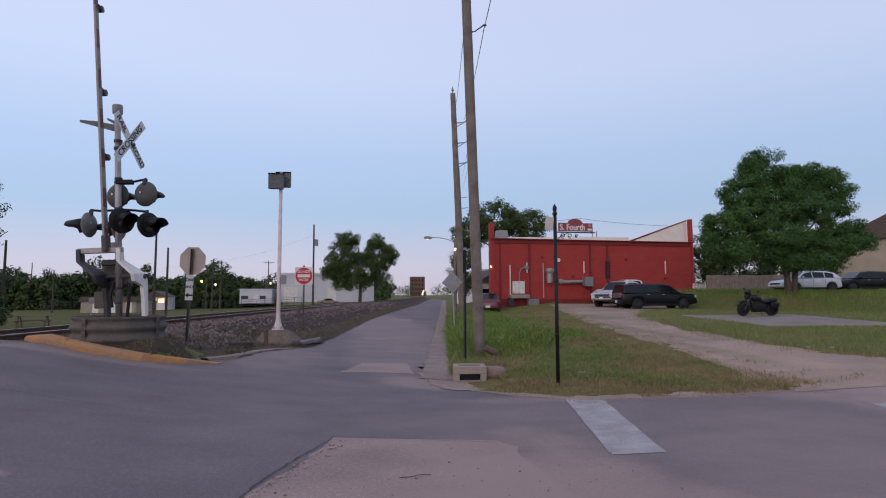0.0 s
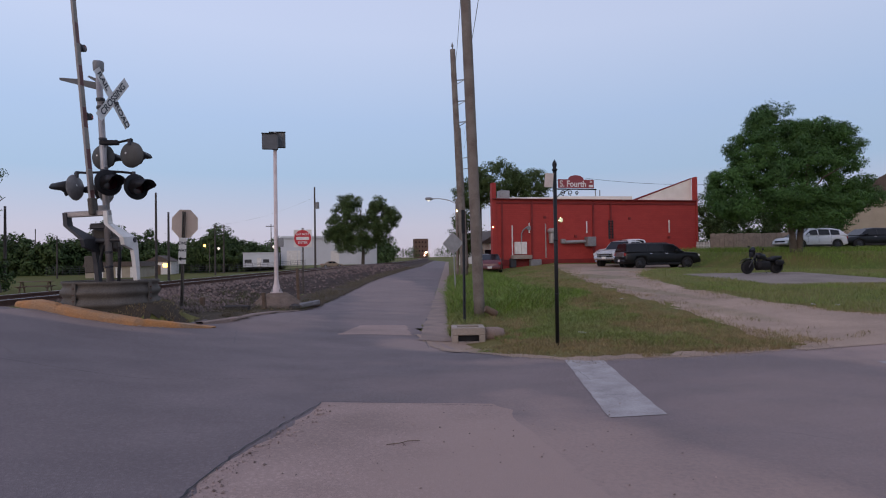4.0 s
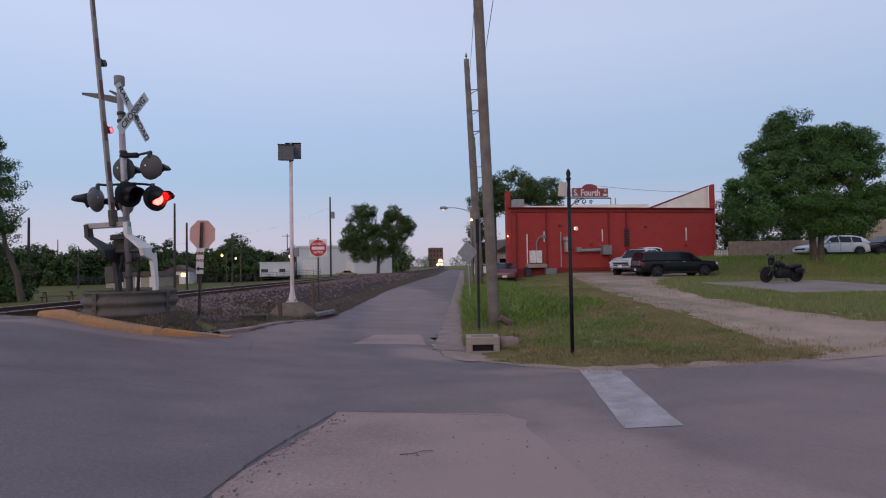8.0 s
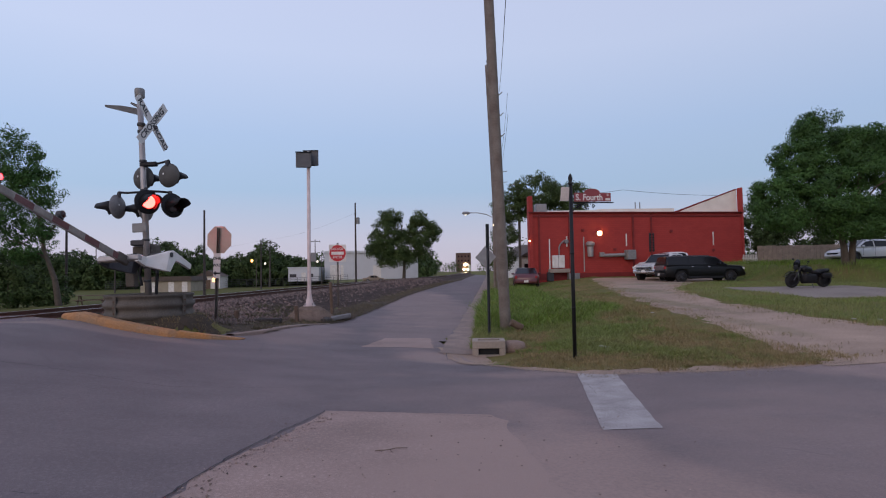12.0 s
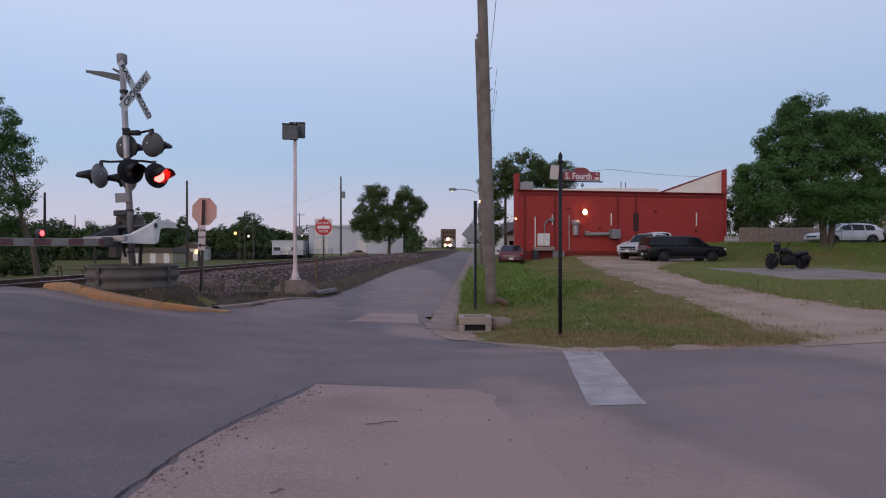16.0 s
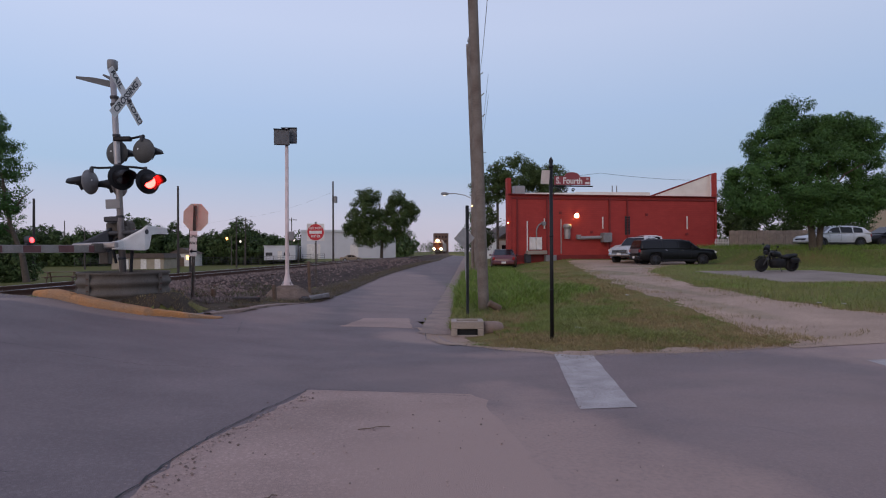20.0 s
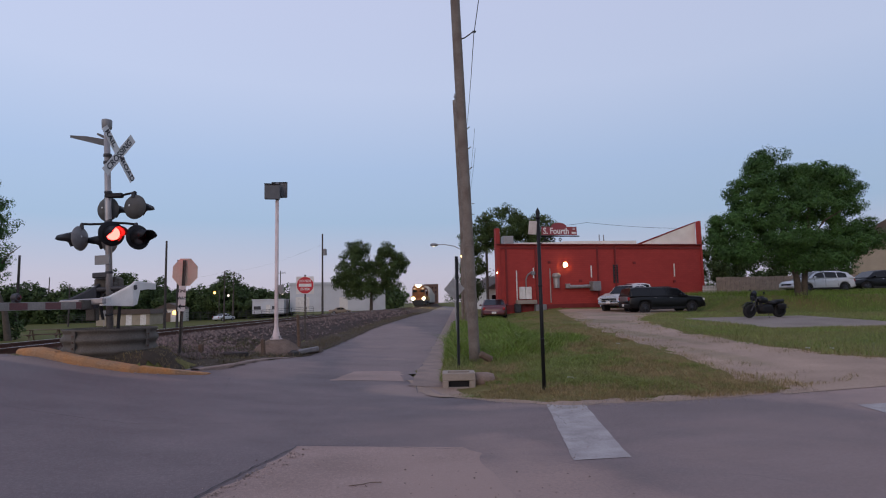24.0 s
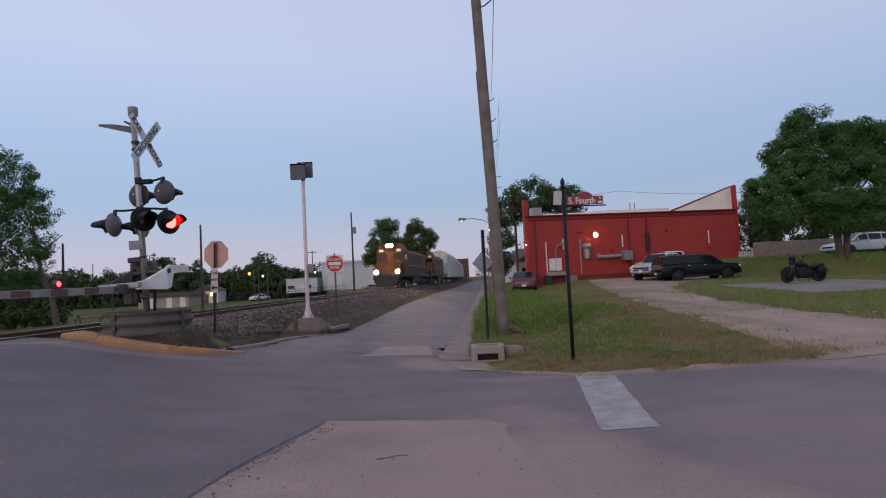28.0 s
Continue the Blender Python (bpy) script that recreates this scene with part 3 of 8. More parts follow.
def T(x, y):
    z = G(x, y) + bank(x, y)
    if on_road(x, y):
        z -= 0.12
    if 8.95 < y < 41 and drive_left(y) + 0.35 < x < drive_right(y) - 0.35:
        z -= 0.09
    v = track_v(x, y)
    if v < 4.9 and y > far_edge(x):
        k = ss(4.9, 1.5, v)
        z = z * (1 - k) + field(v, y) * k - (0.15 if abs(v) < 4.0 else 0.0)
    k = (1 - ss(0.95, 1.55, math.hypot(x + 5.5, y - 13.2))) * ss(12.15, 12.5, y)
    z = z * (1 - k) + max(z, 0.74) * k
    flat_ = 0 if on_road(x, y) else ss(1.0, 3.0, math.hypot(x - 1.6, y - 11.8))
    return z + 0.03 * noise.noise(Vector((x * 0.5, y * 0.5, 0))) * flat_ - 0.03 * (1 - flat_)


def axis(stops):
    out = []
    for a, b, step in stops:
        out += list(np.arange(a, b, step))
    return out + [stops[-1][1]]


def sheet(xs, ys, zf):
    verts = [(x, y, zf(x, y)) for y in ys for x in xs]
    w = len(xs)
    faces = [(j * w + i, j * w + i + 1, (j + 1) * w + i + 1, (j + 1) * w + i) for j in range(len(ys) - 1) for i in range(w - 1)]
    return verts, faces


gx = axis([(-1500, -200, 130), (-200, -40, 16), (-40, -10, 2), (-10, 12, 0.3), (12, 30, 0.6), (30, 60, 3), (60, 200, 14), (200, 1500, 130)])
gy = axis([(-300, -20, 28), (-20, 8, 2), (8, 30, 0.3), (30, 60, 1.0), (60, 140, 4), (140, 400, 20), (400, 2400, 200)])
ground = raw("ground", *sheet(gx, gy, T), "ground", True)
tagged(ground, "patchy green and dry grass ground", "ground", kind="structure")


def ruled(name, lines, zoff, material, across, label, category="road", kind="structure", parent=None):
    """A surface between two edges, given as pairs of points, laid on the land."""
    verts, faces = [], []
    w = across + 1
    for (xa, ya), (xb, yb) in lines:
        for i in range(w):
            k = i / across
            x, y = xa + (xb - xa) * k, ya + (yb - ya) * k
            verts.append((x, y, G(x, y) + zoff))
    for j in range(len(lines) - 1):
        for i in range(across):
            faces.append((j * w + i, j * w + i + 1, (j + 1) * w + i + 1, (j + 1) * w + i))
    ob = raw(name, verts, faces, material, True)
    if parent is not None:
        ob.parent = parent
    return tagged(ob, label, category if parent is None else "", kind=kind if parent is None else "")


wob = lambda s, a=0.06: a * noise.noise(Vector((s * 1.7, 3.1, 0))) + a * 0.5 * noise.noise(Vector((s * 6.1, 9.1, 0)))
cross_x = axis([(-200, -20, 8), (-20, -10, 0.8), (-10, 14, 0.2), (14, 40, 1.5), (40, 200, 12)])
road = ruled("road", [((x, far_edge(x) + wob(x)), (x, -9.5)) for x in cross_x][::-1], 0.0, "asphalt", 60,
             "worn grey asphalt street with patches and cracks")
side_y = axis([(14.2, 60, 0.3), (60, 400, 6)])
ruled("road", [((street_left(y) + wob(y, 0.10), y), (0.15 * (y - 12) + 0.80 + wob(y + 50, 0.05), y)) for y in side_y], 0.002, "asphalt", 14,
                  "narrow worn asphalt side street beside the railway")
gutter = ruled("pavement", [((0.15 * max(y - 12, 0) + 0.74 + wob(y * 2 + 50, 0.09), y), (0.15 * max(y - 12, 0) + 1.42 + wob(y + 90, 0.05), y)) for y in axis([(12.5, 60, 0.4), (60, 300, 6)])],
               0.018, "gutter", 4, "crumbling reddish concrete gutter strip beside the street", "pavement")
# unpaved drive to the yard
dl = []
for (a0, b0), (a1, b1) in zip(drive_edges, drive_edges[1:]):
    for k in range(12):
        s = k / 12
        y_ = a0[1] + (a1[1] - a0[1]) * s
        dl.append(((a0[0] + (a1[0] - a0[0]) * s + 0.35 * noise.noise(Vector((y_ * 0.9, 1, 0))), y_), (b0[0] + (b1[0] - b0[0]) * s + 0.35 * noise.noise(Vector((y_ * 0.9, 8, 0))), b0[1] + (b1[1] - b0[1]) * s)))
drive = ruled("road", dl, 0.008, "dirt", 16, "reddish dirt and gravel driveway into the yard")

# railway: bed, sleepers, rails
def bed(v, y):
    g = G(track_x(y) + v, y)
    if v > 1.7:
        k = min(1.05, (v - 1.7) / 3.1)
        return 0.60 * (1 - k) + (g - 0.03) * k
    if v < -1.7:
        k = (-v - 1.7) / 2.6
        return 0.60 * (1 - k) + 0.28 * k
    return 0.60


bed_v = [-4.3, -3.4, -2.5, -1.7, -0.8, 0, 0.8, 1.7, 2.3, 2.9, 3.5, 4.1, 4.85, 5.6]
bed_y = axis([(14.6, 60, 0.5), (60, 200, 4), (200, 720, 40)])
bv = [(track_x(y) + v, y, bed(v, y) + 0.05 * noise.noise(Vector((v * 3, y * 1.5, 2)))) for y in bed_y for v in bed_v]
w = len(bed_v)
bf = [(j * w + i, j * w + i + 1, (j + 1) * w + i + 1, (j + 1) * w + i) for j in range(len(bed_y) - 1) for i in range(w - 1)]
trackbed = tagged(raw("trackbed", bv, bf, "ballast_bed", True), "dark stony ballast bank of the railway", "trackbed", kind="structure")

# loose stones on the near shoulder
rng = random.Random(4)
sv, sf = [], []
for _ in range(30000):
    y = 14.8 + 62 * rng.random() ** 2.2
    v = rng.uniform(-2.2, 4.7)
    if (v > 3.6 and rng.random() < 0.5) or (v > 2.0 and rng.random() < 0.85 * ss(18.8, 22.0, y)):
        continue
    r = rng.uniform(0.03, 0.075) * (1 + 0.8 * ss(28, 60, y))
    c = Vector((track_x(y) + v, y, bed(v, y) + r * 0.4))
    k = len(sv)
    for q in ((1, 0, 0), (-1, 0, 0), (0, 1, 0), (0, -1, 0), (0, 0, 1), (0, 0, -0.6)):
        sv.append(c + Vector([a * r * rng.uniform(0.6, 1.25) + rng.uniform(-0.3, 0.3) * r for a in q]))
    for f in ((0, 2, 4), (2, 1, 4), (1, 3, 4), (3, 0, 4), (2, 0, 5), (1, 2, 5), (3, 1, 5), (0, 3, 5)):
        sf.append([k + i for i in f])
stones = tagged(raw("ballast_stones", sv, sf, "stone"), "reddish grey crushed ballast stones", "ballast", kind="stuff")

railway = thing("railway_track", Matrix(), "single railway track with rusty rails on dark sleepers", "railway track")
rail_y = axis([(-40, 12, 6), (12, 150, 3), (150, 716, 12)])


def along(outline):
    """Sweeps an outline in x, z along the track."""
    bm = B()
    rings = [[bm.verts.new((track_x(y) + x, y, z)) for x, z in outline] for y in rail_y]
    k = len(outline)
    for a, b in zip(rings, rings[1:]):
        for i in range(k):
            bm.faces.new((a[i], a[(i + 1) % k], b[(i + 1) % k], b[i]))
    bm.faces.new(rings[0][::-1])
    bm.faces.new(rings[-1])
    return bm


for side in (-0.76, 0.76):
    prof = [(-0.07, 0.62), (0.07, 0.62), (0.07, 0.64), (0.012, 0.66), (0.012, 0.74), (0.036, 0.75), (0.036, 0.785), (-0.036, 0.785), (-0.036, 0.75), (-0.012, 0.74), (-0.012, 0.66), (-0.07, 0.64)]
    rail = part("rail", along([(x + side, z) for x, z in prof]), "rust", railway)
    part("rail_head", along([(side - 0.033, 0.786), (side + 0.033, 0.786), (side + 0.033, 0.793), (side - 0.033, 0.793)]), "railhead", rail, "rail head worn bright")
bm = B()
box(bm, (0, 0, 0.55), (2.6, 0.23, 0.16), None, 0.015)
tie0 = part("sleeper", bm, "tie", railway)
tie_pose = lambda k: pose(track_x(14.7 + 0.53 * k) + rng.uniform(-0.03, 0.03), 14.7 + 0.53 * k, 0, 0, 0, -8.5 + rng.uniform(-1, 1))
tie0.matrix_basis = tie_pose(0)
for i in range(1, 120):
    t_ = tie0.copy()
    scene.collection.objects.link(t_)
    t_.matrix_basis = tie_pose(i)

# white crossing bars on the street
for cx, cy, ln in ((2.70, 7.60, 3.35), (6.95, 6.25, 3.35)):
    verts, faces = [], []
    n_ = 24
    for j in range(n_ + 1):
        for i in range(5):
            y = cy - ln / 2 + ln * j / n_
            x = cx + 0.225 * (y - cy) - 0.30 + 0.60 * i / 4 + (0.02 * noise.noise(Vector((y * 5, i, cx))) if i in (0, 4) else 0)
            verts.append((x, y, G(x, y) + 0.005))
    faces = [(j * 5 + i, j * 5 + i + 1, (j + 1) * 5 + i + 1, (j + 1) * 5 + i) for j in range(n_) for i in range(4)]
    tagged(raw("road_marking", verts, faces, "roadwhite"), "worn white painted crossing bar on the asphalt", "road marking", "crossing bars")

# bare patch where the asphalt is worn away; on one side it fades under dust into the street
pl = []
for k in range(60):
    s = k / 59
    y = 6.86 - 8.4 * s
    xl = -0.80 - 0.62 * ss(6.9, 4.4, y) - 0.25 * ss(4.4, 1.5, y) + wob(y * 3, 0.09)
    xr = 1.12 + 0.05 * (6.4 - y) + wob(y * 2 + 9, 0.12)
    pl.append(((xl, y), (xr, y - 0.22 * (1 - s))))
patch = ruled("pavement_patch", pl, 0.004, "patch", 16, "bare worn patch of pale gravelly paving", "road patch", "")
ruled("pavement_patch", [((-0.82 + 0.24 * (y - 13.4) + wob(y * 3, 0.08), y - 0.1), (0.70 + wob(y * 4, 0.15), y + 0.05 * noise.noise(Vector((y, 1, 1))))) for y in axis([(13.05, 14.85, 0.1)])], 0.005, "patch", 8,
               "pale patch in the asphalt of the side street", "road patch", "")
# bare soil strip between the street and the grass
strip_x = axis([(1.5, 6.6, 0.12)])
ruled("pavement", [((x, far_edge(x) + 0.18 + 0.5 * abs(noise.noise(Vector((x * 1.1, 4, 0)))) + 0.2 * noise.noise(Vector((x * 4.1, 2, 0)))), (x, far_edge(x) - 0.10 + wob(x * 2, 0.14))) for x in strip_x], 0.006, "dirt", 4,
      "bare soil strip along the edge of the grass", "pavement")

# dirt washed up where the gutter ends, and the stony margin beside the railway
ruled("pavement", [((1.42 - 0.13 * (y - 11) - 0.35 + wob(y * 3, 0.15), y), (1.75 + 0.25 * ss(11.6, 10.4, y) + wob(y * 4 + 3, 0.18), y)) for y in axis([(10.6, 13.2, 0.12)])], 0.010, "dirt", 6,
      "dirt washed up at the end of the gutter", "pavement")
ruled("pavement", [((street_left(y) - 1.7 + wob(y * 2, 0.3), y), (street_left(y) + 0.05 + wob(y * 1.3 + 7, 0.25), y)) for y in axis([(13.6, 60, 0.3), (60, 200, 5)])], 0.022, "soil", 5,
      "bare soil margin between the street and the railway", "pavement")

# dark bare soil behind the painted kerb
cs = [(-7.0 + 0.14 * i, 12.2 + 0.14 * j) for j in range(24) for i in range(30)]
sv, sf = [], []
for x, y in cs:
    if y < far_edge(x) + 0.16 or x > street_left(y) - 0.1 + 0.12 * noise.noise(Vector((x * 2, y * 2, 5))):
        continue
    k = len(sv)
    sv += [(x + a, y + b, T(x + a, y + b) + 0.02 + 0.02 * noise.noise(Vector(((x + a) * 3, (y + b) * 3, 1)))) for a, b in ((0, 0), (0.14, 0), (0.14, 0.14), (0, 0.14))]
    sf.append((k, k + 1, k + 2, k + 3))
M["darksoil"] = mat("dark_cindery_soil", (0.075, 0.058, 0.044), 0.95, vary=0.45, scale=2.0, fine=40, bump=0.8, second=(0.048, 0.040, 0.028), spec=0.1)
tagged(raw("pavement", sv, sf, "darksoil"), "dark cindery soil behind the painted kerb", "bare soil", kind="structure")

# concrete slab under the motorcycle
bm = B()
slab_z = lambda y: 0.57 + 0.022 * (y - 22.0)
box(bm, (0, 0, 0), (5.6, 6.7, 0.16), pose(17.1, 21.9, slab_z(21.9) - 0.08, 1.26, 0, -5), 0.02)
slab = part("concrete_slab", bm, "slab")
tagged(slab, "flat pale concrete slab in the grass", "slab", kind="structure")
SLAB_Z = slab_z(24.4)

# orange painted kerb
bm = B()
kp = [(-6.95, 12.60), (-6.4, 12.28), (-5.6, 12.06), (-4.6, 12.05), (-3.9, 12.45), (-3.45, 12.85)]
hts = [0.11, 0.165, 0.16, 0.13, 0.08, 0.02]
rows_ = []
stops = [i / 16 for i in range(16 * (len(kp) - 1) + 1)]
for q in stops:
    i = min(int(q), len(kp) - 2)
    k = q - i
    x, y = kp[i][0] + (kp[i + 1][0] - kp[i][0]) * k, kp[i][1] + (kp[i + 1][1] - kp[i][1]) * k
    h = hts[i] + (hts[i + 1] - hts[i]) * k
    g = G(x, y)
    chip = 0.030 * max(0.0, noise.noise(Vector((q * 3.1, 2, 0)))) + 0.012 * noise.noise(Vector((q * 11, 5, 0)))
    gap = 0.035 if abs(q - 3.06) < 0.04 or abs(q - 1.44) < 0.03 else 0.0
    rows_.append([bm.verts.new((x + dx, y + dy + 0.010 * noise.noise(Vector((q * 7, dy * 30, 3))), g + max(dz, -0.15) + 0.006 * noise.noise(Vector((q * 9, dy * 40, 7)))))
                  for dx, dy, dz in ((-0.02, -0.10, -0.1), (-0.01, -0.085 + chip * 0.4, h * 0.55), (0.0, -0.07 + chip, h - 0.02 - chip - gap), (0.02, -0.045 + chip, h - gap), (0.05, 0.12, h - gap), (0.06, 0.15, h - 0.03), (0.06, 0.16, -0.15))])
for a, b in zip(rows_, rows_[1:]):
    for i in range(6):
        bm.faces.new((a[i], b[i], b[i + 1], a[i + 1]))
bm.faces.new(rows_[0])
bm.faces.new(rows_[-1][::-1])
kerb = tagged(part("kerb", bm, "orange_kerb"), "worn orange-painted concrete kerb", "kerb", kind="structure")

# plain low kerb that carries on from the painted one
bm = B()
kp = [(-3.78, 13.25), (-3.32, 14.2), (-3.12, 15.8), (-2.85, 17.2), (-2.38, 18.5)]
rows_ = []
for (x, y), h in zip(kp, (0.05, 0.07, 0.06, 0.05, 0.02)):
    g = G(x, y)
    rows_.append([bm.verts.new((x + dx, y, g + dz)) for dx, dz in ((0.07, -0.1), (0.06, h - 0.02), (0.03, h), (-0.10, h), (-0.13, -0.1))])
for a, b in zip(rows_, rows_[1:]):
    for i in range(4):
        bm.faces.new((a[i], b[i], b[i + 1], a[i + 1]))
tagged(part("kerb", bm, "gutter"), "low broken concrete kerb beside the street", "kerb", kind="structure")

# ---------------------------------------------------------------- the crossing gate


def crossing_lamp(name, m, parent, shade):
    """One flasher: round dark background, hooded lens, housing. It faces local -y."""
    bm = B()
    lathe(bm, [(0.262, -0.004), (0.268, 0.006), (0.262, 0.014), (0.16, 0.016)], 32, pose(0, 0, 0, 90))
    lathe(bm, [(0.262, -0.004), (0.235, -0.035), (0.15, -0.075), (0.06, -0.09), (0.01, -0.092)], 32, pose(0, 0, 0, 90), False)
    head = part(name, bm, shade, parent, "", True)
    head.matrix_basis = m
    bm = B()
    tube(bm, (0, 0.05, 0.20), (0, 0.05, 0.32), 0.035, 0.035, 10)
    part("fitting", bm, "darkgrey", head)
    bm = B()
    lathe(bm, [(0.160, 0.0), (0.166, 0.0), (0.166, 0.066), (0.146, 0.066), (0.146, 0.058), (0.160, 0.058), (0.160, 0.0)], 32, pose(0, 0, 0, 90), False)
    part("lens_ring", bm, "black", head)
    bm = B()
    lathe(bm, [(0.022, 0.0), (0.022, 0.012), (0.012, 0.02), (0.0, 0.022)], 12, pose(0.07, 0.075, 0.03, -90), False)
    part("pilot_lens", bm, "lampglass", head, "small clear pilot lens")
    bm = B()
    n = 24
    top = []
    for i in range(n + 1):
        a = math.radians(-55 + 290 * i / n)
        ln = 0.12 + 0.30 * ss(-0.25, 0.25, math.sin(a))
        top.append([bm.verts.new((r * math.cos(a), y, r * math.sin(a) - dz)) for r, y, dz in ((0.168, -0.014, 0), (0.162, -0.02 - ln, 0.05), (0.154, -0.02 - ln, 0.05), (0.160, -0.014, 0))])
    for a, b in zip(top, top[1:]):
        for i in range(4):
            bm.faces.new((a[i], b[i], b[(i + 1) % 4], a[(i + 1) % 4]))
    part("hood", bm, "black", head, "black visor", True)
    return head


GATE = (-5.50, 13.2)
gate_z = 0.45
signal = thing("crossing_signal", pose(GATE[0], GATE[1], gate_z, 0, -2.3, 0), "railroad crossing signal mast with crossbuck, flashers and gate machine", "crossing signal")
ZR = 1.18 - gate_z
bm = B()
tube(bm, (0, 0, ZR - 0.25), (-0.03, 0, 5.15), 0.068, 0.060, 16)
mast = part("mast", bm, "galv", signal, "", True)
bm = B()
lathe(bm, [(0.05, 5.08), (0.10, 5.13), (0.105, 5.30), (0.095, 5.32), (0.02, 5.33)], 16, pose(-0.03, 0, 0))
part("mast_cap", bm, "grey", signal, "dark cap", True)
# crossbuck
XB = pose(0.25, -0.06, 4.52, 0, 0, 74)
for i, (tx, a) in enumerate((("CROSSING", 48), ("", -50))):
    bm = B()
    box(bm, (0, 0.012 * i, 0), (1.30, 0.006, 0.20), XB @ pose(0, 0, 0, 0, -a, 0), 0.002)
    blade = part("crossbuck_blade", bm, "white", signal, "white crossbuck blade")
    if tx:
        words("lettering", tx, 0.178, XB @ pose(0, 0, 0, 0, -a, 0) @ pose(0, -0.007, 0), "darkgrey", blade, 1.22)
    else:
        words("lettering", "RAIL", 0.172, XB @ pose(0, 0, 0, 0, -a, 0) @ pose(-0.39, 0.004, 0), "darkgrey", blade, 1.12)
        words("lettering", "ROAD", 0.172, XB @ pose(0, 0, 0, 0, -a, 0) @ pose(0.39, 0.004, 0), "darkgrey", blade, 1.12)
bm = B()
for z_ in (4.36, 4.52):
    lathe(bm, [(0.082, z_ - 0.03), (0.085, z_), (0.082, z_ + 0.03)], 14, pose(-0.02, 0, 0))
box(bm, (0.16, -0.02, 4.44), (0.34, 0.05, 0.05))
part("crossbuck_clamp", bm, "darkgrey", signal)
# second crossbuck for the other approach, seen nearly edge-on
for out in ([(-0.02, 4.74), (-0.84, 4.98), (-0.84, 5.03), (-0.50, 5.00), (-0.02, 4.90)], [(-0.04, 4.86), (-0.30, 5.04), (-0.27, 5.07), (-0.02, 4.95)]):
    bm = B()
    prism(bm, out, 0.02, pose(0, 0.12, 0))
    part("crossbuck_blade", bm, "boxgrey", signal, "crossbuck blade seen almost edge-on")
# lamp arms and flashers
LAMPS = []
bm = B()
box(bm, (0.12, -0.02, 3.62), (0.36, 0.12, 0.10), None, 0.02)
pipe(bm, [(0.28, -0.03, 3.62), (0.50, -0.05, 3.66), (0.57, -0.06, 3.68), (0.57, -0.06, 3.58)], 0.025)
pipe(bm, [(-0.02, -0.03, 3.55), (-0.06, 0.10, 3.40), (-0.10, 0.14, 3.30)], 0.025)
part("lamp_arm", bm, "black", signal)
bm = B()
box(bm, (0.02, -0.02, 2.98), (0.22, 0.14, 0.12), None, 0.02)
pipe(bm, [(0.05, -0.10, 3.02), (0.40, -0.16, 2.98), (0.62, -0.14, 2.95), (0.62, -0.14, 2.86)], 0.025)
pipe(bm, [(-0.05, 0.02, 3.02), (-0.40, 0.04, 3.02), (-0.58, 0.04, 3.04), (-0.60, 0.04, 2.95)], 0.025)
part("lamp_arm", bm, "black", signal)
for px_, py_, pz_, rz_ in ((0.57, -0.10, 3.34, 163), (0.66, -0.20, 2.66, 54), (0.14, -0.22, 2.76, 46), (-0.60, 0.02, 2.72, -99), (-0.10, 0.18, 3.36, 163), (-0.10, 0.24, 2.66, -99)):
    LAMPS.append(crossing_lamp("flasher", pose(px_, py_, pz_, 0, 0, rz_), signal, "lens_back" if rz_ < 0 else ("lens_dim" if rz_ > 100 else "black")))
bm = B()
box(bm, (-0.10, -0.10, 2.22), (0.30, 0.03, 0.20), None, 0.01)
part("notice_plate", bm, "grey", signal, "small grey plate")
# gate machine and cable clutter on the mast
bm = B()
box(bm, (-0.14, 0.30, 1.62), (0.50, 0.34, 0.50), None, 0.05)
box(bm, (-0.02, 0.16, 1.58), (0.22, 0.24, 0.34), None, 0.03)
part("gate_machine", bm, "galvdark", signal, "weathered grey gate machine")
bm = B()
box(bm, (-0.46, 0.25, 1.12), (0.20, 0.20, 0.36), None, 0.02)
part("junction_box", bm, "galvdark", signal, "small weathered junction box")
bm = B()
box(bm, (-0.16, 0.02, 1.9), (0.34, 0.16, 0.12), None, 0.02)
part("terminal_box", bm, "darkgrey", signal)
bm = B()
pipe(bm, [(0.16, 0.10, 1.45), (0.20, 0.0, 1.2), (0.18, -0.02, 0.9), (0.16, -0.02, ZR - 0.1)], 0.035)
part("conduit", bm, "black", signal, "black cable conduit")
bm = B()
pipe(bm, [(-0.08, -0.06, 1.5), (-0.14, -0.08, 1.2), (-0.10, -0.08, 0.95)], 0.03)
part("conduit", bm, "black", signal, "black cable conduit")
for z_ in (1.05, 1.35, 1.95, 3.05, 3.7):
    bm = B()
    lathe(bm, [(0.074, z_ - 0.025), (0.08, z_), (0.074, z_ + 0.025)], 14, pose(-0.012, 0, 0))
    part("strap", bm, "darkgrey", signal)

# the arm: turns about the machine's shaft, along the line of the railway
PIVOT = Vector((0.0, 0.0, 1.60))
ARM_YAW = 81.5
arm = new("gate_arm")
arm.parent = signal
arm.matrix_basis = Matrix.Translation(PIVOT) @ pose(0, 0, 0, 0, 0, ARM_YAW)
tagged(arm, "red and white striped boom with its counterweight yoke")


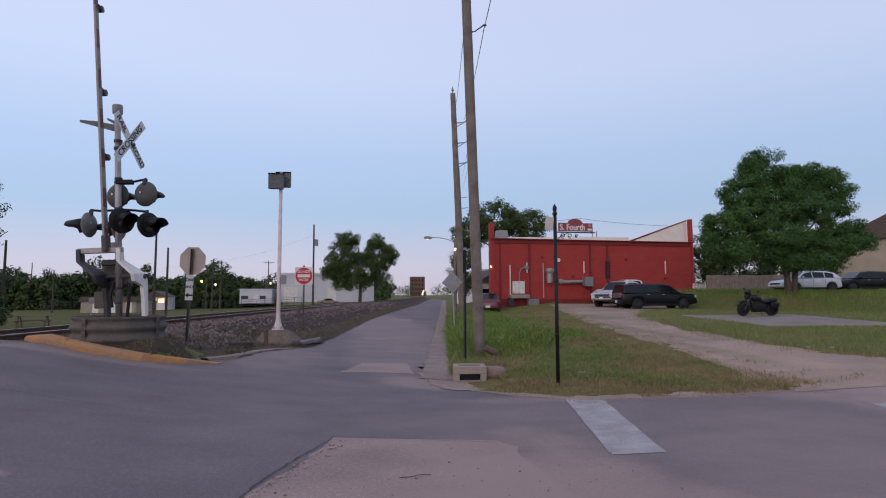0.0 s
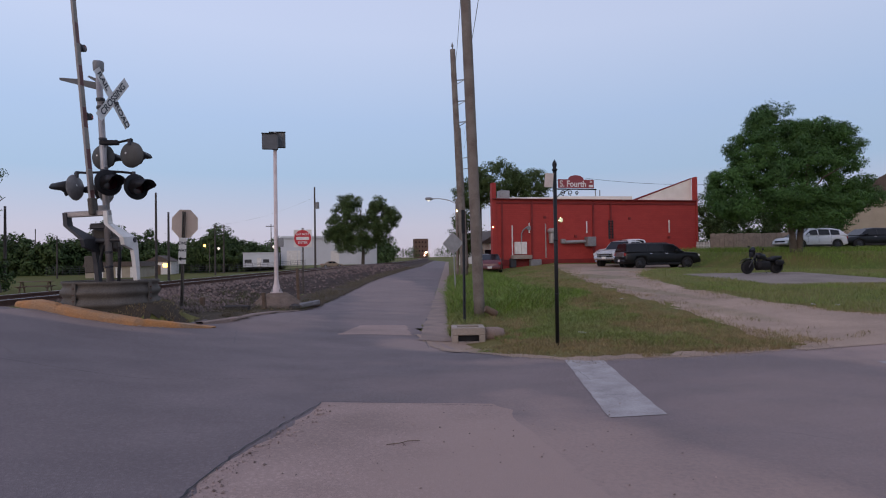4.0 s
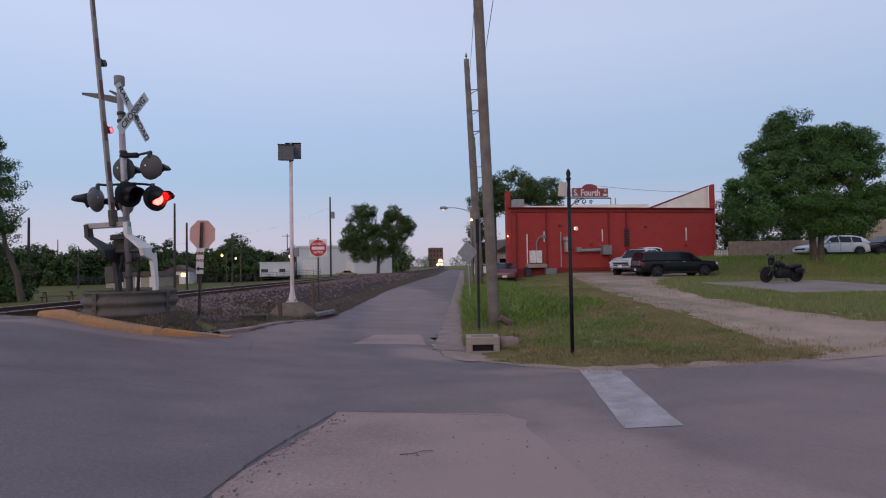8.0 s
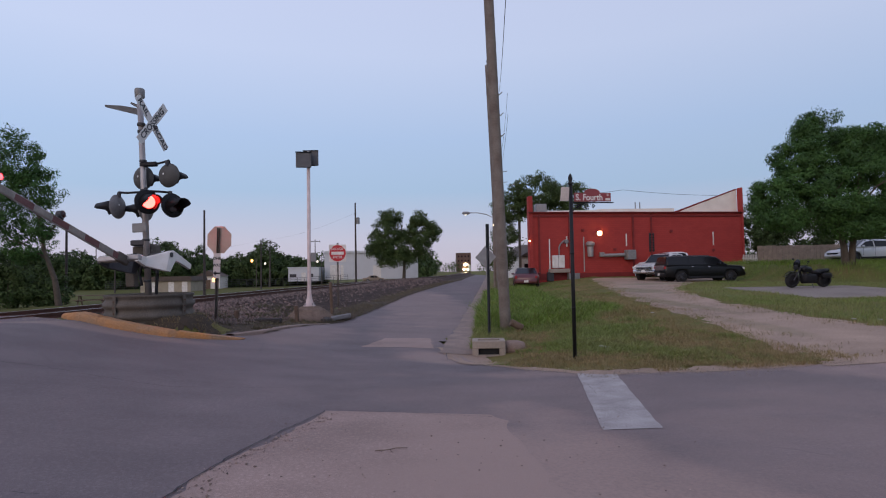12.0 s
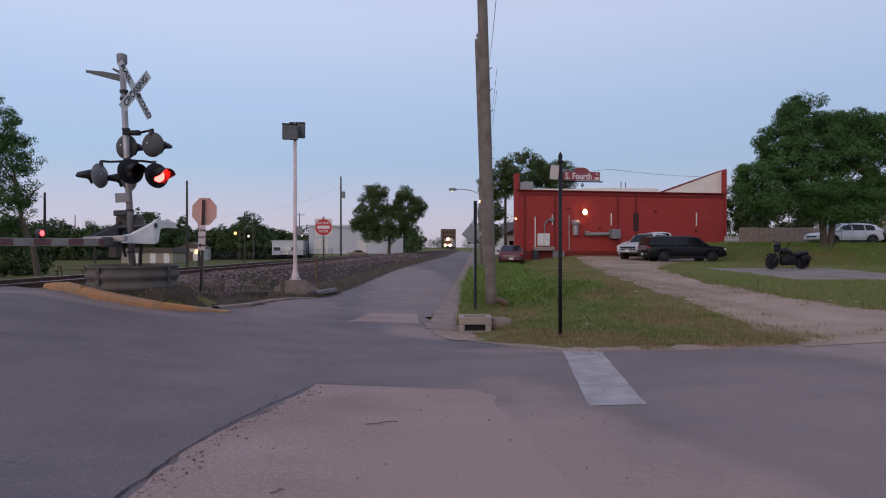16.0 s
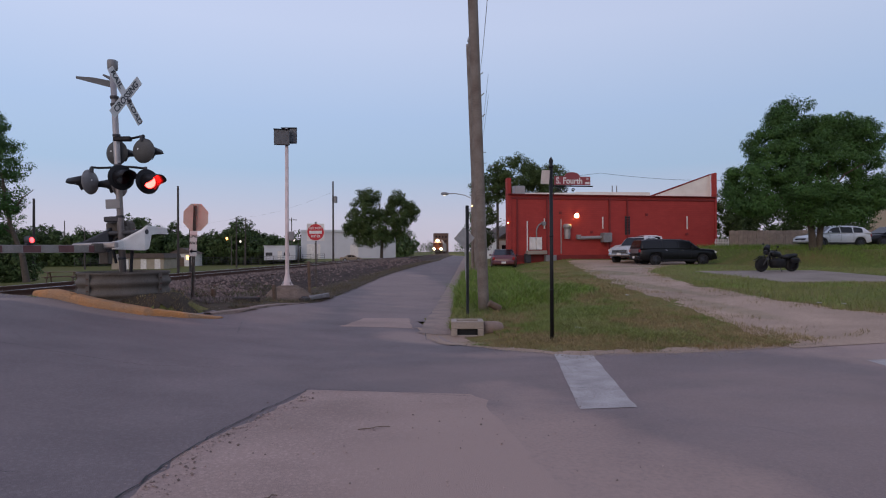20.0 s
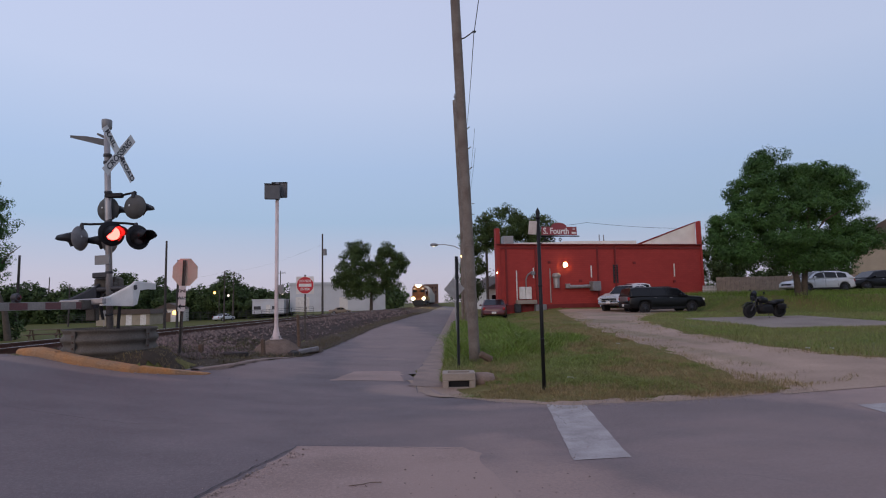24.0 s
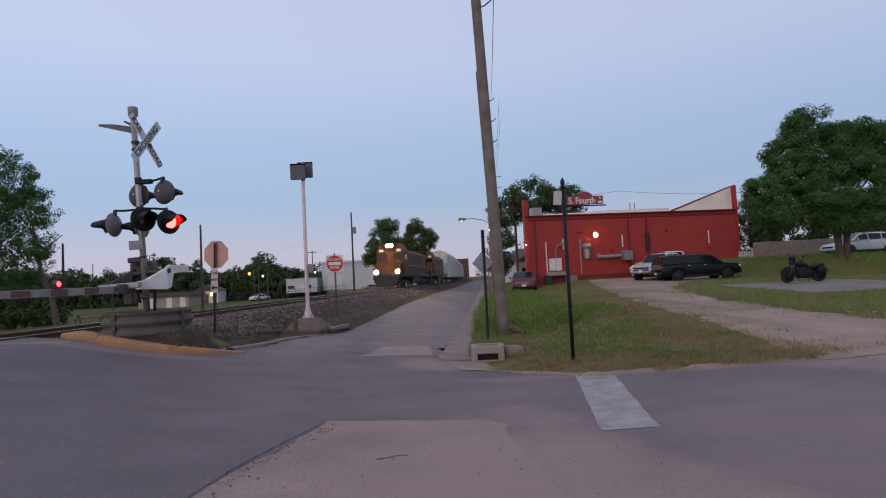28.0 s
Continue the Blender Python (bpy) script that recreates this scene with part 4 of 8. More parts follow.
def yoke_arm(name, y0, y1, material, label):
    """One side of the yoke: a plate that jogs sideways between the crossbar and the shaft, then carries the weight."""
    bm = B()
    secs = [(-0.60, y0, -0.36, -0.20), (-0.34, y0, -0.37, -0.17), (-0.05, y1, -0.40, 0.06), (0.10, y1, -0.36, 0.14), (0.22, y1, -0.06, 0.14), (0.50, y1, -0.03, 0.13), (0.86, y1, -0.03, 0.11)]
    rings = []
    for x, y, zb, zt in secs:
        rings.append([bm.verts.new((x, y + dy, z)) for dy, z in ((-0.04, zb), (0.04, zb), (0.04, zt - 0.02), (0.02, zt), (-0.02, zt), (-0.04, zt - 0.02))])
    for p, q in zip(rings, rings[1:]):
        for i in range(6):
            bm.faces.new((p[i], p[(i + 1) % 6], q[(i + 1) % 6], q[i]))
    bm.faces.new(rings[0][::-1])
    bm.faces.new(rings[-1])
    bmesh.ops.recalc_face_normals(bm, faces=bm.faces)
    ob = part(name, bm, material, arm, label)
    bm = B()
    tube(bm, (0.02, y1 - 0.06, 0.0), (0.02, y1 + 0.06, 0.0), 0.055, 0.055, 14)
    part("hub", bm, "darkgrey", ob)
    return ob


yoke_arm("counterweight_arm", -0.20, -0.50, "white", "pale cast counterweight arm")
yoke_arm("counterweight_arm", 0.62, 0.30, "darkgrey", "dark counterweight arm")
bm = B()
box(bm, (-0.56, 0.21, -0.27), (0.12, 0.92, 0.13), None, 0.02)
part("crossbar", bm, "galv", arm, "grey steel crossbar of the yoke")
bm = B()
tube(bm, (0, -0.52, 0), (0, 0.34, 0), 0.05, 0.05, 12)
part("shaft", bm, "darkgrey", arm)
bm = B()
box(bm, (-0.70, 0.05, -0.33), (0.34, 0.10, 0.20), None, 0.02)
part("boom_clamp", bm, "galvdark", arm)
ARM_LEN = 5.65
BY, BZ = 0.05, -0.34
seg = 0.41
x_ = -0.62
i = 0
while x_ > -ARM_LEN:
    bm = B()
    k0 = -x_ / ARM_LEN
    box(bm, (x_ - seg / 2, BY, BZ), (seg, 0.05, 0.150 - 0.055 * k0), None, 0.008)
    part("arm_stripe", bm, "armred" if i % 2 == 0 else "armwhite", arm)
    x_ -= seg
    i += 1
bm = B()
for k in range(12):
    xa, xb = -0.64 - 0.415 * k, -0.64 - 0.415 * (k + 1)
    box(bm, ((xa + xb) / 2, BY, BZ), (xa - xb, 0.044, 0.158 - 0.055 * (-xa / ARM_LEN)), None, 0.004)
part("boom_core", bm, "armpale", arm, "plain grey core of the boom")
ARM_LAMPS = []
for x_ in (-2.50, -3.85, -5.60):
    bm = B()
    box(bm, (x_, BY, BZ + 0.085), (0.16, 0.07, 0.04), None, 0.02)
    lathe(bm, [(0.050, -0.03), (0.070, -0.03), (0.070, 0.06), (0.0, 0.065)], 16, pose(x_, BY - 0.02, BZ + 0.15, -90), False)
    ARM_LAMPS.append((part("arm_lamp", bm, "darkgrey", arm, "lamp on the boom"), x_))

# corrugated culvert ring round the foot
bm = B()
prof = []
for k in range(25):
    z_ = 0.05 + 0.70 * k / 24
    prof.append((0.88 + 0.030 * math.sin(k * math.pi / 4.0 + 0.6), z_))
lathe(bm, prof + [(0.86, 0.76), (0.84, 0.74), (0.84, 0.3)], 64, None, False)
ring = part("culvert_ring", bm, "galvdark", None, "", True)
ring.matrix_basis = pose(GATE[0], GATE[1], gate_z)
tagged(ring, "weathered corrugated steel ring round the signal foundation", "culvert ring")
bm = B()
lathe(bm, [(0.0, 0.60), (0.5, 0.66), (0.845, 0.64)], 32, None, False)
part("gravel_fill", bm, "ballast_bed", ring)
bm = B()
for k in range(64):
    a0, a1 = 2 * math.pi * k / 64, 2 * math.pi * (k + 1) / 64
    tube(bm, (0.875 * math.cos(a0), 0.875 * math.sin(a0), 0.757), (0.875 * math.cos(a1), 0.875 * math.sin(a1), 0.757), 0.016, 0.016, 6, False)
part("rolled_lip", bm, "galvdark", ring)
for a in (-112, -20):
    bm = B()
    box(bm, (0, -0.905, 0.42), (0.09, 0.02, 0.64), pose(0, 0, 0, 0, 0, a + 90), 0.005)
    seam = part("lap_seam", bm, "galvdark", ring, "bolted lap seam")
    for z_ in (0.40, 0.52, 0.64):
        bm = B()
        tube(bm, (0, -0.91, z_), (0, -0.935, z_), 0.014, 0.014, 8)
        part("bolt", bm, "rust", seam).matrix_basis = pose(0, 0, 0, 0, 0, a + 90)

# ---------------------------------------------------------------- posts and signs


def octagon(r):
    return [(r * math.cos(math.radians(22.5 + 45 * i)), r * math.sin(math.radians(22.5 + 45 * i))) for i in range(8)]


def uchannel(bm, h, z0=-0.3, w=0.07):
    box(bm, (0, 0.012, (h + z0) / 2), (w * 0.5, 0.006, h - z0))
    for s in (-1, 1):
        box(bm, (s * w * 0.36, -0.004, (h + z0) / 2), (0.006, 0.036, h - z0))
        box(bm, (s * w * 0.46, -0.02, (h + z0) / 2), (w * 0.2, 0.005, h - z0))


def stop_sign(m, label):
    s = thing("stop_sign", m, label, "stop sign", "stop signs")
    bm = B()
    uchannel(bm, 2.66)
    part("post", bm, "galvdark", s)
    bm = B()
    prism(bm, octagon(0.365), 0.004, pose(0, 0.03, 2.37))
    plate = part("sign_back", bm, "tanplate", s, "bare metal back")
    bm = B()
    prism(bm, octagon(0.355), 0.003, pose(0, 0.036, 2.37))
    part("sign_face", bm, "signred", plate, "red face")
    return s


s1 = stop_sign(pose(-4.66, 14.9, 0.12, 0, 2.0, -16), "stop sign seen from its bare grey back on a steel post")
bm = B()
box(bm, (0, -0.04, 1.72), (0.20, 0.004, 0.62), None, 0.01)
plate = part("one_way_plate", bm, "white", s1, "white one-way plate")
words("lettering", "ONE", 0.10, pose(0, -0.045, 1.90), "black", plate)
words("lettering", "WAY", 0.10, pose(0, -0.045, 1.73), "black", plate)
bm = B()
prism(bm, [(-0.10, 0), (-0.02, 0.06), (-0.02, 0.02), (0.10, 0.02), (0.10, -0.02), (-0.02, -0.02), (-0.02, -0.06)], 0.003, pose(0, -0.044, 1.53))
part("arrow", bm, "black", plate)

# bare sign post in the grass and a diamond sign further on
sp = thing("sign_post", pose(2.25, 15.2, -0.2, 0, 0.3, 40), "bare dark steel sign post standing in the grass", "sign post")
bm = B()
uchannel(bm, 3.0, -0.3, 0.075)
part("post", bm, "darkgrey", sp)
bm = B()
box(bm, (0, 0, 2.72), (0.085, 0.06, 0.62), None, 0.008)
part("sleeve", bm, "black", sp, "black upper sleeve")
s2 = thing("diamond_sign", pose(3.95, 27.0, G(3.95, 27) , 0, -2.0, 14), "diamond-shaped sign seen from its bare metal back", "traffic sign")
bm = B()
box(bm, (0, 0, 0.98), (0.06, 0.03, 2.5), None, 0.005)
part("post", bm, "galv", s2)
bm = B()
prism(bm, [(0.54, 0), (0, 0.54), (-0.54, 0), (0, -0.54)], 0.006, pose(0, 0.03, 2.42))
part("sign_back", bm, "galv", s2, "bare aluminium back")

# do-not-enter sign
s3 = thing("do_not_enter_sign", pose(-2.95, 25.7, 0.25), "red and white do-not-enter sign on a thin post", "traffic sign")
bm = B()
uchannel(bm, 2.7)
part("post", bm, "galvdark", s3)
bm = B()
box(bm, (0, -0.03, 2.24), (0.76, 0.004, 0.76), None, 0.01)
plate = part("sign_plate", bm, "white", s3)
bm = B()
lathe(bm, [(0.36, 0.0), (0.36, 0.004)], 40, pose(0, -0.034, 2.24, 90))
disc = part("disc", bm, "signred", plate, "red disc")
bm = B()
box(bm, (0, -0.042, 2.24), (0.54, 0.003, 0.13))
part("bar", bm, "white", plate)
words("lettering", "DO NOT", 0.15, pose(0, -0.041, 2.42), "white", plate, 0.9)
words("lettering", "ENTER", 0.15, pose(0, -0.041, 2.06), "white", plate, 0.9)

# street-name sign
s4 = thing("street_name_sign", pose(3.17, 10.64, -0.03, 0, 0, 0), "black ornamental post with maroon street-name plates", "street sign")
bm = B()
tube(bm, (0, 0, -0.3), (0, 0, 3.2), 0.036, 0.034, 14)
for z_ in (0.9, 1.9):
    lathe(bm, [(0.036, z_), (0.042, z_ + 0.02), (0.036, z_ + 0.04)], 14)
part("post", bm, "black", s4, "", True)
bm = B()
lathe(bm, [(0.034, 3.18), (0.05, 3.20), (0.05, 3.22), (0.028, 3.24), (0.042, 3.29), (0.04, 3.33), (0.012, 3.385), (0.004, 3.40)], 14)
part("finial", bm, "black", s4, "", True)
NP = pose(0.03, -0.01, 2.96, 0, 0, 4)
bm = B()
out = [(0.03, -0.085), (0.74, -0.085), (0.74, 0.075), (0.54, 0.075)] + [(0.38 + 0.15 * math.cos(a), 0.08 + 0.075 * math.sin(a)) for a in (math.pi * k / 10 for k in range(11))] + [(0.22, 0.075), (0.03, 0.075)]
prism(bm, out, 0.012, NP)
plate = part("name_plate", bm, "signmaroon", s4, "maroon name plate with an arched top")
words("lettering", "S. Fourth", 0.165, NP @ pose(0.32, -0.008, -0.012), "white", plate, 0.86)
words("lettering", "St", 0.055, NP @ pose(0.68, -0.008, 0.035), "white", plate)
bm = B()
box(bm, (0.68, -0.0075, -0.045), (0.09, 0.002, 0.04), NP)
part("number_bar", bm, "white", plate)
bm = B()
box(bm, (0, 0, 0), (0.16, 0.012, 0.26), pose(-0.10, 0.03, 3.02, 0, 6, -30), 0.004)
part("name_plate", bm, "galv", s4, "pale second name plate seen almost edge-on")
bm = B()
pipe(bm, [(0.03, 0, 2.855), (0.82, 0.05, 2.855)], 0.012)
for cx_, r_ in ((0.16, 0.055), (0.30, 0.05), (0.43, 0.035)):
    pts_ = [(cx_ + r_ * k / 16 * math.cos(k * 0.7), 0.01, 2.79 + r_ * k / 16 * math.sin(k * 0.7)) for k in range(5, 17)]
    pipe(bm, pts_, 0.008, 6)
pipe(bm, [(0.03, 0.0, 2.70), (0.12, 0.01, 2.78), (0.28, 0.02, 2.85)], 0.01, 6)
part("scroll_bracket", bm, "black", s4, "black scrollwork bracket")

# wayside indicator post of the crossing
s5 = thing("indicator_post", pose(-3.19, 19.8, 0.50), "white tapered steel post with two black signal boxes", "signal post")
bm = B()
lathe(bm, [(0.20, 0.0), (0.20, 0.03), (0.14, 0.05), (0.095, 0.26), (0.066, 0.44), (0.066, 0.6), (0.058, 4.7)], 16)
part("post", bm, "postpink", s5, "", True)
bm = B()
for a in (45, 135, 225, 315):
    bm = B()
    tube(bm, (0.17 * math.cos(math.radians(a)), 0.17 * math.sin(math.radians(a)), 0.0), (0.17 * math.cos(math.radians(a)), 0.17 * math.sin(math.radians(a)), 0.12), 0.025, 0.025, 6)
    part("anchor_bolt", bm, "galv", s5)
for q, c in ((pose(-0.14, -0.12, 4.96, 0, 0, 6), 0), (pose(0.05, 0.22, 5.08, 0, 0, -4), 1)):
    bm = B()
    box(bm, (0, 0, 0), (0.51, 0.10, 0.52), q, 0.02)
    bx = part("signal_box", bm, "boxgrey", s5, "flat dark signal box")
    bm = B()
    for e in ((0, 0.262, 0.53, 0.02),):
        box(bm, (e[0], -0.03, e[1]), (e[2], 0.12, e[3]), q)
    part("rim", bm, "black", bx)
bm = B()
lathe(bm, [(0.0, 4.7), (0.06, 4.7), (0.06, 5.26), (0.03, 5.30)], 12)
part("head_pipe", bm, "galv", s5)
bm = B()
box(bm, (0.16, -0.05, 1.66), (0.16, 0.14, 0.30), None, 0.01)
part("junction_box", bm, "grey", s5)
bm = B()
lathe(bm, [(1.00, -0.62), (0.84, -0.40), (0.52, -0.10), (0.28, 0.0)], 14)
for v_ in bm.verts:
    v_.co += Vector((noise.noise(v_.co * 2.3), noise.noise(v_.co * 2.9), 0.5 * noise.noise(v_.co * 3.1))) * 0.12 * min(1, v_.co.xy.length)
padc = part("concrete_foot", bm, "footing", None)
padc.matrix_basis = pose(-3.15, 19.75, 0.50)
tagged(padc, "rough concrete foundation of the indicator post", "foundation")
tagged(bpy.data.objects["concrete_foot"], kind="structure")

# wooden stubs beside the ballast
for x, y, z, h, r, lab in ((-4.54, 16.3, 0.12, 0.52, 0.075, "weathered round wooden stub post in the grass"), (-3.35, 18.5, 0.05, 0.55, 0.07, "weathered round wooden stub post in the grass"),
                           (-2.75, 22.2, 0.02, 1.25, 0.06, "thin weathered wooden marker post")):
    bm = B()
    lathe(bm, [(r * 1.02, -0.3), (r, h * 0.5), (r * 0.97, h - 0.02), (r * 0.8, h)], 10)
    o = part("wooden_stub", bm, "oldwood", None)
    o.matrix_basis = pose(x, y, z, 2, -3, 20)
    tagged(o, lab, "wooden post", "stub posts")

# ---------------------------------------------------------------- utility poles


def utility_pole(x, y, h, r0, r1, lean, label, arms=0, name="utility_pole", wood="creosote"):
    p = thing(name, pose(x, y, G(x, y) - 0.02, lean[0], lean[1], 0), label, "utility pole", "utility poles")
    bm = B()
    n = 10
    lathe(bm, [(r0 + (r1 - r0) * k / n, -0.4 + (h + 0.4) * k / n) for k in range(n + 1)], 16)
    part("shaft", bm, wood, p, "", True)
    for k in range(arms):
        bm = B()
        z_ = h - 0.5 - 0.55 * k
        box(bm, (0, 0.13, z_), (2.2, 0.10, 0.12), None, 0.01)
        part("crossarm", bm, wood, p)
        for s in (-0.95, -0.45, 0.45, 0.95):
            bm = B()
            lathe(bm, [(0.03, z_ + 0.06), (0.05, z_ + 0.12), (0.03, z_ + 0.16), (0.045, z_ + 0.2), (0.01, z_ + 0.23)], 8, pose(s, 0.13, 0))
            part("insulator", bm, "grey", p)
    return p


near_pole = utility_pole(2.88, 16.25, 11.8, 0.158, 0.140, (0, -1.75), "tall leaning wooden utility pole at the grass edge")
bm = B()
pipe(bm, [(0.08, 0, 9.55), (0.24, 0, 9.6), (0.46, -0.04, 9.75)], 0.02)
box(bm, (0.52, -0.04, 9.77), (0.11, 0.06, 0.05), None, 0.01)
part("bracket", bm, "darkgrey", near_pole, "small dark bracket")
# cut log left at the pole's foot
bm = B()
lathe(bm, [(0.095, 0.0), (0.10, 0.1), (0.095, 0.34), (0.085, 0.36)], 12)
o = part("cut_log", bm, "oldwood", None)
o.matrix_basis = pose(3.26, 15.85, G(3.3, 15.85) + 0.09, 0, -62, 8)
tagged(o, "short cut log leaning against the pole", "log")

# pole behind the first, with stand-off arms, and a street lamp down the street
pole2 = utility_pole(6.72, 40.0, 16.4, 0.27, 0.19, (0, -2.2), "tall wooden utility pole with three stand-off insulator arms")
for z_ in (11.2, 12.7, 14.2):
    bm = B()
    pipe(bm, [(0.15, 0, z_), (0.75, 0, z_ + 0.05), (0.95, 0, z_ + 0.22)], 0.04, 6)
    pipe(bm, [(0.15, 0, z_ - 0.30), (0.75, 0, z_ + 0.05)], 0.03, 6)
    part("standoff_arm", bm, "grey", pole2)
bm = B()
lathe(bm, [(0.04, 16.4), (0.05, 16.6), (0.10, 16.65), (0.05, 16.8), (0.01, 16.95)], 8)
part("top_insulator", bm, "grey", pole2)
pole3 = utility_pole(10.9, 62.0, 15.6, 0.25, 0.18, (0, -2.2), "distant wooden utility pole along the street", 0)
for z_ in (11.0, 12.2):
    bm = B()
    pipe(bm, [(0.1, 0, z_), (0.9, 0, z_ + 0.1)], 0.04, 6)
    part("standoff_arm", bm, "grey", pole3)
utility_pole(13.4, 66.0, 11.5, 0.18, 0.13, (0, 0), "distant utility pole with crossarms behind the red building", 2)
lamp_post = utility_pole(7.55, 48.0, 6.6, 0.13, 0.10, (0, 0), "dark pole carrying a long-armed street lamp", 0, "street_lamp")
bm = B()
pipe(bm, [(0, 0, 6.15), (-0.6, 0, 6.45), (-1.4, 0, 6.60), (-2.1, 0, 6.60)], 0.035, 8)
part("lamp_arm", bm, "galv", lamp_post)
bm = B()
lathe(bm, [(0.02, -0.36), (0.13, -0.25), (0.15, 0.1), (0.06, 0.34)], 12, pose(-2.35, 0, 6.58, 0, 90, 0))
part("luminaire", bm, "grey", lamp_post)
bm = B()
lathe(bm, [(0.02, -0.08), (0.11, -0.05), (0.12, 0.0)], 12, pose(-2.40, 0, 6.47))
part("lamp_glass", bm, "pale_on", lamp_post, "glowing lamp glass")
bm = B()
lathe(bm, [(0.02, -0.09), (0.07, -0.03), (0.07, 0.03), (0.02, 0.09)], 12, pose(-0.02, -0.18, 5.55))
part("pole_lamp", bm, "warm_soft", lamp_post, "bright lamp on the pole")
for x, y, h, arms, lab in ((-28.7, 50.0, 6.4, 0, "far wooden pole beyond the lawn"), (-49.8, 100.0, 6.6, 0, "far wooden pole beyond the lawn"), (-70.0, 132.0, 9.5, 0, "far wooden pole beyond the lawn"), (-19.4, 56.0, 7.9, 0, "bare dark pole beyond the railway"),
                           (-22.7, 90.0, 7.4, 0, "far wooden pole beyond the lawn"), (-28.5, 120.0, 9.5, 1, "far wooden pole beyond the lawn"), (-20.0, 125.0, 9.6, 1, "far wooden pole beyond the lawn"),
                           (-5.85, 66.4, 8.8, 0, "dark wooden pole with a transformer"), (-18.8, 57.5, 6.2, 0, "thin grey lamp pole beyond the railway")):
    p_ = utility_pole(x, y, h + 0.6, 0.125, 0.085, (0, 0), lab, arms, wood="darkpole")
    p_.location.z = field(track_v(x, y), y) - 0.2
    if "transformer" in lab:
        p_.location.z = 0.4
        bm = B()
        lathe(bm, [(0.02, 6.9), (0.22, 6.92), (0.22, 7.6), (0.1, 7.7)], 12, pose(0.28, 0, 0))
        part("transformer", bm, "grey", p_)

# overhead wires
def wire(a, b, sag, r=0.012, n=16):
    bm = B()
    a, b = Vector(a), Vector(b)
    pts_ = [a.lerp(b, k / n) - Vector((0, 0, sag * 4 * (k / n) * (1 - k / n))) for k in range(n + 1)]
    pipe(bm, pts_, r, 5)
    return tagged(part("overhead_wire", bm, "wire"), "thin black overhead wire between poles", "wire", "overhead wires")


wire((2.62, 16.25, 10.9), (6.3, 40.0, 15.4), 0.35)
wire((3.1, 16.25, 9.6), (6.9, 40.0, 14.4), 0.3)
wire((2.62, 16.25, 10.9), (0.6, 0.0, 11.2), 0.3)
wire((3.1, 16.25, 9.6), (1.2, 0.0, 9.9), 0.3)
wire((7.5, 40.0, 12.8), (10.8, 62.0, 13.6), 0.4)
wire((7.5, 40.0, 14.3), (10.8, 62.0, 15.0), 0.4)
wire((-5.85, 66.4, 8.6), (-22.7, 90.0, 6.9), 0.6, 0.005)
wire((-22.7, 90.0, 6.9), (-49.8, 100.0, 5.6), 0.8, 0.005)
wire((26.0, 66.0, 11.0), (50.0, 70.0, 11.0), 0.5, 0.02)
wire((13.4, 66.0, 11.0), (26.0, 66.0, 11.0), 0.5, 0.02)

# storm drain box with its pipe
drain = thing("storm_drain", pose(1.84, 12.40, -0.19, 0, 0, -7), "square concrete storm drain box with a dark slot", "storm drain")
for c, s in (((0, -0.02, 0.22), (0.70, 0.10, 0.16)), ((0, 0.44, 0.20), (0.70, 0.12, 0.20)), ((-0.29, 0.21, 0.20), (0.12, 0.35, 0.20)), ((0.29, 0.21, 0.20), (0.12, 0.35, 0.20)),
             ((-0.285, -0.02, 0.03), (0.13, 0.10, 0.22)), ((0.285, -0.02, 0.03), (0.13, 0.10, 0.22)), ((0, -0.02, -0.04), (0.44, 0.09, 0.09)),
             ((-0.32, 0.21, 0.0), (0.06, 0.35, 0.2)), ((0.32, 0.21, 0.0), (0.06, 0.35, 0.2)), ((0, 0.44, 0.0), (0.70, 0.10, 0.2))):
    bm = B()
    box(bm, c, s, None, 0.012)
    part("concrete_block", bm, "concrete", drain)
# solid black block put in for the shade inside the box
bm = B()
box(bm, (0, 0.21, 0.06), (0.50, 0.33, 0.24))
part("drain_shade", bm, "black", drain, "black block for the shade inside")
bm = B()
lathe(bm, [(0.16, 0.0), (0.16, 0.30), (0.12, 0.44), (0.02, 0.47)], 18, pose(2.20, 12.62, -0.08, 0, 90, -4))
o = tagged(part("drain_pipe", bm, "gutter", None, "", True), "stub of concrete pipe beside the storm drain", "pipe")

# broken timber chunks by the indicator post; the grey one stands for a steel beam
for x, y, l_, a, tilt, mt in ((-2.28, 19.6, 1.05, 34, -7, "greybeam"), (-2.72, 19.3, 0.55, -25, 5, "tie"), (-2.05, 20.2, 0.6, 58, 3, "oldwood"), (-2.5, 18.9, 0.45, 70, 2, "tie"), (-3.85, 16.7, 0.75, 12, 1, "tie")):
    bm = B()
    box(bm, (0, 0, 0), (l_, 0.18, 0.13), None, 0.02)
    box(bm, (l_ * 0.12, 0.03, 0.0), (l_ * 0.9, 0.10, 0.16), pose(0, 0, 0, 4, 2, 3), 0.03)
    o = part("scrap_offcut", bm, mt, None)
    o.matrix_basis = pose(x, y, max(G(x, y) + 0.02, T(x, y)) + 0.05 + abs(tilt) * 0.006, 0, tilt, a)
    tagged(o, "weathered broken railway scrap lying by the road", "timber", "broken timbers")
# pale litter in the grass
for x, y, s in ((4.05, 11.6, 0.13), (7.6, 17.3, 0.07), (11.0, 13.6, 0.08), (11.5, 13.4, 0.08)):
    bm = B()
    box(bm, (0, 0, 0.03), (s * 1.6, s, s * 0.3), None, 0.015)
    o = part("litter", bm, "litter", None)
    o.matrix_basis = pose(x, y, G(x, y) + 0.02, 4, 6, 30)
    tagged(o, "pale crumpled litter lying on the ground", "litter", "litter")

# ---------------------------------------------------------------- red building
BA = 5.0
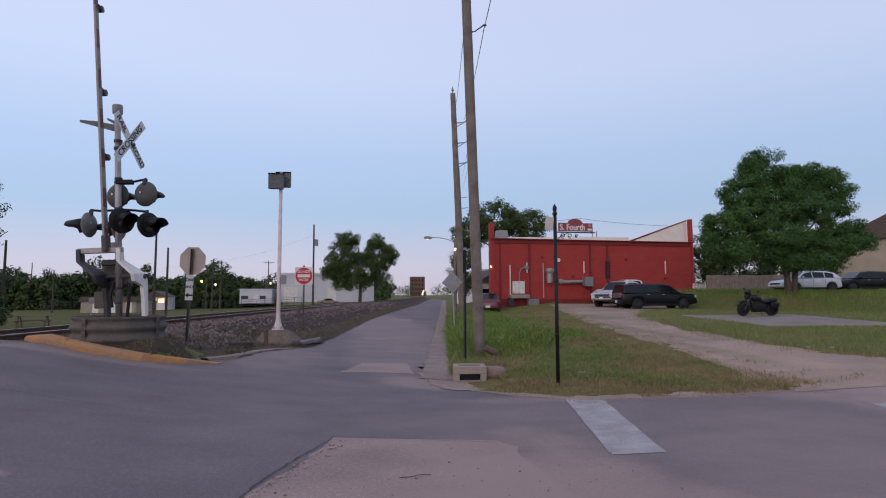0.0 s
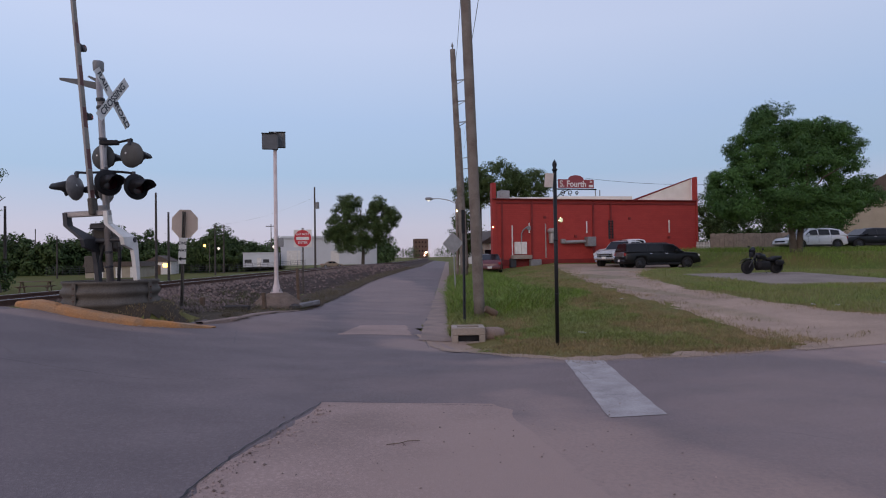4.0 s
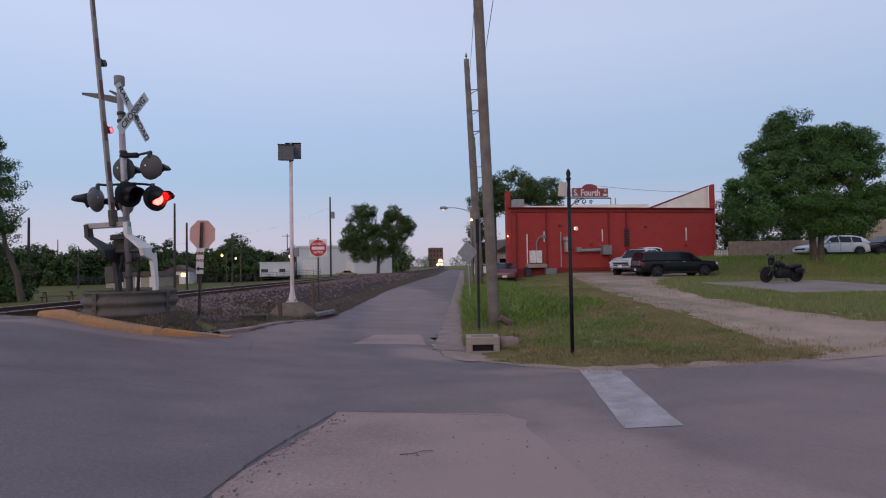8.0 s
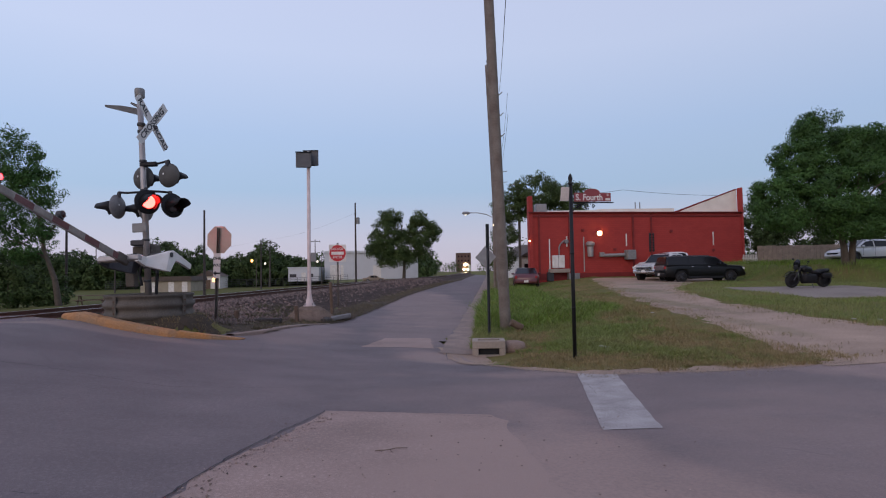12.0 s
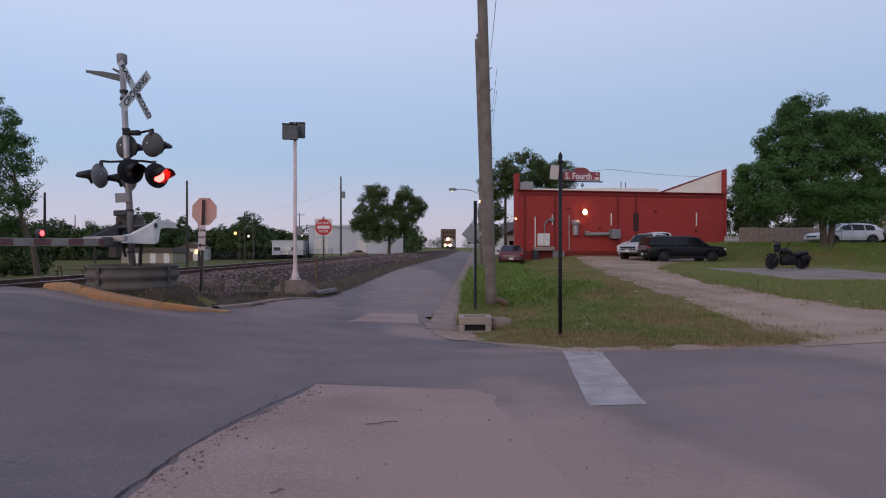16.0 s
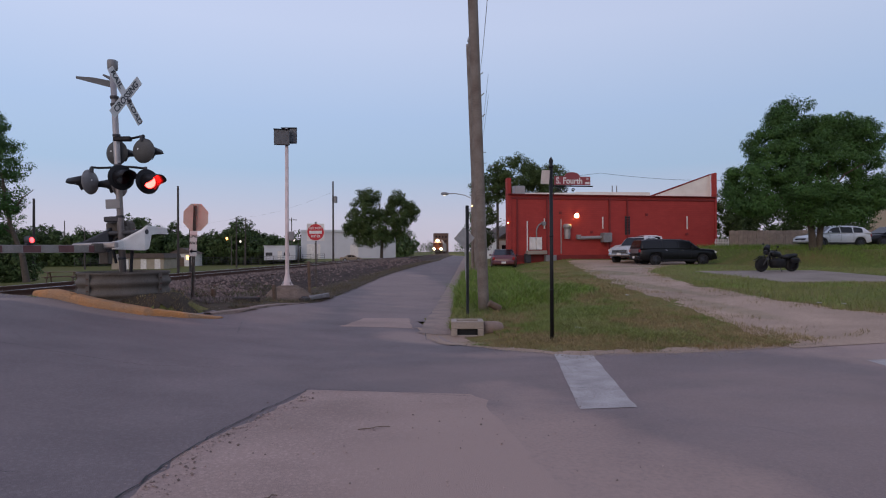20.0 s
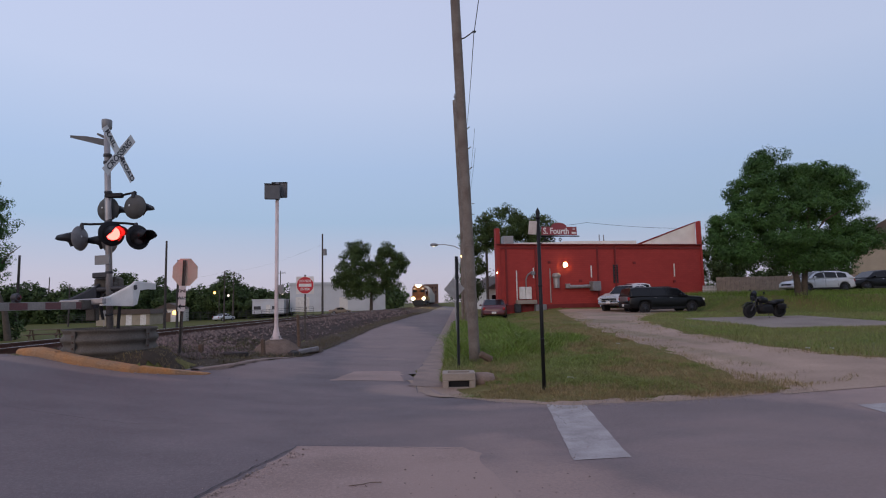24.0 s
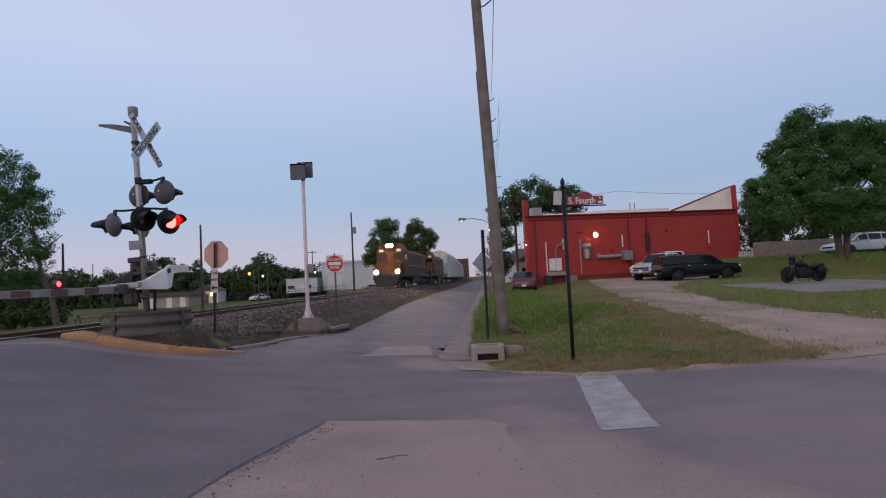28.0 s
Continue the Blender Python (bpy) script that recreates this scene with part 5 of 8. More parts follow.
BLD = pose(9.5, 42.95, 0, 0, 0, BA)      # local x along the wall, y into the building
BW, BH = 18.05, 6.0
bld = thing("red_building", BLD, "long red-painted single-storey masonry building with a parapet", "building")
SK = 0.42          # the side walls run askew, along the street
for fp in ([(0, 0), (BW, 0), (BW, 0.3), (0, 0.3)], [(0.0, 0.3), (0.35, 0.3), (0.35 + SK * 21, 21.3), (SK * 21, 21.3)], [(BW - 0.35, 0.3), (BW, 0.3), (BW + SK * 21, 21.3), (BW - 0.35 + SK * 21, 21.3)],
           [(SK * 21, 21.3), (BW + SK * 21, 21.3), (BW + SK * 21, 21.6), (SK * 21, 21.6)]):
    bm = B()
    prism(bm, fp, BH, pose(0, 0, BH / 2, -90))
    bmesh.ops.recalc_face_normals(bm, faces=bm.faces)
    part("wall", bm, "redpaint", bld)
bm = B()
prism(bm, [(0.36, 0.31), (BW - 0.36, 0.31), (BW - 0.36 + SK * 20.9, 21.2), (0.36 + SK * 20.9, 21.2)], 0.2, pose(0, 0, 5.85, -90))
part("roof", bm, "galv", bld)
# low white strip of the roof seen over the wall, sloping end parapet
bm = B()
for x0, x1, z0, z1 in ((0.9, 6.0, 6.02, 6.28), (6.0, 12.6, 6.02, 6.42)):
    prism(bm, [(x0, z0), (x1, z0), (x1, z1 + 0.02), (x0, z1 - 0.05)], 0.1, pose(0, 1.0, 0))
part("roof_edge", bm, "cream", bld, "white metal roof edge")
bm = B()
prism(bm, [(12.4, 6.0), (BW - 0.16, 6.0), (BW - 0.16, 7.92), (BW - 0.6, 7.76)], 0.2, pose(0, 0.55, 0))
part("gable", bm, "cream", bld, "pale sloping end parapet")
bm = B()
prism(bm, [(12.3, 6.09), (12.4, 6.0), (BW - 0.16, 7.92), (BW - 0.16, 8.0)], 0.24, pose(0, 0.55, 0))
part("gable_coping", bm, "redtrim", bld)
bm = B()
box(bm, (BW / 2, -0.03, 5.72), (BW, 0.08, 0.16), None, 0.02)
box(bm, (BW / 2, -0.02, 6.0), (BW + 0.1, 0.44, 0.07), None, 0.01)
part("cornice", bm, "redtrim", bld, "dark red projecting cornice line")
for x, h, w_ in ((0.12, 7.25, 0.32), (BW - 0.08, 8.02, 0.18)):
    bm = B()
    box(bm, (x, 0.15, h / 2), (w_, 0.5, h), None, 0.02)
    part("corner_pier", bm, "redpaint", bld)
for x in (0.75, 3.2, 8.45, 10.0):
    bm = B()
    box(bm, (x, -0.04, 3.4), (0.14, 0.1, 4.9), None, 0.01)
    part("downpipe", bm, "redtrim", bld, "painted vertical strip")
# darker red band along the lower wall
bm = B()
box(bm, (BW / 2, -0.015, 1.05), (BW - 0.6, 0.03, 0.5))
part("plinth", bm, "redtrim", bld)
for x, z0, z1 in ((1.55, 1.65, 3.95), (2.95, 3.35, 4.15), (7.85, 3.35, 4.30), (15.3, 3.35, 4.40)):
    bm = B()
    tube(bm, (x, -0.08, z0), (x, -0.08, z1), 0.05, 0.05, 10)
    part("vent_pipe", bm, "white", bld, "white vertical vent pipe")
bm = B()
pipe(bm, [(2.30, -0.1, 1.7), (2.30, -0.1, 3.3), (2.45, -0.1, 3.6), (2.8, -0.1, 3.85)], 0.05, 8)
box(bm, (2.9, -0.12, 3.75), (0.3, 0.2, 0.3), None, 0.03)
part("service_mast", bm, "grey", bld)
for x in (1.95, 2.45):
    bm = B()
    box(bm, (x, -0.14, 2.2), (0.46, 0.26, 0.95), None, 0.02)
    part("meter_cabinet", bm, "white", bld, "white utility cabinet")
bm = B()
box(bm, (2.2, -0.28, 1.50), (1.55, 0.6, 0.30), None, 0.02)
part("loading_step", bm, "concrete", bld)
bm = B()
box(bm, (1.5, -0.25, 1.05), (0.45, 0.4, 0.7), None, 0.03)
part("bin", bm, "darkgrey", bld)
bm = B()
box(bm, (3.35, -0.25, 1.05), (0.9, 0.4, 0.5), None, 0.03)
part("crate", bm, "grey", bld)
bm = B()
lathe(bm, [(0.22, 2.55), (0.24, 2.9), (0.24, 3.3), (0.34, 3.45), (0.34, 3.6), (0.2, 3.72)], 14, pose(4.75, -0.30, 0))
box(bm, (4.75, -0.12, 3.1), (0.3, 0.3, 0.5))
part("vent_hood", bm, "galv", bld, "galvanised vent hood")
bm = B()
tube(bm, (5.85, -0.25, 2.62), (7.6, -0.25, 2.66), 0.14, 0.14, 14)
box(bm, (5.75, -0.14, 2.70), (0.35, 0.3, 0.35), None, 0.02)
part("exhaust_duct", bm, "galv", bld, "horizontal metal exhaust duct")
bm = B()
box(bm, (8.0, -0.35, 2.65), (0.72, 0.62, 0.75), None, 0.03)
part("cooling_unit", bm, "grey", bld, "grey box-shaped cooling unit")
bm = B()
box(bm, (10.0, -0.02, 3.62), (0.42, 0.1, 1.5), None, 0.01)
part("louvre", bm, "darkgrey", bld, "dark louvred opening")
for z_ in np.arange(2.95, 4.35, 0.13):
    bm = B()
    box(bm, (10.0, -0.085, z_), (0.38, 0.04, 0.05), pose(0, 0, 0))
    part("slat", bm, "black", bld)
for x, z_ in ((11.7, 4.5), (6.9, 3.1), (15.3, 2.95), (4.3, 4.6)):
    bm = B()
    box(bm, (x, -0.04, z_), (0.22, 0.1, 0.2), None, 0.01)
    part("junction_box", bm, "redtrim", bld)
bm = B()
box(bm, (1.1, 0.6, 6.35), (0.8, 0.8, 0.7), None, 0.03)
part("roof_unit", bm, "galv", bld, "metal unit on the roof edge")
for x in (9.35, 9.75):
    bm = B()
    tube(bm, (x, 1.2, 5.9), (x, 1.2, 6.95), 0.04, 0.04, 8)
    part("roof_pipe", bm, "grey", bld)
bm = B()
pipe(bm, [(4.35, -0.02, 4.1), (4.35, -0.02, 1.4)], 0.05, 8)
part("drain_pipe", bm, "galv", bld)
# wall lamp: a turning reflector with a lit face
bm = B()
box(bm, (5.55, -0.03, 4.38), (0.26, 0.06, 0.30), None, 0.02)
lathe(bm, [(0.138, 0.02), (0.165, 0.02), (0.165, -0.20), (0.0, -0.20)], 24, pose(5.55, -0.26, 4.36, 90), False)
fixture = part("wall_lamp", bm, "darkgrey", bld)
bm = B()
lathe(bm, [(0.0, 0.0), (0.05, 0.0), (0.05, 0.06), (0.0, 0.07)], 8, pose(0.05, -0.12, 3.55, 90))
part("corner_lamp", bm, "warm_soft", bld, "small amber corner lamp").matrix_basis = pose(-0.1, -0.05, 0.25)

# ---------------------------------------------------------------- vehicles


def loft(bm, stations):
    """A body through cross-sections (x, z_bottom, z_top, half_width, shoulder)."""
    rings = []
    for x, zb, zt, hw, sh in stations:
        h = zt - zb
        pts_ = [(0.80 * hw, zb), (0.97 * hw, zb + 0.12 * h), (hw, zb + 0.45 * h), (0.985 * hw, zt - 0.22 * h), (sh * hw, zt - 0.03 * h), (0.55 * sh * hw, zt)]
        ring_ = [bm.verts.new((x, y, z)) for y, z in pts_] + [bm.verts.new((x, -y, z)) for y, z in pts_[::-1]]
        rings.append(ring_)
    k = len(rings[0])
    for a, b in zip(rings, rings[1:]):
        for i in range(k):
            bm.faces.new((a[i], a[(i + 1) % k], b[(i + 1) % k], b[i]))
    bm.faces.new(rings[0][::-1])
    bm.faces.new(rings[-1])


def wheel(parent, x, y, r, w=0.23, rim="alloy"):
    s = 1 if y > 0 else -1
    bm = B()
    lathe(bm, [(r * 0.62, -w / 2), (r * 0.93, -w / 2), (r, -w * 0.3), (r, w * 0.3), (r * 0.93, w / 2), (r * 0.62, w / 2)], 24, pose(x, y, r, 90))
    wh = part("wheel", bm, "tyre", parent, "", True)
    bm = B()
    lathe(bm, [(0.02, s * w * 0.36), (r * 0.16, s * w * 0.40), (r * 0.6, s * w * 0.44), (r * 0.66, s * w * 0.52)][:: s if s > 0 else 1], 20, pose(x, y, r, -90))
    part("rim", bm, rim, wh, "", True)
    for k in range(6):
        a = k * math.pi / 3
        bm = B()
        box(bm, (0, 0, r * 0.36), (r * 0.16, 0.03, r * 0.52), pose(x, y + s * w * 0.50, r, 0, math.degrees(a), 0))
        part("spoke", bm, rim, wh)


def line(pts):
    """A height that runs straight between (share of length, height) points."""
    xs, zs = [p[0] for p in pts], [p[1] for p in pts]
    return lambda f: float(np.interp(f, xs, zs))


def car(name, m, label, paint, L, W, belt_line, roof_line, panes, wr=0.36, wheels=(0.19, 0.79), sill=0.30, rim="alloy", clad="tyre", group="parked vehicles"):
    """belt_line: height of the lower body from nose to tail; roof_line: height of the cabin from cowl to tail; panes: side windows, all in shares of the length from the nose."""
    c = thing(name, m, label, "car", group)
    X = lambda f: L * (0.5 - f)
    belt, roof = line(belt_line), line(roof_line)
    g0, g1 = roof_line[0][0], roof_line[-1][0]
    H = max(z for _, z in roof_line)
    zb0 = belt((g0 + g1) / 2)
    ra = wr * 1.16
    half = lambda f: W / 2 * (1 - 0.17 * abs(2 * f - 1) ** 7)
    side = lambda z: W * (0.478 - 0.105 * max(0.0, z - zb0) / (H - zb0))

    def arch(f):
        d = min(abs(X(f) - X(k)) for k in wheels)
        return wr + math.sqrt(ra * ra - d * d) if d < ra else 0.0

    fs = set(np.linspace(0, 1, 31)) | {p[0] for p in belt_line}
    for k in wheels:
        fs |= {k + t_ * ra / L for t_ in (-1.001, -0.995, -0.94, -0.8, -0.55, -0.28, 0, 0.28, 0.55, 0.8, 0.94, 0.995, 1.001)}
    bm, rings = B(), []
    for f in sorted(v for v in fs if 0 <= v <= 1):
        hw, zt = half(f), belt(f)
        low = max(sill + 0.14 * abs(2 * f - 1) ** 6, arch(f))
        secs = [(0.94, 0.0), (0.985, sill + 0.14), (1.0, sill + 0.34), (1.0, zt - 0.22), (0.975, zt - 0.07), (0.93, zt - 0.015), (0.55, zt + 0.008)]
        prof_ = [(k * hw, min(max(z, low), zt + 0.008)) for k, z in secs]
        rings.append([bm.verts.new((X(f), y, z)) for y, z in prof_] + [bm.verts.new((X(f), -y, z)) for y, z in prof_[::-1]])
    for a, b in zip(rings, rings[1:]):
        for i in range(14):
            bm.faces.new((a[i], a[(i + 1) % 14], b[(i + 1) % 14], b[i]))
    bm.faces.new(rings[0][::-1])
    bm.faces.new(rings[-1])
    body = part("body", bm, paint, c, "", True)
    bm, rings = B(), []
    for f in sorted(set(np.linspace(g0, g1, 25)) | {p[0] for p in roof_line}):
        z = max(roof(f), zb0 - 0.02)
        wt = side(z - 0.05)
        prof_ = [(side(zb0), zb0 - 0.06), (side(zb0), zb0), (wt, z - 0.05), (wt * 0.93, z - 0.012), (wt * 0.5, z + 0.012)]
        rings.append([bm.verts.new((X(f), y, v)) for y, v in prof_] + [bm.verts.new((X(f), -y, v)) for y, v in prof_[::-1]])
    for a, b in zip(rings, rings[1:]):
        for i in range(10):
            bm.faces.new((a[i], a[(i + 1) % 10], b[(i + 1) % 10], b[i]))
    bm.faces.new(rings[0][::-1])
    bm.faces.new(rings[-1])
    part("cabin", bm, paint, c, "", True)
    ends = []
    if roof_line[1][0] - g0 > 0.02:
        ends.append((g0 + 0.1 * (roof_line[1][0] - g0), roof_line[1][0], "windscreen"))
    ends.append((roof_line[-2][0], g1 - 0.1 * (g1 - roof_line[-2][0]), "rear_window"))
    for f0, f1, name_ in ends:
        bm = B()
        vs = []
        for k in range(5):
            f = f0 + (f1 - f0) * k / 4
            z = roof(f)
            out_ = 0.012 if name_ == "windscreen" else -0.012
            vs.append([bm.verts.new((X(f) + out_, t_ * (side(z) - 0.09), z + 0.016)) for t_ in (-1, -0.5, 0, 0.5, 1)])
        for a, b in zip(vs, vs[1:]):
            for i in range(4):
                bm.faces.new((a[i], a[i + 1], b[i + 1], b[i]))
        part(name_, bm, "glass", c, "dark glass", True)
    for s in (-1, 1):
        for f0, f1 in panes:
            bm = B()
            vs = []
            for k in range(7):
                f = f0 + (f1 - f0) * k / 6
                z1 = max(roof(f) - 0.10, zb0 + 0.05)
                vs.append([bm.verts.new((X(f), s * (side(z) + 0.007), z)) for z in (zb0 + 0.02, z1)])
            for a, b in zip(vs, vs[1:]):
                bm.faces.new((a[0], b[0], b[1], a[1]))
            part("side_window", bm, "glass", c, "dark glass")
        for f in [panes[0][0] + 0.02] + [p[1] + 0.006 for p in panes[:-1]]:
            bm = B()
            box(bm, (X(f), s * W / 2 * 0.999, (sill + zb0) / 2 + 0.08), (0.012, 0.012, zb0 - sill - 0.24))
            part("door_seam", bm, "black", body)
        for f0, f1 in panes[:2]:
            bm = B()
            box(bm, (X(f1 - 0.035), s * (W / 2 + 0.012), zb0 - 0.13), (0.17, 0.03, 0.028), None, 0.008)
            part("door_handle", bm, "chrome", c)
        bm = B()
        box(bm, (X(panes[0][0] + 0.015), s * (W * 0.5 + 0.08), zb0 + 0.07), (0.10, 0.19, 0.13), None, 0.03)
        part("mirror", bm, paint, c)
        for k in wheels:
            wheel(c, X(k), s * (W / 2 - 0.135), wr, rim=rim)
            bm = B()
            n = 16
            ring_ = [(X(k) + ra * math.cos(math.pi * i / n), wr + ra * math.sin(math.pi * i / n)) for i in range(n + 1)]
            prism(bm, ring_ + [(X(k) + (x_ - X(k)) * 0.93, wr + (z_ - wr) * 0.93) for x_, z_ in ring_[::-1]], 0.06, pose(0, s * (W / 2 - 0.018), 0))
            part("wheel_arch", bm, clad, c)
        bm = B()
        box(bm, (0, s * (W / 2 - 0.03), sill + 0.04), (X(wheels[0]) - X(wheels[1]) - 2 * ra, 0.09, 0.14), None, 0.02)
        part("rocker_panel", bm, clad, c)
        bm = B()
        loft(bm, [(X(0.010), belt(0.04) - 0.22, belt(0.03) - 0.07, 0.17, 0.9), (X(0.075), belt(0.05) - 0.18, belt(0.06) - 0.06, 0.13, 0.9)])
        bmesh.ops.translate(bm, verts=bm.verts, vec=(0, s * (half(0.03) - 0.165), 0))
        part("headlight", bm, "lampglass", c)
        bm = B()
        box(bm, (X(0.985), s * (half(0.985) - 0.09), zb0 - 0.16), (0.20, 0.17, 0.19), None, 0.03)
        part("tail_light", bm, "taillight", c)
    bm = B()
    box(bm, (0, 0, sill + 0.16), (L * 0.90, W * 0.66, 0.26))
    part("underbody", bm, "black", c)
    zg = belt(0.03)
    bm = B()
    box(bm, (X(0.004), 0, zg - 0.22), (0.10, W * 0.56, 0.24), None, 0.03)
    part("grille", bm, "black", c)
    for f in (0.004, 0.996):
        bm = B()
        box(bm, (X(f), 0, sill + 0.22), (0.16, W * 0.84, 0.22), None, 0.06)
        part("bumper", bm, clad if clad == "chrome" or paint == "carblack" else paint, c)
        bm = B()
        box(bm, (X(f) + (0.085 if f < 0.5 else -0.085), 0, sill + 0.24), (0.012, 0.31, 0.15), None, 0.004)
        part("number_plate", bm, "white", c)
    return c


wagon = car("black_wagon", pose(18.55, 35.0, G(18, 35) - 0.06, 0, 0, -3), "glossy black boxy wagon parked in the dirt yard", "carblack", 5.0, 1.93,
            [(0, 0.60), (0.012, 0.92), (0.05, 1.01), (0.24, 1.07), (0.3, 1.09), (0.985, 1.10), (1, 0.98)], [(0.23, 1.06), (0.35, 1.57), (0.43, 1.64), (0.90, 1.64), (0.96, 1.59), (0.992, 1.10)],
            ((0.325, 0.495), (0.51, 0.70), (0.715, 0.955)), 0.36, (0.185, 0.80), 0.28, "darkalloy", "black")
bm = B()
box(bm, (-2.50, 0, 0.92), (0.05, 1.30, 0.30), None, 0.02)
part("tailgate_panel", bm, "alloy", wagon, "silver panel across the tailgate")
for s in (-1, 1):
    bm = B()
    pipe(bm, [(0.35, s * 0.68, 1.665), (-2.0, s * 0.68, 1.665)], 0.018, 6)
    part("roof_rail", bm, "darkgrey", wagon)
CROSS = ([(0, 0.55), (0.015, 0.78), (0.06, 0.92), (0.25, 1.03), (0.9, 1.12), (0.975, 1.06), (1, 0.75)], [(0.22, 1.02), (0.38, 1.55), (0.5, 1.63), (0.75, 1.60), (0.88, 1.49), (0.985, 1.08)],
         ((0.30, 0.49), (0.505, 0.69), (0.705, 0.85)))
car("white_hatchback", pose(32.6, 38.4, G(32.6, 38.4) + bank(32.6, 38.4) - 0.02, 0, 0, 177), "white crossover car parked behind the tree on the bank", "carwhite", 4.75, 1.90, *CROSS, 0.37, (0.20, 0.80), 0.30, "darkalloy")
car("dark_suv", pose(38.0, 38.8, G(38.0, 38.8) + bank(38.0, 38.8) - 0.02, 0, 0, 172), "dark sport utility parked on the bank", "carblack", 4.8, 1.90, *CROSS, 0.38, (0.20, 0.80), 0.32, "darkalloy")
SEDAN = ([(0, 0.45), (0.015, 0.66), (0.06, 0.78), (0.27, 0.90), (0.8, 0.95), (0.97, 0.93), (1, 0.70)], [(0.25, 0.88), (0.38, 1.34), (0.48, 1.42), (0.66, 1.38), (0.83, 0.95)], ((0.33, 0.48), (0.495, 0.66)))
car("red_sedan", pose(8.75, 41.0, G(8.75, 41.0) - 0.03, 0, 0, 78), "dark red sedan parked at the end of the building", "carmaroon", 4.7, 1.80, *SEDAN, 0.33, (0.19, 0.79), 0.24)
TRUCK = ([(0, 0.66), (0.01, 1.02), (0.05, 1.15), (0.26, 1.22), (0.62, 1.23), (0.635, 1.33), (0.99, 1.33), (1, 1.28)], [(0.25, 1.20), (0.345, 1.80), (0.41, 1.88), (0.55, 1.88), (0.615, 1.80), (0.635, 1.26)],
         ((0.315, 0.455), (0.47, 0.59)))
car("white_pickup", pose(20.5, 42.2, G(20.6, 42) - 0.0, 0, 0, 185), "white pickup parked close to the red wall", "carwhite", 5.4, 1.9, *TRUCK, 0.39, (0.18, 0.80), 0.45)
truck = car("pickup_truck", pose(18.2, 38.5, G(17, 38) - 0.1, 0, 0, 180 + 33), "light silver pickup truck parked in the yard", "carsilver", 5.7, 2.0, *TRUCK, 0.41, (0.17, 0.80), 0.46, clad="chrome")
bm = B()
for z_ in (0.84, 0.98, 1.10):
    box(bm, (2.90, 0, z_), (0.05, 1.30, 0.035 if z_ != 0.98 else 0.06), None, 0.01)
part("grille_bars", bm, "chrome", truck)

# motorcycle
MC = pose(17.7, 24.2, SLAB_Z, 0, 0, 186)
mc = thing("motorcycle", MC @ pose(0, 0, 0, -9, 0, 0), "black cruiser motorcycle leaning on its stand on the slab", "motorcycle")
for x, r, w_ in ((0.80, 0.33, 0.13), (-0.78, 0.33, 0.19)):
    bm = B()
    lathe(bm, [(r * 0.70, -w_ / 2), (r * 0.92, -w_ / 2), (r, -w_ * 0.2), (r, w_ * 0.2), (r * 0.92, w_ / 2), (r * 0.70, w_ / 2)], 26, pose(x, 0, r, 90), False)
    wh = part("wheel", bm, "tyre", mc, "", True)
    bm = B()
    lathe(bm, [(r * 0.70, -0.05), (r * 0.74, -0.05), (r * 0.74, 0.05), (r * 0.70, 0.05)], 26, pose(x, 0, r, 90), False)
    lathe(bm, [(0.02, -0.05), (r * 0.70, -0.012), (r * 0.70, 0.012), (0.02, 0.05)], 20, pose(x, 0, r, 90))
    for k in range(9):
        a = k * 2 * math.pi / 9
        tube(bm, (x, 0, r), (x + r * 0.72 * math.cos(a), 0, r + r * 0.72 * math.sin(a)), 0.012, 0.012, 5)
    part("rim", bm, "black", wh)
    bm = B()
    n = 12
    arc = [(x + (r + 0.05) * math.cos(math.radians(a)), r + (r + 0.05) * math.sin(math.radians(a))) for a in np.linspace(20 if x > 0 else 10, 150 if x > 0 else 170, n)]
    for p0, p1 in zip(arc, arc[1:]):
        box(bm, ((p0[0] + p1[0]) / 2, 0, (p0[1] + p1[1]) / 2), (0.11, w_ + 0.05, 0.02), None)
    part("fender", bm, "carblack", mc)
bm = B()
for s in (-1, 1):
    pipe(bm, [(0.80, s * 0.10, 0.33), (0.52, s * 0.10, 0.92)], 0.028, 8)
part("fork", bm, "darkgrey", mc)
bm = B()
loft(bm, [(0.42, 0.74, 0.86, 0.10, 0.8), (0.30, 0.68, 0.96, 0.16, 0.75), (0.0, 0.68, 0.92, 0.14, 0.75), (-0.12, 0.70, 0.80, 0.08, 0.8)])
part("tank", bm, "carblack", mc, "", True)
bm = B()
loft(bm, [(-0.08, 0.62, 0.78, 0.12, 0.8), (-0.35, 0.62, 0.72, 0.16, 0.8), (-0.60, 0.66, 0.80, 0.14, 0.8), (-0.95, 0.70, 0.82, 0.09, 0.8)])
part("seat", bm, "black", mc, "", True)
bm = B()
loft(bm, [(0.35, 0.26, 0.50, 0.14, 0.9), (0.10, 0.22, 0.62, 0.17, 0.9), (-0.25, 0.24, 0.60, 0.16, 0.9), (-0.40, 0.30, 0.50, 0.12, 0.9)])
part("engine", bm, "black", mc, "", True)
for s in (-1, 1):
    bm = B()
    loft(bm, [(-0.50, 0.48, 0.62, 0.05, 0.9), (-0.62, 0.42, 0.66, 0.07, 0.9), (-0.88, 0.44, 0.65, 0.07, 0.9), (-0.95, 0.48, 0.60, 0.05, 0.9)])
    bmesh.ops.translate(bm, verts=bm.verts, vec=(0, s * 0.20, 0))
    part("saddlebag", bm, "black", mc, "", True)
bm = B()
pipe(bm, [(0.46, 0, 0.80), (0.36, 0, 0.40), (0.30, 0, 0.22), (-0.40, 0, 0.22), (-0.62, 0, 0.34)], 0.05, 8)
pipe(bm, [(0.46, 0, 0.86), (0.0, 0, 0.70), (-0.45, 0, 0.60)], 0.04, 8)
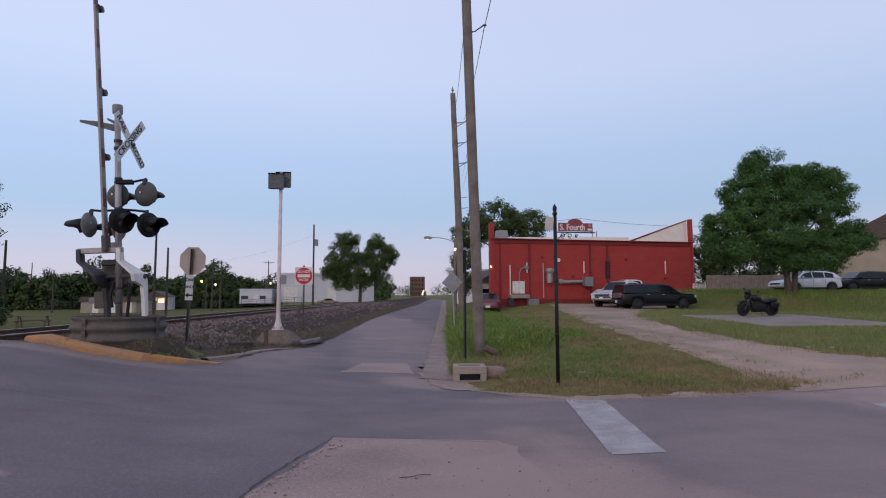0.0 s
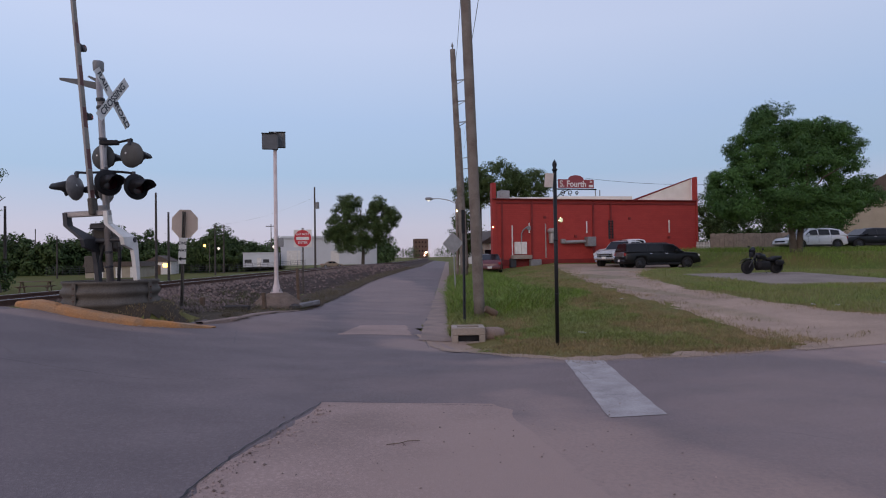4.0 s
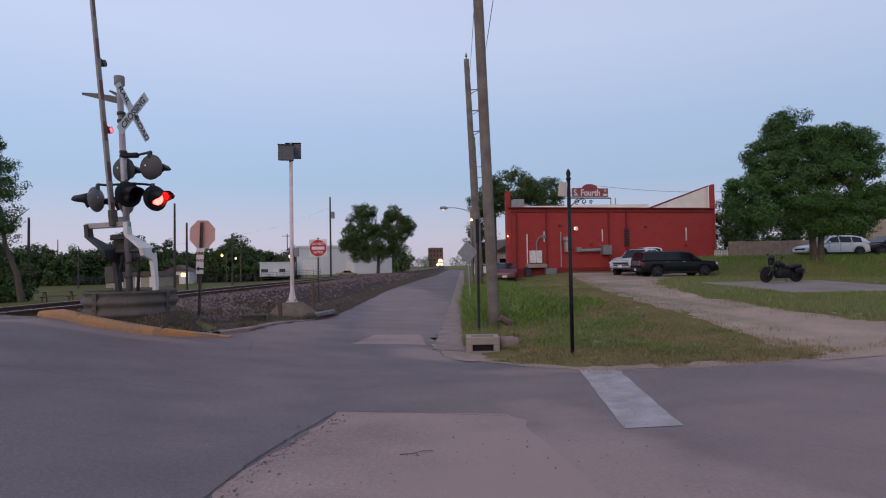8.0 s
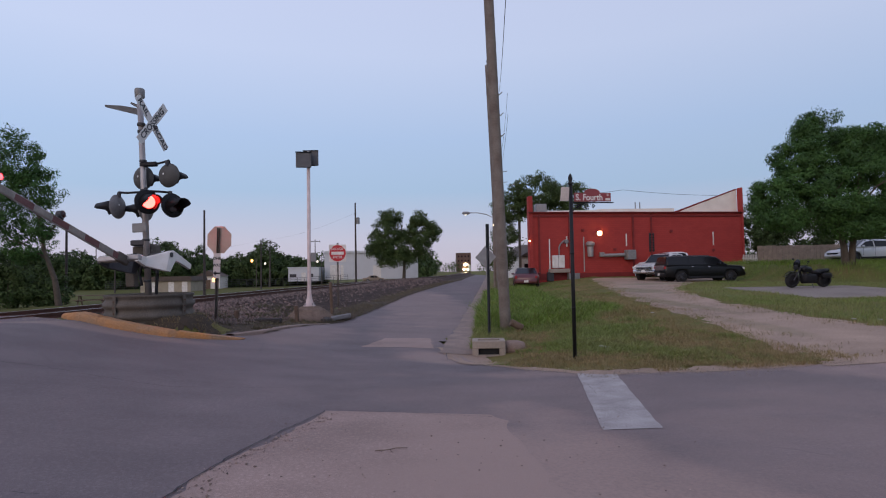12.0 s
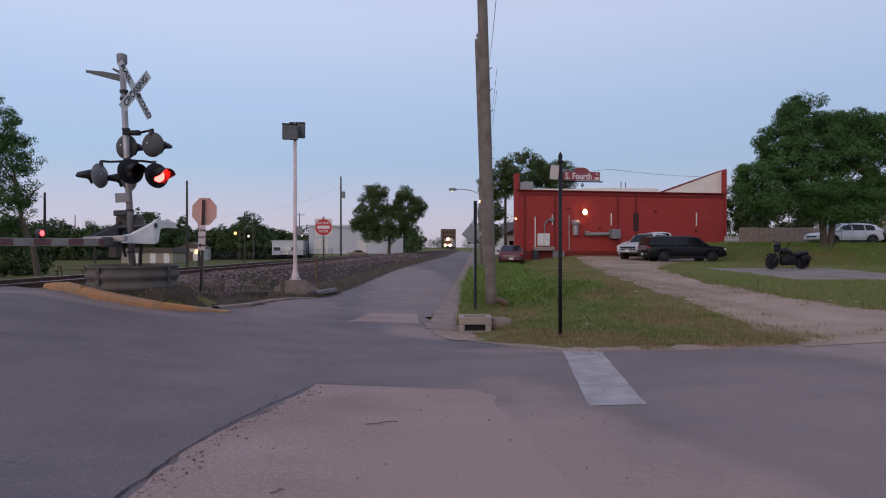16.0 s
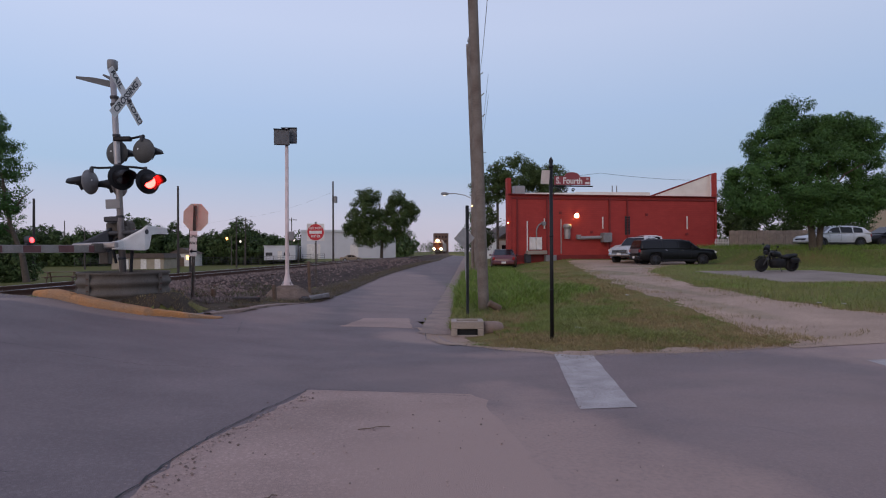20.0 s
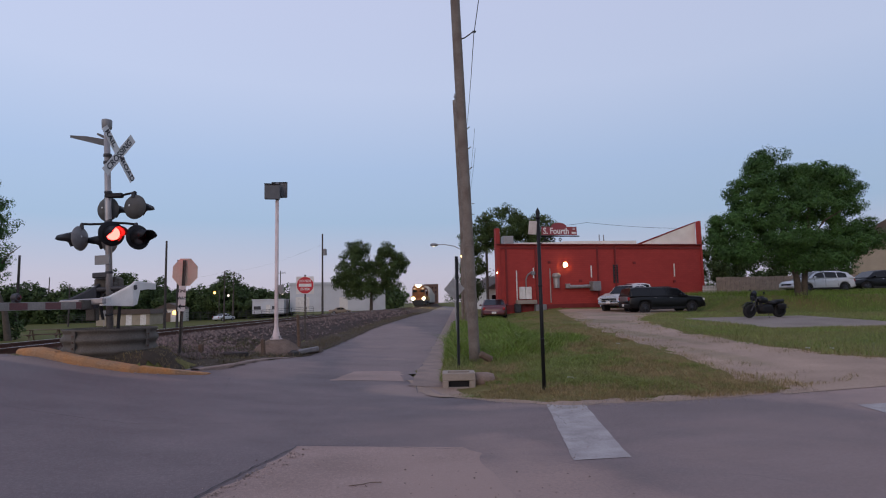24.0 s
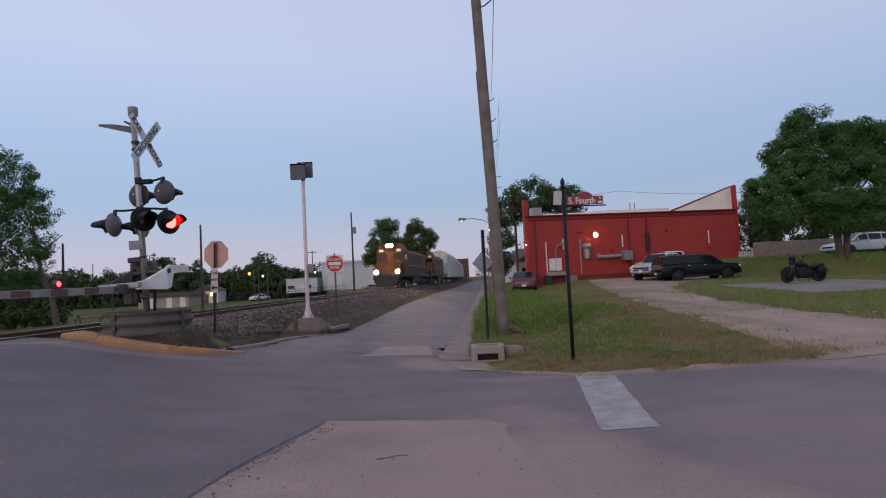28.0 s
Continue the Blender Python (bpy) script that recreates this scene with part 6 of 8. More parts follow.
part("frame", bm, "black", mc)
for x in (0.16, -0.10):
    bm = B()
    tube(bm, (x, 0, 0.50), (x + (0.09 if x > 0 else -0.06), 0, 0.72), 0.085, 0.08, 12)
    part("cylinder", bm, "darkgrey", mc)
bm = B()
pipe(bm, [(0.20, -0.16, 0.45), (0.28, -0.18, 0.30), (-0.1, -0.20, 0.26), (-0.95, -0.22, 0.30)], 0.04, 8)
part("exhaust", bm, "black", mc)
bm = B()
pipe(bm, [(0.42, -0.38, 1.02), (0.52, -0.12, 0.98), (0.52, 0.12, 0.98), (0.42, 0.38, 1.02)], 0.018, 8)
part("handlebar", bm, "black", mc)
bm = B()
loft(bm, [(0.72, 0.82, 0.96, 0.08, 0.8), (0.66, 0.78, 1.00, 0.11, 0.8), (0.52, 0.82, 0.98, 0.09, 0.8)])
lamp_ = part("headlight", bm, "black", mc)
bm = B()
loft(bm, [(0.66, 0.92, 1.12, 0.16, 0.7), (0.60, 0.92, 1.22, 0.15, 0.6), (0.58, 0.95, 1.24, 0.12, 0.6)])
part("windscreen", bm, "glass", mc)
for s in (-1, 1):
    bm = B()
    pipe(bm, [(0.44, s * 0.34, 1.02), (0.46, s * 0.40, 1.18)], 0.008, 6)
    box(bm, (0.46, s * 0.42, 1.20), (0.03, 0.12, 0.07), None, 0.015)
    part("mirror", bm, "black", mc)
bm = B()
pipe(bm, [(-0.05, 0.12, 0.26), (-0.10, 0.26, -0.02)], 0.015, 6)
part("side_stand", bm, "darkgrey", mc)

# ---------------------------------------------------------------- fence and far buildings
fence = thing("board_fence", Matrix(), "tall weathered wooden board fence on the bank", "fence")
for i in range(150):
    x = 27.9 + i * 0.155
    y = 43.3 - 0.02 * (x - 27.9)
    z0 = G(x, y) + bank(x, y) - 0.15
    bm = B()
    h = 1.85 + rng.uniform(-0.03, 0.04)
    box(bm, (x, y + rng.uniform(-0.01, 0.01), z0 + h / 2), (0.145, 0.022, h), None, 0.004)
    part("board", bm, "fencewood", fence)
for z_ in (0.5, 1.6):
    bm = B()
    a = (27.9, 43.33, G(28, 43) + bank(28, 43) + z_ - 0.15)
    b = (51.0, 42.87, G(51, 43) + bank(51, 43) + z_ - 0.15)
    tube(bm, a, b, 0.05, 0.05, 6)
    part("rail", bm, "fencewood", fence)


pickets = thing("picket_gate", pose(27.34, 44.4, G(28, 44) + bank(28, 44) - 0.1), "weathered white picket gate between building and fence", "gate")
for k in range(9):
    bm = B()
    prism(bm, [(-0.045, 0), (0.045, 0), (0.045, 1.25), (0, 1.34), (-0.045, 1.25)], 0.02, pose(0.14 * k, 0, 0))
    part("picket", bm, "white", pickets)
for z_ in (0.35, 1.0):
    bm = B()
    box(bm, (0.56, 0.025, z_), (1.3, 0.03, 0.09), None, 0.005)
    part("rail", bm, "white", pickets)


def shed(name, m, w_, d_, h, wallm, roofm, label, pitch=0.0, openings=(), ribs=0):
    """A plain building: walls, roof, doors and windows on the front (-y)."""
    b_ = thing(name, m, label, "building", "far buildings")
    bm = B()
    box(bm, (w_ / 2, d_ / 2, h / 2), (w_, d_, h))
    part("wall", bm, wallm, b_)
    bm = B()
    if pitch:
        prism(bm, [(-0.3, h), (w_ + 0.3, h), (w_ * 0.5, h + pitch)] if w_ < d_ else [(-0.3, h), (w_ + 0.3, h), (w_ + 0.0, h + pitch), (0.0, h + pitch)], d_ + 0.6, pose(0, d_ / 2, 0))
    else:
        box(bm, (w_ / 2, d_ / 2, h + 0.08), (w_ + 0.3, d_ + 0.3, 0.16))
    part("roof", bm, roofm, b_)
    for x, z_, ow, oh, mt in openings:
        bm = B()
        box(bm, (x, -0.02, z_ + oh / 2), (ow, 0.06, oh), None, 0.01)
        part("door" if z_ < 0.2 else "window", bm, mt, b_)
    for k in range(ribs):
        bm = B()
        box(bm, (w_ * (k + 0.5) / ribs, -0.03, h / 2), (0.12, 0.06, h))
        part("rib", bm, wallm, b_)
    return b_


shed("metal_warehouse", pose(-18.0, 125, 0.2, 0, 0, 2), 20.5, 20, 5.8, "metalwall", "metalwall", "large white sheet-metal warehouse beyond the railway", 0.5,
     ((2.6, 0.0, 3.0, 3.2, "white"), (11.4, 0.0, 1.8, 3.0, "white"), (12.2, 3.6, 1.0, 1.0, "grey")), 9)
shed("metal_annex", pose(-25.2, 122, 0.0, 0, 0, 2), 6.4, 9, 2.9, "metalwall", "metalwall", "low white annex beside the warehouse", 0,
     ((1.0, 0.9, 1.4, 0.7, "darkgrey"), (3.2, 0.0, 0.9, 1.9, "white"), (4.6, 0.9, 1.2, 0.7, "darkgrey")))
shed("tan_shed", pose(-45.1, 99, -1.25, 0, 0, 2), 8.2, 8, 2.0, "tanwall", "brownroof", "low tan block shed with a brown roof on the lawn", 0.8, ((2.2, 0.0, 0.9, 1.9, "white"), (5.0, 0.0, 0.9, 1.9, "white"), (7.2, 0.0, 0.9, 1.9, "white")))
shed("lit_house", pose(-42.4, 117, -1.15, 0, 0, 0), 4.6, 5, 2.6, "white", "brownroof", "far house with brightly lit porch lamps", 1.2, ((1.2, 1.5, 0.9, 0.7, "amber_on"), (3.6, 1.5, 0.9, 0.7, "amber_on"), (2.3, 0.0, 0.9, 1.9, "oldwood")))
shed("brick_house", pose(48.4, 52, 0.9, 0, 0, -44), 9, 10, 6.2, "tanwall", "brownroof", "tall tan gabled house beyond the fence", 2.6, ((1.5, 1.0, 1.0, 1.6, "glass"), (5.0, 1.0, 1.0, 1.6, "glass")))
shed("tall_brick_building", pose(69.0, 780, 0, 0, 0, 0), 19.5, 20, 27.0, "brick", "brownroof", "tall dark brown building at the far end of the line", 0,
     tuple((2.5 + 4.5 * i, 3 + 6 * j, 1.6, 2.4, "glass") for i in range(4) for j in range(4)))
shed("white_cottage", pose(14.2, 70, 0.4, 0, 0, 10), 6, 8, 2.8, "white", "brownroof", "small white gabled house down the street", 1.8, ((1.0, 0.8, 0.9, 1.2, "glass"), (3.0, 0.0, 0.9, 2.0, "redtrim")))

# picnic table and bench on the lawn
def picnic(m, l_, label):
    p_ = thing("picnic_table", m, label, "picnic table", "picnic tables")
    for k in range(4):
        bm = B()
        box(bm, (0, -0.27 + 0.18 * k, 0.74), (l_, 0.16, 0.04), None, 0.006)
        part("plank", bm, "oldwood", p_)
    for s in (-1, 1):
        for t_ in (-1, 1):
            bm = B()
            tube(bm, (s * l_ * 0.4, t_ * 0.55, 0), (s * l_ * 0.4, t_ * 0.15, 0.72), 0.045, 0.045, 6)
            part("leg", bm, "oldwood", p_)
        bm = B()
        box(bm, (0, s * 0.68, 0.43), (l_, 0.24, 0.04), None, 0.006)
        part("bench", bm, "oldwood", p_)
        bm = B()
        box(bm, (s * l_ * 0.4, 0, 0.38), (0.05, 1.5, 0.09))
        part("brace", bm, "oldwood", p_)
    return p_


picnic(pose(-21.7, 41.0, field(track_v(-21.7, 41), 41) - 0.02, 0, 0, 12), 1.9, "weathered wooden picnic table on the lawn")
lawn_sign = thing("lawn_sign", pose(-26.5, 60, field(track_v(-26.5, 60), 60)), "small pale sign on a post by the lawn", "sign")
bm = B()
box(bm, (0, 0, 1.0), (0.06, 0.04, 2.0))
part("post", bm, "galv", lawn_sign)
bm = B()
box(bm, (0, -0.03, 1.8), (0.5, 0.02, 0.65), None, 0.01)
part("plate", bm, "grey", lawn_sign)

# far street lamps beyond the lawn, and a low chain-link fence along the woods
for x, y, h, mt, lab in ((-31.7, 118.0, 5.6, "amber", "far amber street lamp on a pole"), (-29.3, 119.0, 5.0, "pale", "far pale street lamp on a pole"), (-18.6, 119.0, 4.9, "pale", "far pale street lamp on a pole")):
    z_ = field(track_v(x, y), y) - 0.1
    lp = thing("street_lamp", pose(x, y, z_), lab, "street lamp", "far street lamps")
    bm = B()
    tube(bm, (0.9, 0, 0), (0.9, 0, h + 0.6), 0.09, 0.06, 8)
    pipe(bm, [(0.9, 0, h + 0.4), (0.2, 0, h + 0.3)], 0.04, 6)
    part("post", bm, "galvdark", lp)
    bm = B()
    lathe(bm, [(0.03, h - 0.22), (0.20, h - 0.05), (0.24, h + 0.10), (0.16, h + 0.26), (0.04, h + 0.34)], 12)
    part("lamp_globe", bm, "amber_on" if mt == "amber" else "pale_on", lp, "glowing lamp")
link = thing("chain_link_fence", Matrix(), "dark wire fence along the far side of the lawn", "fence")
for k in range(34):
    x = -62 + 1.5 * k
    z_ = field(track_v(x, 119), 119) - 0.1
    bm = B()
    tube(bm, (x, 120.5, z_), (x, 120.5, z_ + 1.9), 0.04, 0.04, 6)
    part("post", bm, "darkgrey", link)
for h in (0.25, 0.7, 1.1, 1.5, 1.85):
    bm = B()
    pipe(bm, [(-62 + 5.5 * k, 120.5, field(track_v(-62 + 5.5 * k, 119), 119) - 0.1 + h) for k in range(10)], 0.03, 5)
    part("rail", bm, "darkgrey", link)

# the car that drives along the far street beyond the lawn
far_car = car("far_car", Matrix(), "small white car driving along the far street", "carwhite", 4.4, 1.8, *SEDAN, 0.33, (0.19, 0.79), 0.24, group="")

car("parked_sedan", pose(-6.9, 119.0, field(track_v(-6.9, 119), 119) - 0.02, 0, 0, 4), "tan sedan parked by the far warehouse", "cartan", 4.6, 1.8, *SEDAN, 0.33, (0.19, 0.79), 0.24)

# ---------------------------------------------------------------- trees and grass


def leaf_mesh(name, lobes, size, material, seed, clump=0.0):
    """Many small folded leaves gathered in clumps on the lobes: (centre, radii, count). Leaves face outwards from their clump."""
    r_ = np.random.RandomState(seed)
    P, Q = [], []
    for c, rad, n in lobes:
        rad = np.array(rad)
        rc = clump or np.mean(rad) * 0.26
        n_cl = max(8, int(3.4 * (np.mean(rad) / rc) ** 2.2))
        d = r_.normal(size=(n_cl, 3))
        d /= np.linalg.norm(d, axis=1)[:, None]
        rr = r_.uniform(0.15, 1.0, size=(n_cl, 1)) ** 0.4 * r_.choice([0.9, 1.0, 1.0, 1.12], size=(n_cl, 1))
        cl = np.array(c) + d * np.maximum(rr * rad - rc * 0.15, 0.05)
        big = rc * r_.uniform(0.6, 1.45, n_cl)
        pick = r_.choice(n_cl, n, p=big ** 2 / np.sum(big ** 2))
        off = r_.normal(size=(n, 3))
        off /= np.linalg.norm(off, axis=1)[:, None]
        off *= r_.uniform(0.1, 1.0, size=(n, 1)) ** 0.4 * np.array((1, 1, 0.82)) * (1 + 0.3 * r_.rand(n, 1) * (r_.rand(n, 1) < 0.3))
        P.append(cl[pick] + off * big[pick][:, None])
        Q.append(off * 1.0 + d[pick] * 0.35 + np.array((0, 0, 0.25)) + r_.normal(size=(n, 3)) * 0.42)
    P, q = np.concatenate(P), np.concatenate(Q)
    n = len(P)
    q /= np.linalg.norm(q, axis=1)[:, None]
    h = np.cross(q, r_.normal(size=(n, 3)))
    h /= np.linalg.norm(h, axis=1)[:, None]
    k = np.cross(q, h)
    s = size * r_.uniform(0.6, 1.3, size=(n, 1))
    V = np.stack([P - h * s, P + k * s * 0.5 + q * s * 0.15, P + h * s, P - k * s * 0.5 + q * s * 0.15], 1).reshape(-1, 3)
    me = bpy.data.meshes.new(name)
    me.vertices.add(4 * n)
    me.vertices.foreach_set("co", V.ravel())
    me.loops.add(4 * n)
    me.loops.foreach_set("vertex_index", np.arange(4 * n))
    me.polygons.add(n)
    me.polygons.foreach_set("loop_start", np.arange(n) * 4)
    me.polygons.foreach_set("loop_total", np.full(n, 4))
    me.update()
    me.validate()
    me.materials.append(M[material])
    return me


def tree(name, m, label, trunks, limbs, lobes, size, material, seed, more=1.0, category="tree", clump=0.0):
    t_ = thing(name, m, label, category)
    bm = B()
    for pts_, r0, r1 in trunks:
        k = len(pts_) - 1
        for i, (a, b) in enumerate(zip(pts_, pts_[1:])):
            tube(bm, a, b, r0 + (r1 - r0) * i / k, r0 + (r1 - r0) * (i + 1) / k, 10, False)
    part("trunk", bm, "bark", t_, "", True)
    for a, b, r_ in limbs:
        bm = B()
        mid = (Vector(a) + Vector(b)) / 2 + Vector((0, 0, 0.3))
        tube(bm, a, mid, r_, r_ * 0.7, 8, False)
        tube(bm, mid, b, r_ * 0.7, r_ * 0.25, 8, False)
        part("limb", bm, "bark", t_, "", True)
    crown = new("crown", leaf_mesh("crown", [(c, r_, int(n * more)) for c, r_, n in lobes], size, material, seed, clump))
    crown.parent = t_
    tagged(crown, "uneven leafy crown")
    return t_


tz = G(25.4, 31.3) + bank(25.4, 31.3)
tree("broadleaf_tree", pose(25.4, 31.3, tz - 0.1), "dense dark green broadleaf tree with twin trunks on the bank",
     [([(-0.1, 0, 0), (-0.15, 0, 1.2), (-0.6, 0.1, 3.0), (-0.8, 0.3, 5.5)], 0.22, 0.10), ([(0.25, 0, 0), (0.4, 0, 1.3), (1.0, 0.2, 3.2), (1.3, 0.3, 6.0)], 0.20, 0.09)],
     [((-0.5, 0.1, 2.4), (-3.0, 0.0, 3.3), 0.08), ((0.8, 0.2, 2.6), (3.6, 0.4, 4.0), 0.08), ((-0.6, 0.2, 3.5), (-1.5, -1.8, 4.6), 0.07), ((1.0, 0.2, 3.4), (1.8, -1.6, 5.0), 0.07)],
     [((c[0] * 1.06 + 0.25, c[1], c[2] * 1.04), (r_[0] * 1.08, r_[1], r_[2] * 1.04), n) for c, r_, n in [((-1.3, 0.7, 7.4), (1.05, 1.4, 1.4), 2400), ((-2.4, 0.7, 6.1), (1.25, 1.6, 1.2), 2300), ((2.2, 0.8, 7.1), (1.5, 1.6, 1.1), 2800), ((0.8, 0.9, 7.1), (0.9, 1.3, 1.1), 1500),
      ((3.7, 0.8, 6.6), (0.9, 1.3, 1.1), 1500), ((-1.7, 0.3, 4.6), (1.9, 2.0, 1.1), 3000), ((1.8, 0.4, 5.2), (2.2, 2.1, 1.2), 3600), ((0.1, 1.0, 5.9), (1.7, 1.8, 1.3), 2200),
      ((-4.2, 0.5, 4.0), (1.1, 1.4, 0.9), 1800), ((-3.6, 0.3, 2.8), (1.5, 1.5, 0.8), 2000), ((4.2, 0.7, 3.5), (1.2, 1.6, 1.0), 1900), ((-0.9, -0.8, 3.2), (2.2, 1.5, 0.9), 2800), ((2.2, -0.5, 3.1), (2.2, 1.6, 1.0), 2800),
      ((0.4, -0.4, 2.1), (2.6, 1.5, 0.6), 1900)]],
     0.066, "leafbroad", 11, 4.8, clump=0.40)
tree("lawn_tree", pose(-26.2, 44.0, -0.55), "slender leafy tree with a leaning trunk on the lawn",
     [([(0.5, 0, 0), (0.2, 0, 2.0), (-0.6, 0, 4.2), (-1.2, 0, 8.0)], 0.24, 0.08)], [((-0.3, 0, 3.5), (-3.5, 0, 5.2), 0.09), ((-0.6, 0, 5.0), (1.0, 0, 6.8), 0.07), ((-0.9, 0, 6.5), (-3.0, 0.5, 9.0), 0.06)],
     [((c[0] * 1.08 - 0.9, c[1], c[2] * 1.08), tuple(1.06 * v for v in r_), n) for c, r_, n in [((-1.6, 0, 10.2), (2.0, 1.8, 2.2), 2200), ((-3.4, 0, 8.0), (2.2, 2.0, 2.0), 2200), ((-0.4, 0, 8.2), (1.6, 1.6, 1.8), 1700), ((-2.2, 0, 6.0), (2.4, 1.8, 1.4), 1700), ((-4.6, 0.5, 5.6), (1.8, 1.6, 1.6), 1200), ((0.2, 0, 5.4), (1.0, 1.0, 1.3), 700), ((-1.0, 0, 4.0), (1.6, 1.4, 1.0), 900)]],
     0.085, "leafbroad", 12, 3.4, clump=0.42)
tree("dark_bush", pose(-31.0, 46.5, -0.7), "dark dense shrub mass behind the lawn tree", [([(0, 0, 0), (0, 0, 2.0)], 0.15, 0.06)], [],
     [((0, 0, 1.8), (3.4, 1.6, 1.9), 3600), ((3.0, 0.3, 1.2), (1.6, 1.2, 1.5), 1500), ((-1.5, 0.3, 3.4), (2.0, 1.4, 1.6), 1600)], 0.11, "leafdark", 13, 2.4, "shrub")
tree("trackside_tree", pose(-0.55, 108.0, 0.4), "round open-crowned tree beside the railway", [([(0, 0, 0), (0.1, 0, 2.8), (-0.4, 0, 5.8), (-0.3, 0, 10.0)], 0.34, 0.12)],
     [((0, 0, 3.3), (-4.4, 0, 6.1), 0.13), ((0, 0, 3.3), (4.4, 0, 6.1), 0.13), ((-0.3, 0, 5.6), (2.8, 0, 10.2), 0.10)],
     [((-3.0, 0, 8.6), (3.6, 3.0, 3.2), 2300), ((3.4, 0, 8.2), (3.5, 3.0, 2.9), 2100), ((-2.2, 0, 11.6), (2.2, 2.2, 1.7), 950), ((3.0, 0, 11.1), (1.9, 2.0, 1.6), 750), ((-0.3, 0, 5.8), (6.0, 2.8, 2.4), 2600), ((5.8, 0, 9.1), (1.6, 1.8, 1.5), 450), ((-5.4, 0, 5.6), (1.9, 1.9, 1.9), 600), ((-1.5, -0.6, 3.8), (4.2, 2.2, 1.7), 1500)],
     0.15, "leafmid", 14, 4.4, clump=0.62)
tree("roof_tree", pose(16.2, 64.0, 0.6), "broad leafy tree rising behind the red building", [([(0, 0, 0), (0, 0, 7.5)], 0.3, 0.12)], [((0, 0, 5), (-4, 0, 8), 0.12), ((0, 0, 5), (4, 0, 8.5), 0.12)],
     [((-1.0, 0, 9.6), (3.6, 2.8, 2.5), 3800), ((2.6, 0, 9.0), (2.9, 2.6, 2.1), 2800), ((-4.4, 0, 8.0), (2.3, 2.2, 1.7), 1700), ((-5.0, 0, 5.0), (1.6, 1.6, 1.6), 1000), ((-5.4, 0, 2.6), (1.8, 1.6, 1.8), 1200)], 0.11, "leafmid", 15, 3.6, clump=0.5)
tree("fence_bush", pose(29.3, 45.2, 1.4), "dark leafy shrub between the building and the fence", [([(0, 0, 0), (0, 0, 3.0)], 0.14, 0.06)], [],
     [((0, 0, 3.2), (1.7, 1.4, 2.0), 2600), ((0.8, 0, 1.6), (1.5, 1.2, 1.5), 1500), ((2.4, 0.4, 3.6), (1.8, 1.4, 1.6), 1600)], 0.09, "leafdark", 16, 2.6, "shrub")

tree("hedge_bush", pose(37.5, 47.5, 1.6), "dark leafy hedge trees behind the board fence", [([(0, 0, 0), (0, 0, 3.0)], 0.14, 0.06)], [],
     [((-2.5, 0, 2.8), (2.4, 1.6, 2.6), 2600), ((0.8, 0, 3.0), (2.6, 1.6, 2.8), 2600), ((4.0, 0.4, 2.6), (2.2, 1.6, 2.6), 2200)], 0.10, "leafdark", 17, 2.4, "shrub")

# far woods: one uneven mass of foliage beyond the lawn and down the line
lob = []
wr_ = random.Random(21)
for k in range(52):
    x = -138 + 2.25 * k + wr_.uniform(-1, 1)
    y = 128 + wr_.uniform(-3, 8)
    h = (4.1 + 1.5 * noise.noise(Vector((x * 0.11, 3, 0))) + wr_.uniform(-0.6, 0.5)) * (0.85 if x > -30 else 1.0) + (1.2 if -58 < x < -51 else 0)
    lob.append(((x, y, h * 0.95 - 1.2), (2.6 + wr_.uniform(0, 1.8), 2.6, h), 900))
    lob.append(((x + 1.1, y + 9, 2.6), (3.4, 2.4, 3.4 + wr_.uniform(-0.6, 0.8)), 700))
    lob.append(((x + 0.6, y + 3, 0.0), (3.0, 2.0, 2.4), 420))
for k in range(16):
    lob.append(((40 + 5 * k + wr_.uniform(-2, 2), 96 + wr_.uniform(-6, 6), 3.5), (3.8, 3.0, 4.2 + wr_.uniform(-1, 1.5)), 420))
woods = new("far_woods", leaf_mesh("far_woods", [(c, r_, int(n * 3.0)) for c, r_, n in lob], 0.30, "leafdark", 30, 0.85))
tagged(woods, "dark green belt of trees in the distance", "woods", kind="stuff")
lob = []
for k in range(30):
    y = 185 + 11.0 * k
    lob.append(((0.048 * y - 5 + wr_.uniform(-4, 3), y, 4.0), (5.0, 4.0, 4.4 + wr_.uniform(-1, 1.5)), 330))
    lob.append(((0.165 * y + 5 + wr_.uniform(0, 6), y, 4.2), (5.0, 4.0, 4.8 + wr_.uniform(-1, 2)), 330))
for k in range(16):
    x = 28 + 7.5 * k
    if not 70 < x < 92:
        lob.append(((x + wr_.uniform(-2, 2), 720 + wr_.uniform(-20, 20), 7.0), (8.0, 6.0, 8.0 + wr_.uniform(-2, 3)), 330))
hedgerow = new("street_end_woods", leaf_mesh("street_end_woods", lob, 0.75, "leafdark", 33, 1.6))
tagged(hedgerow, "hazy rows of trees at the far end of the line", "woods", kind="stuff")


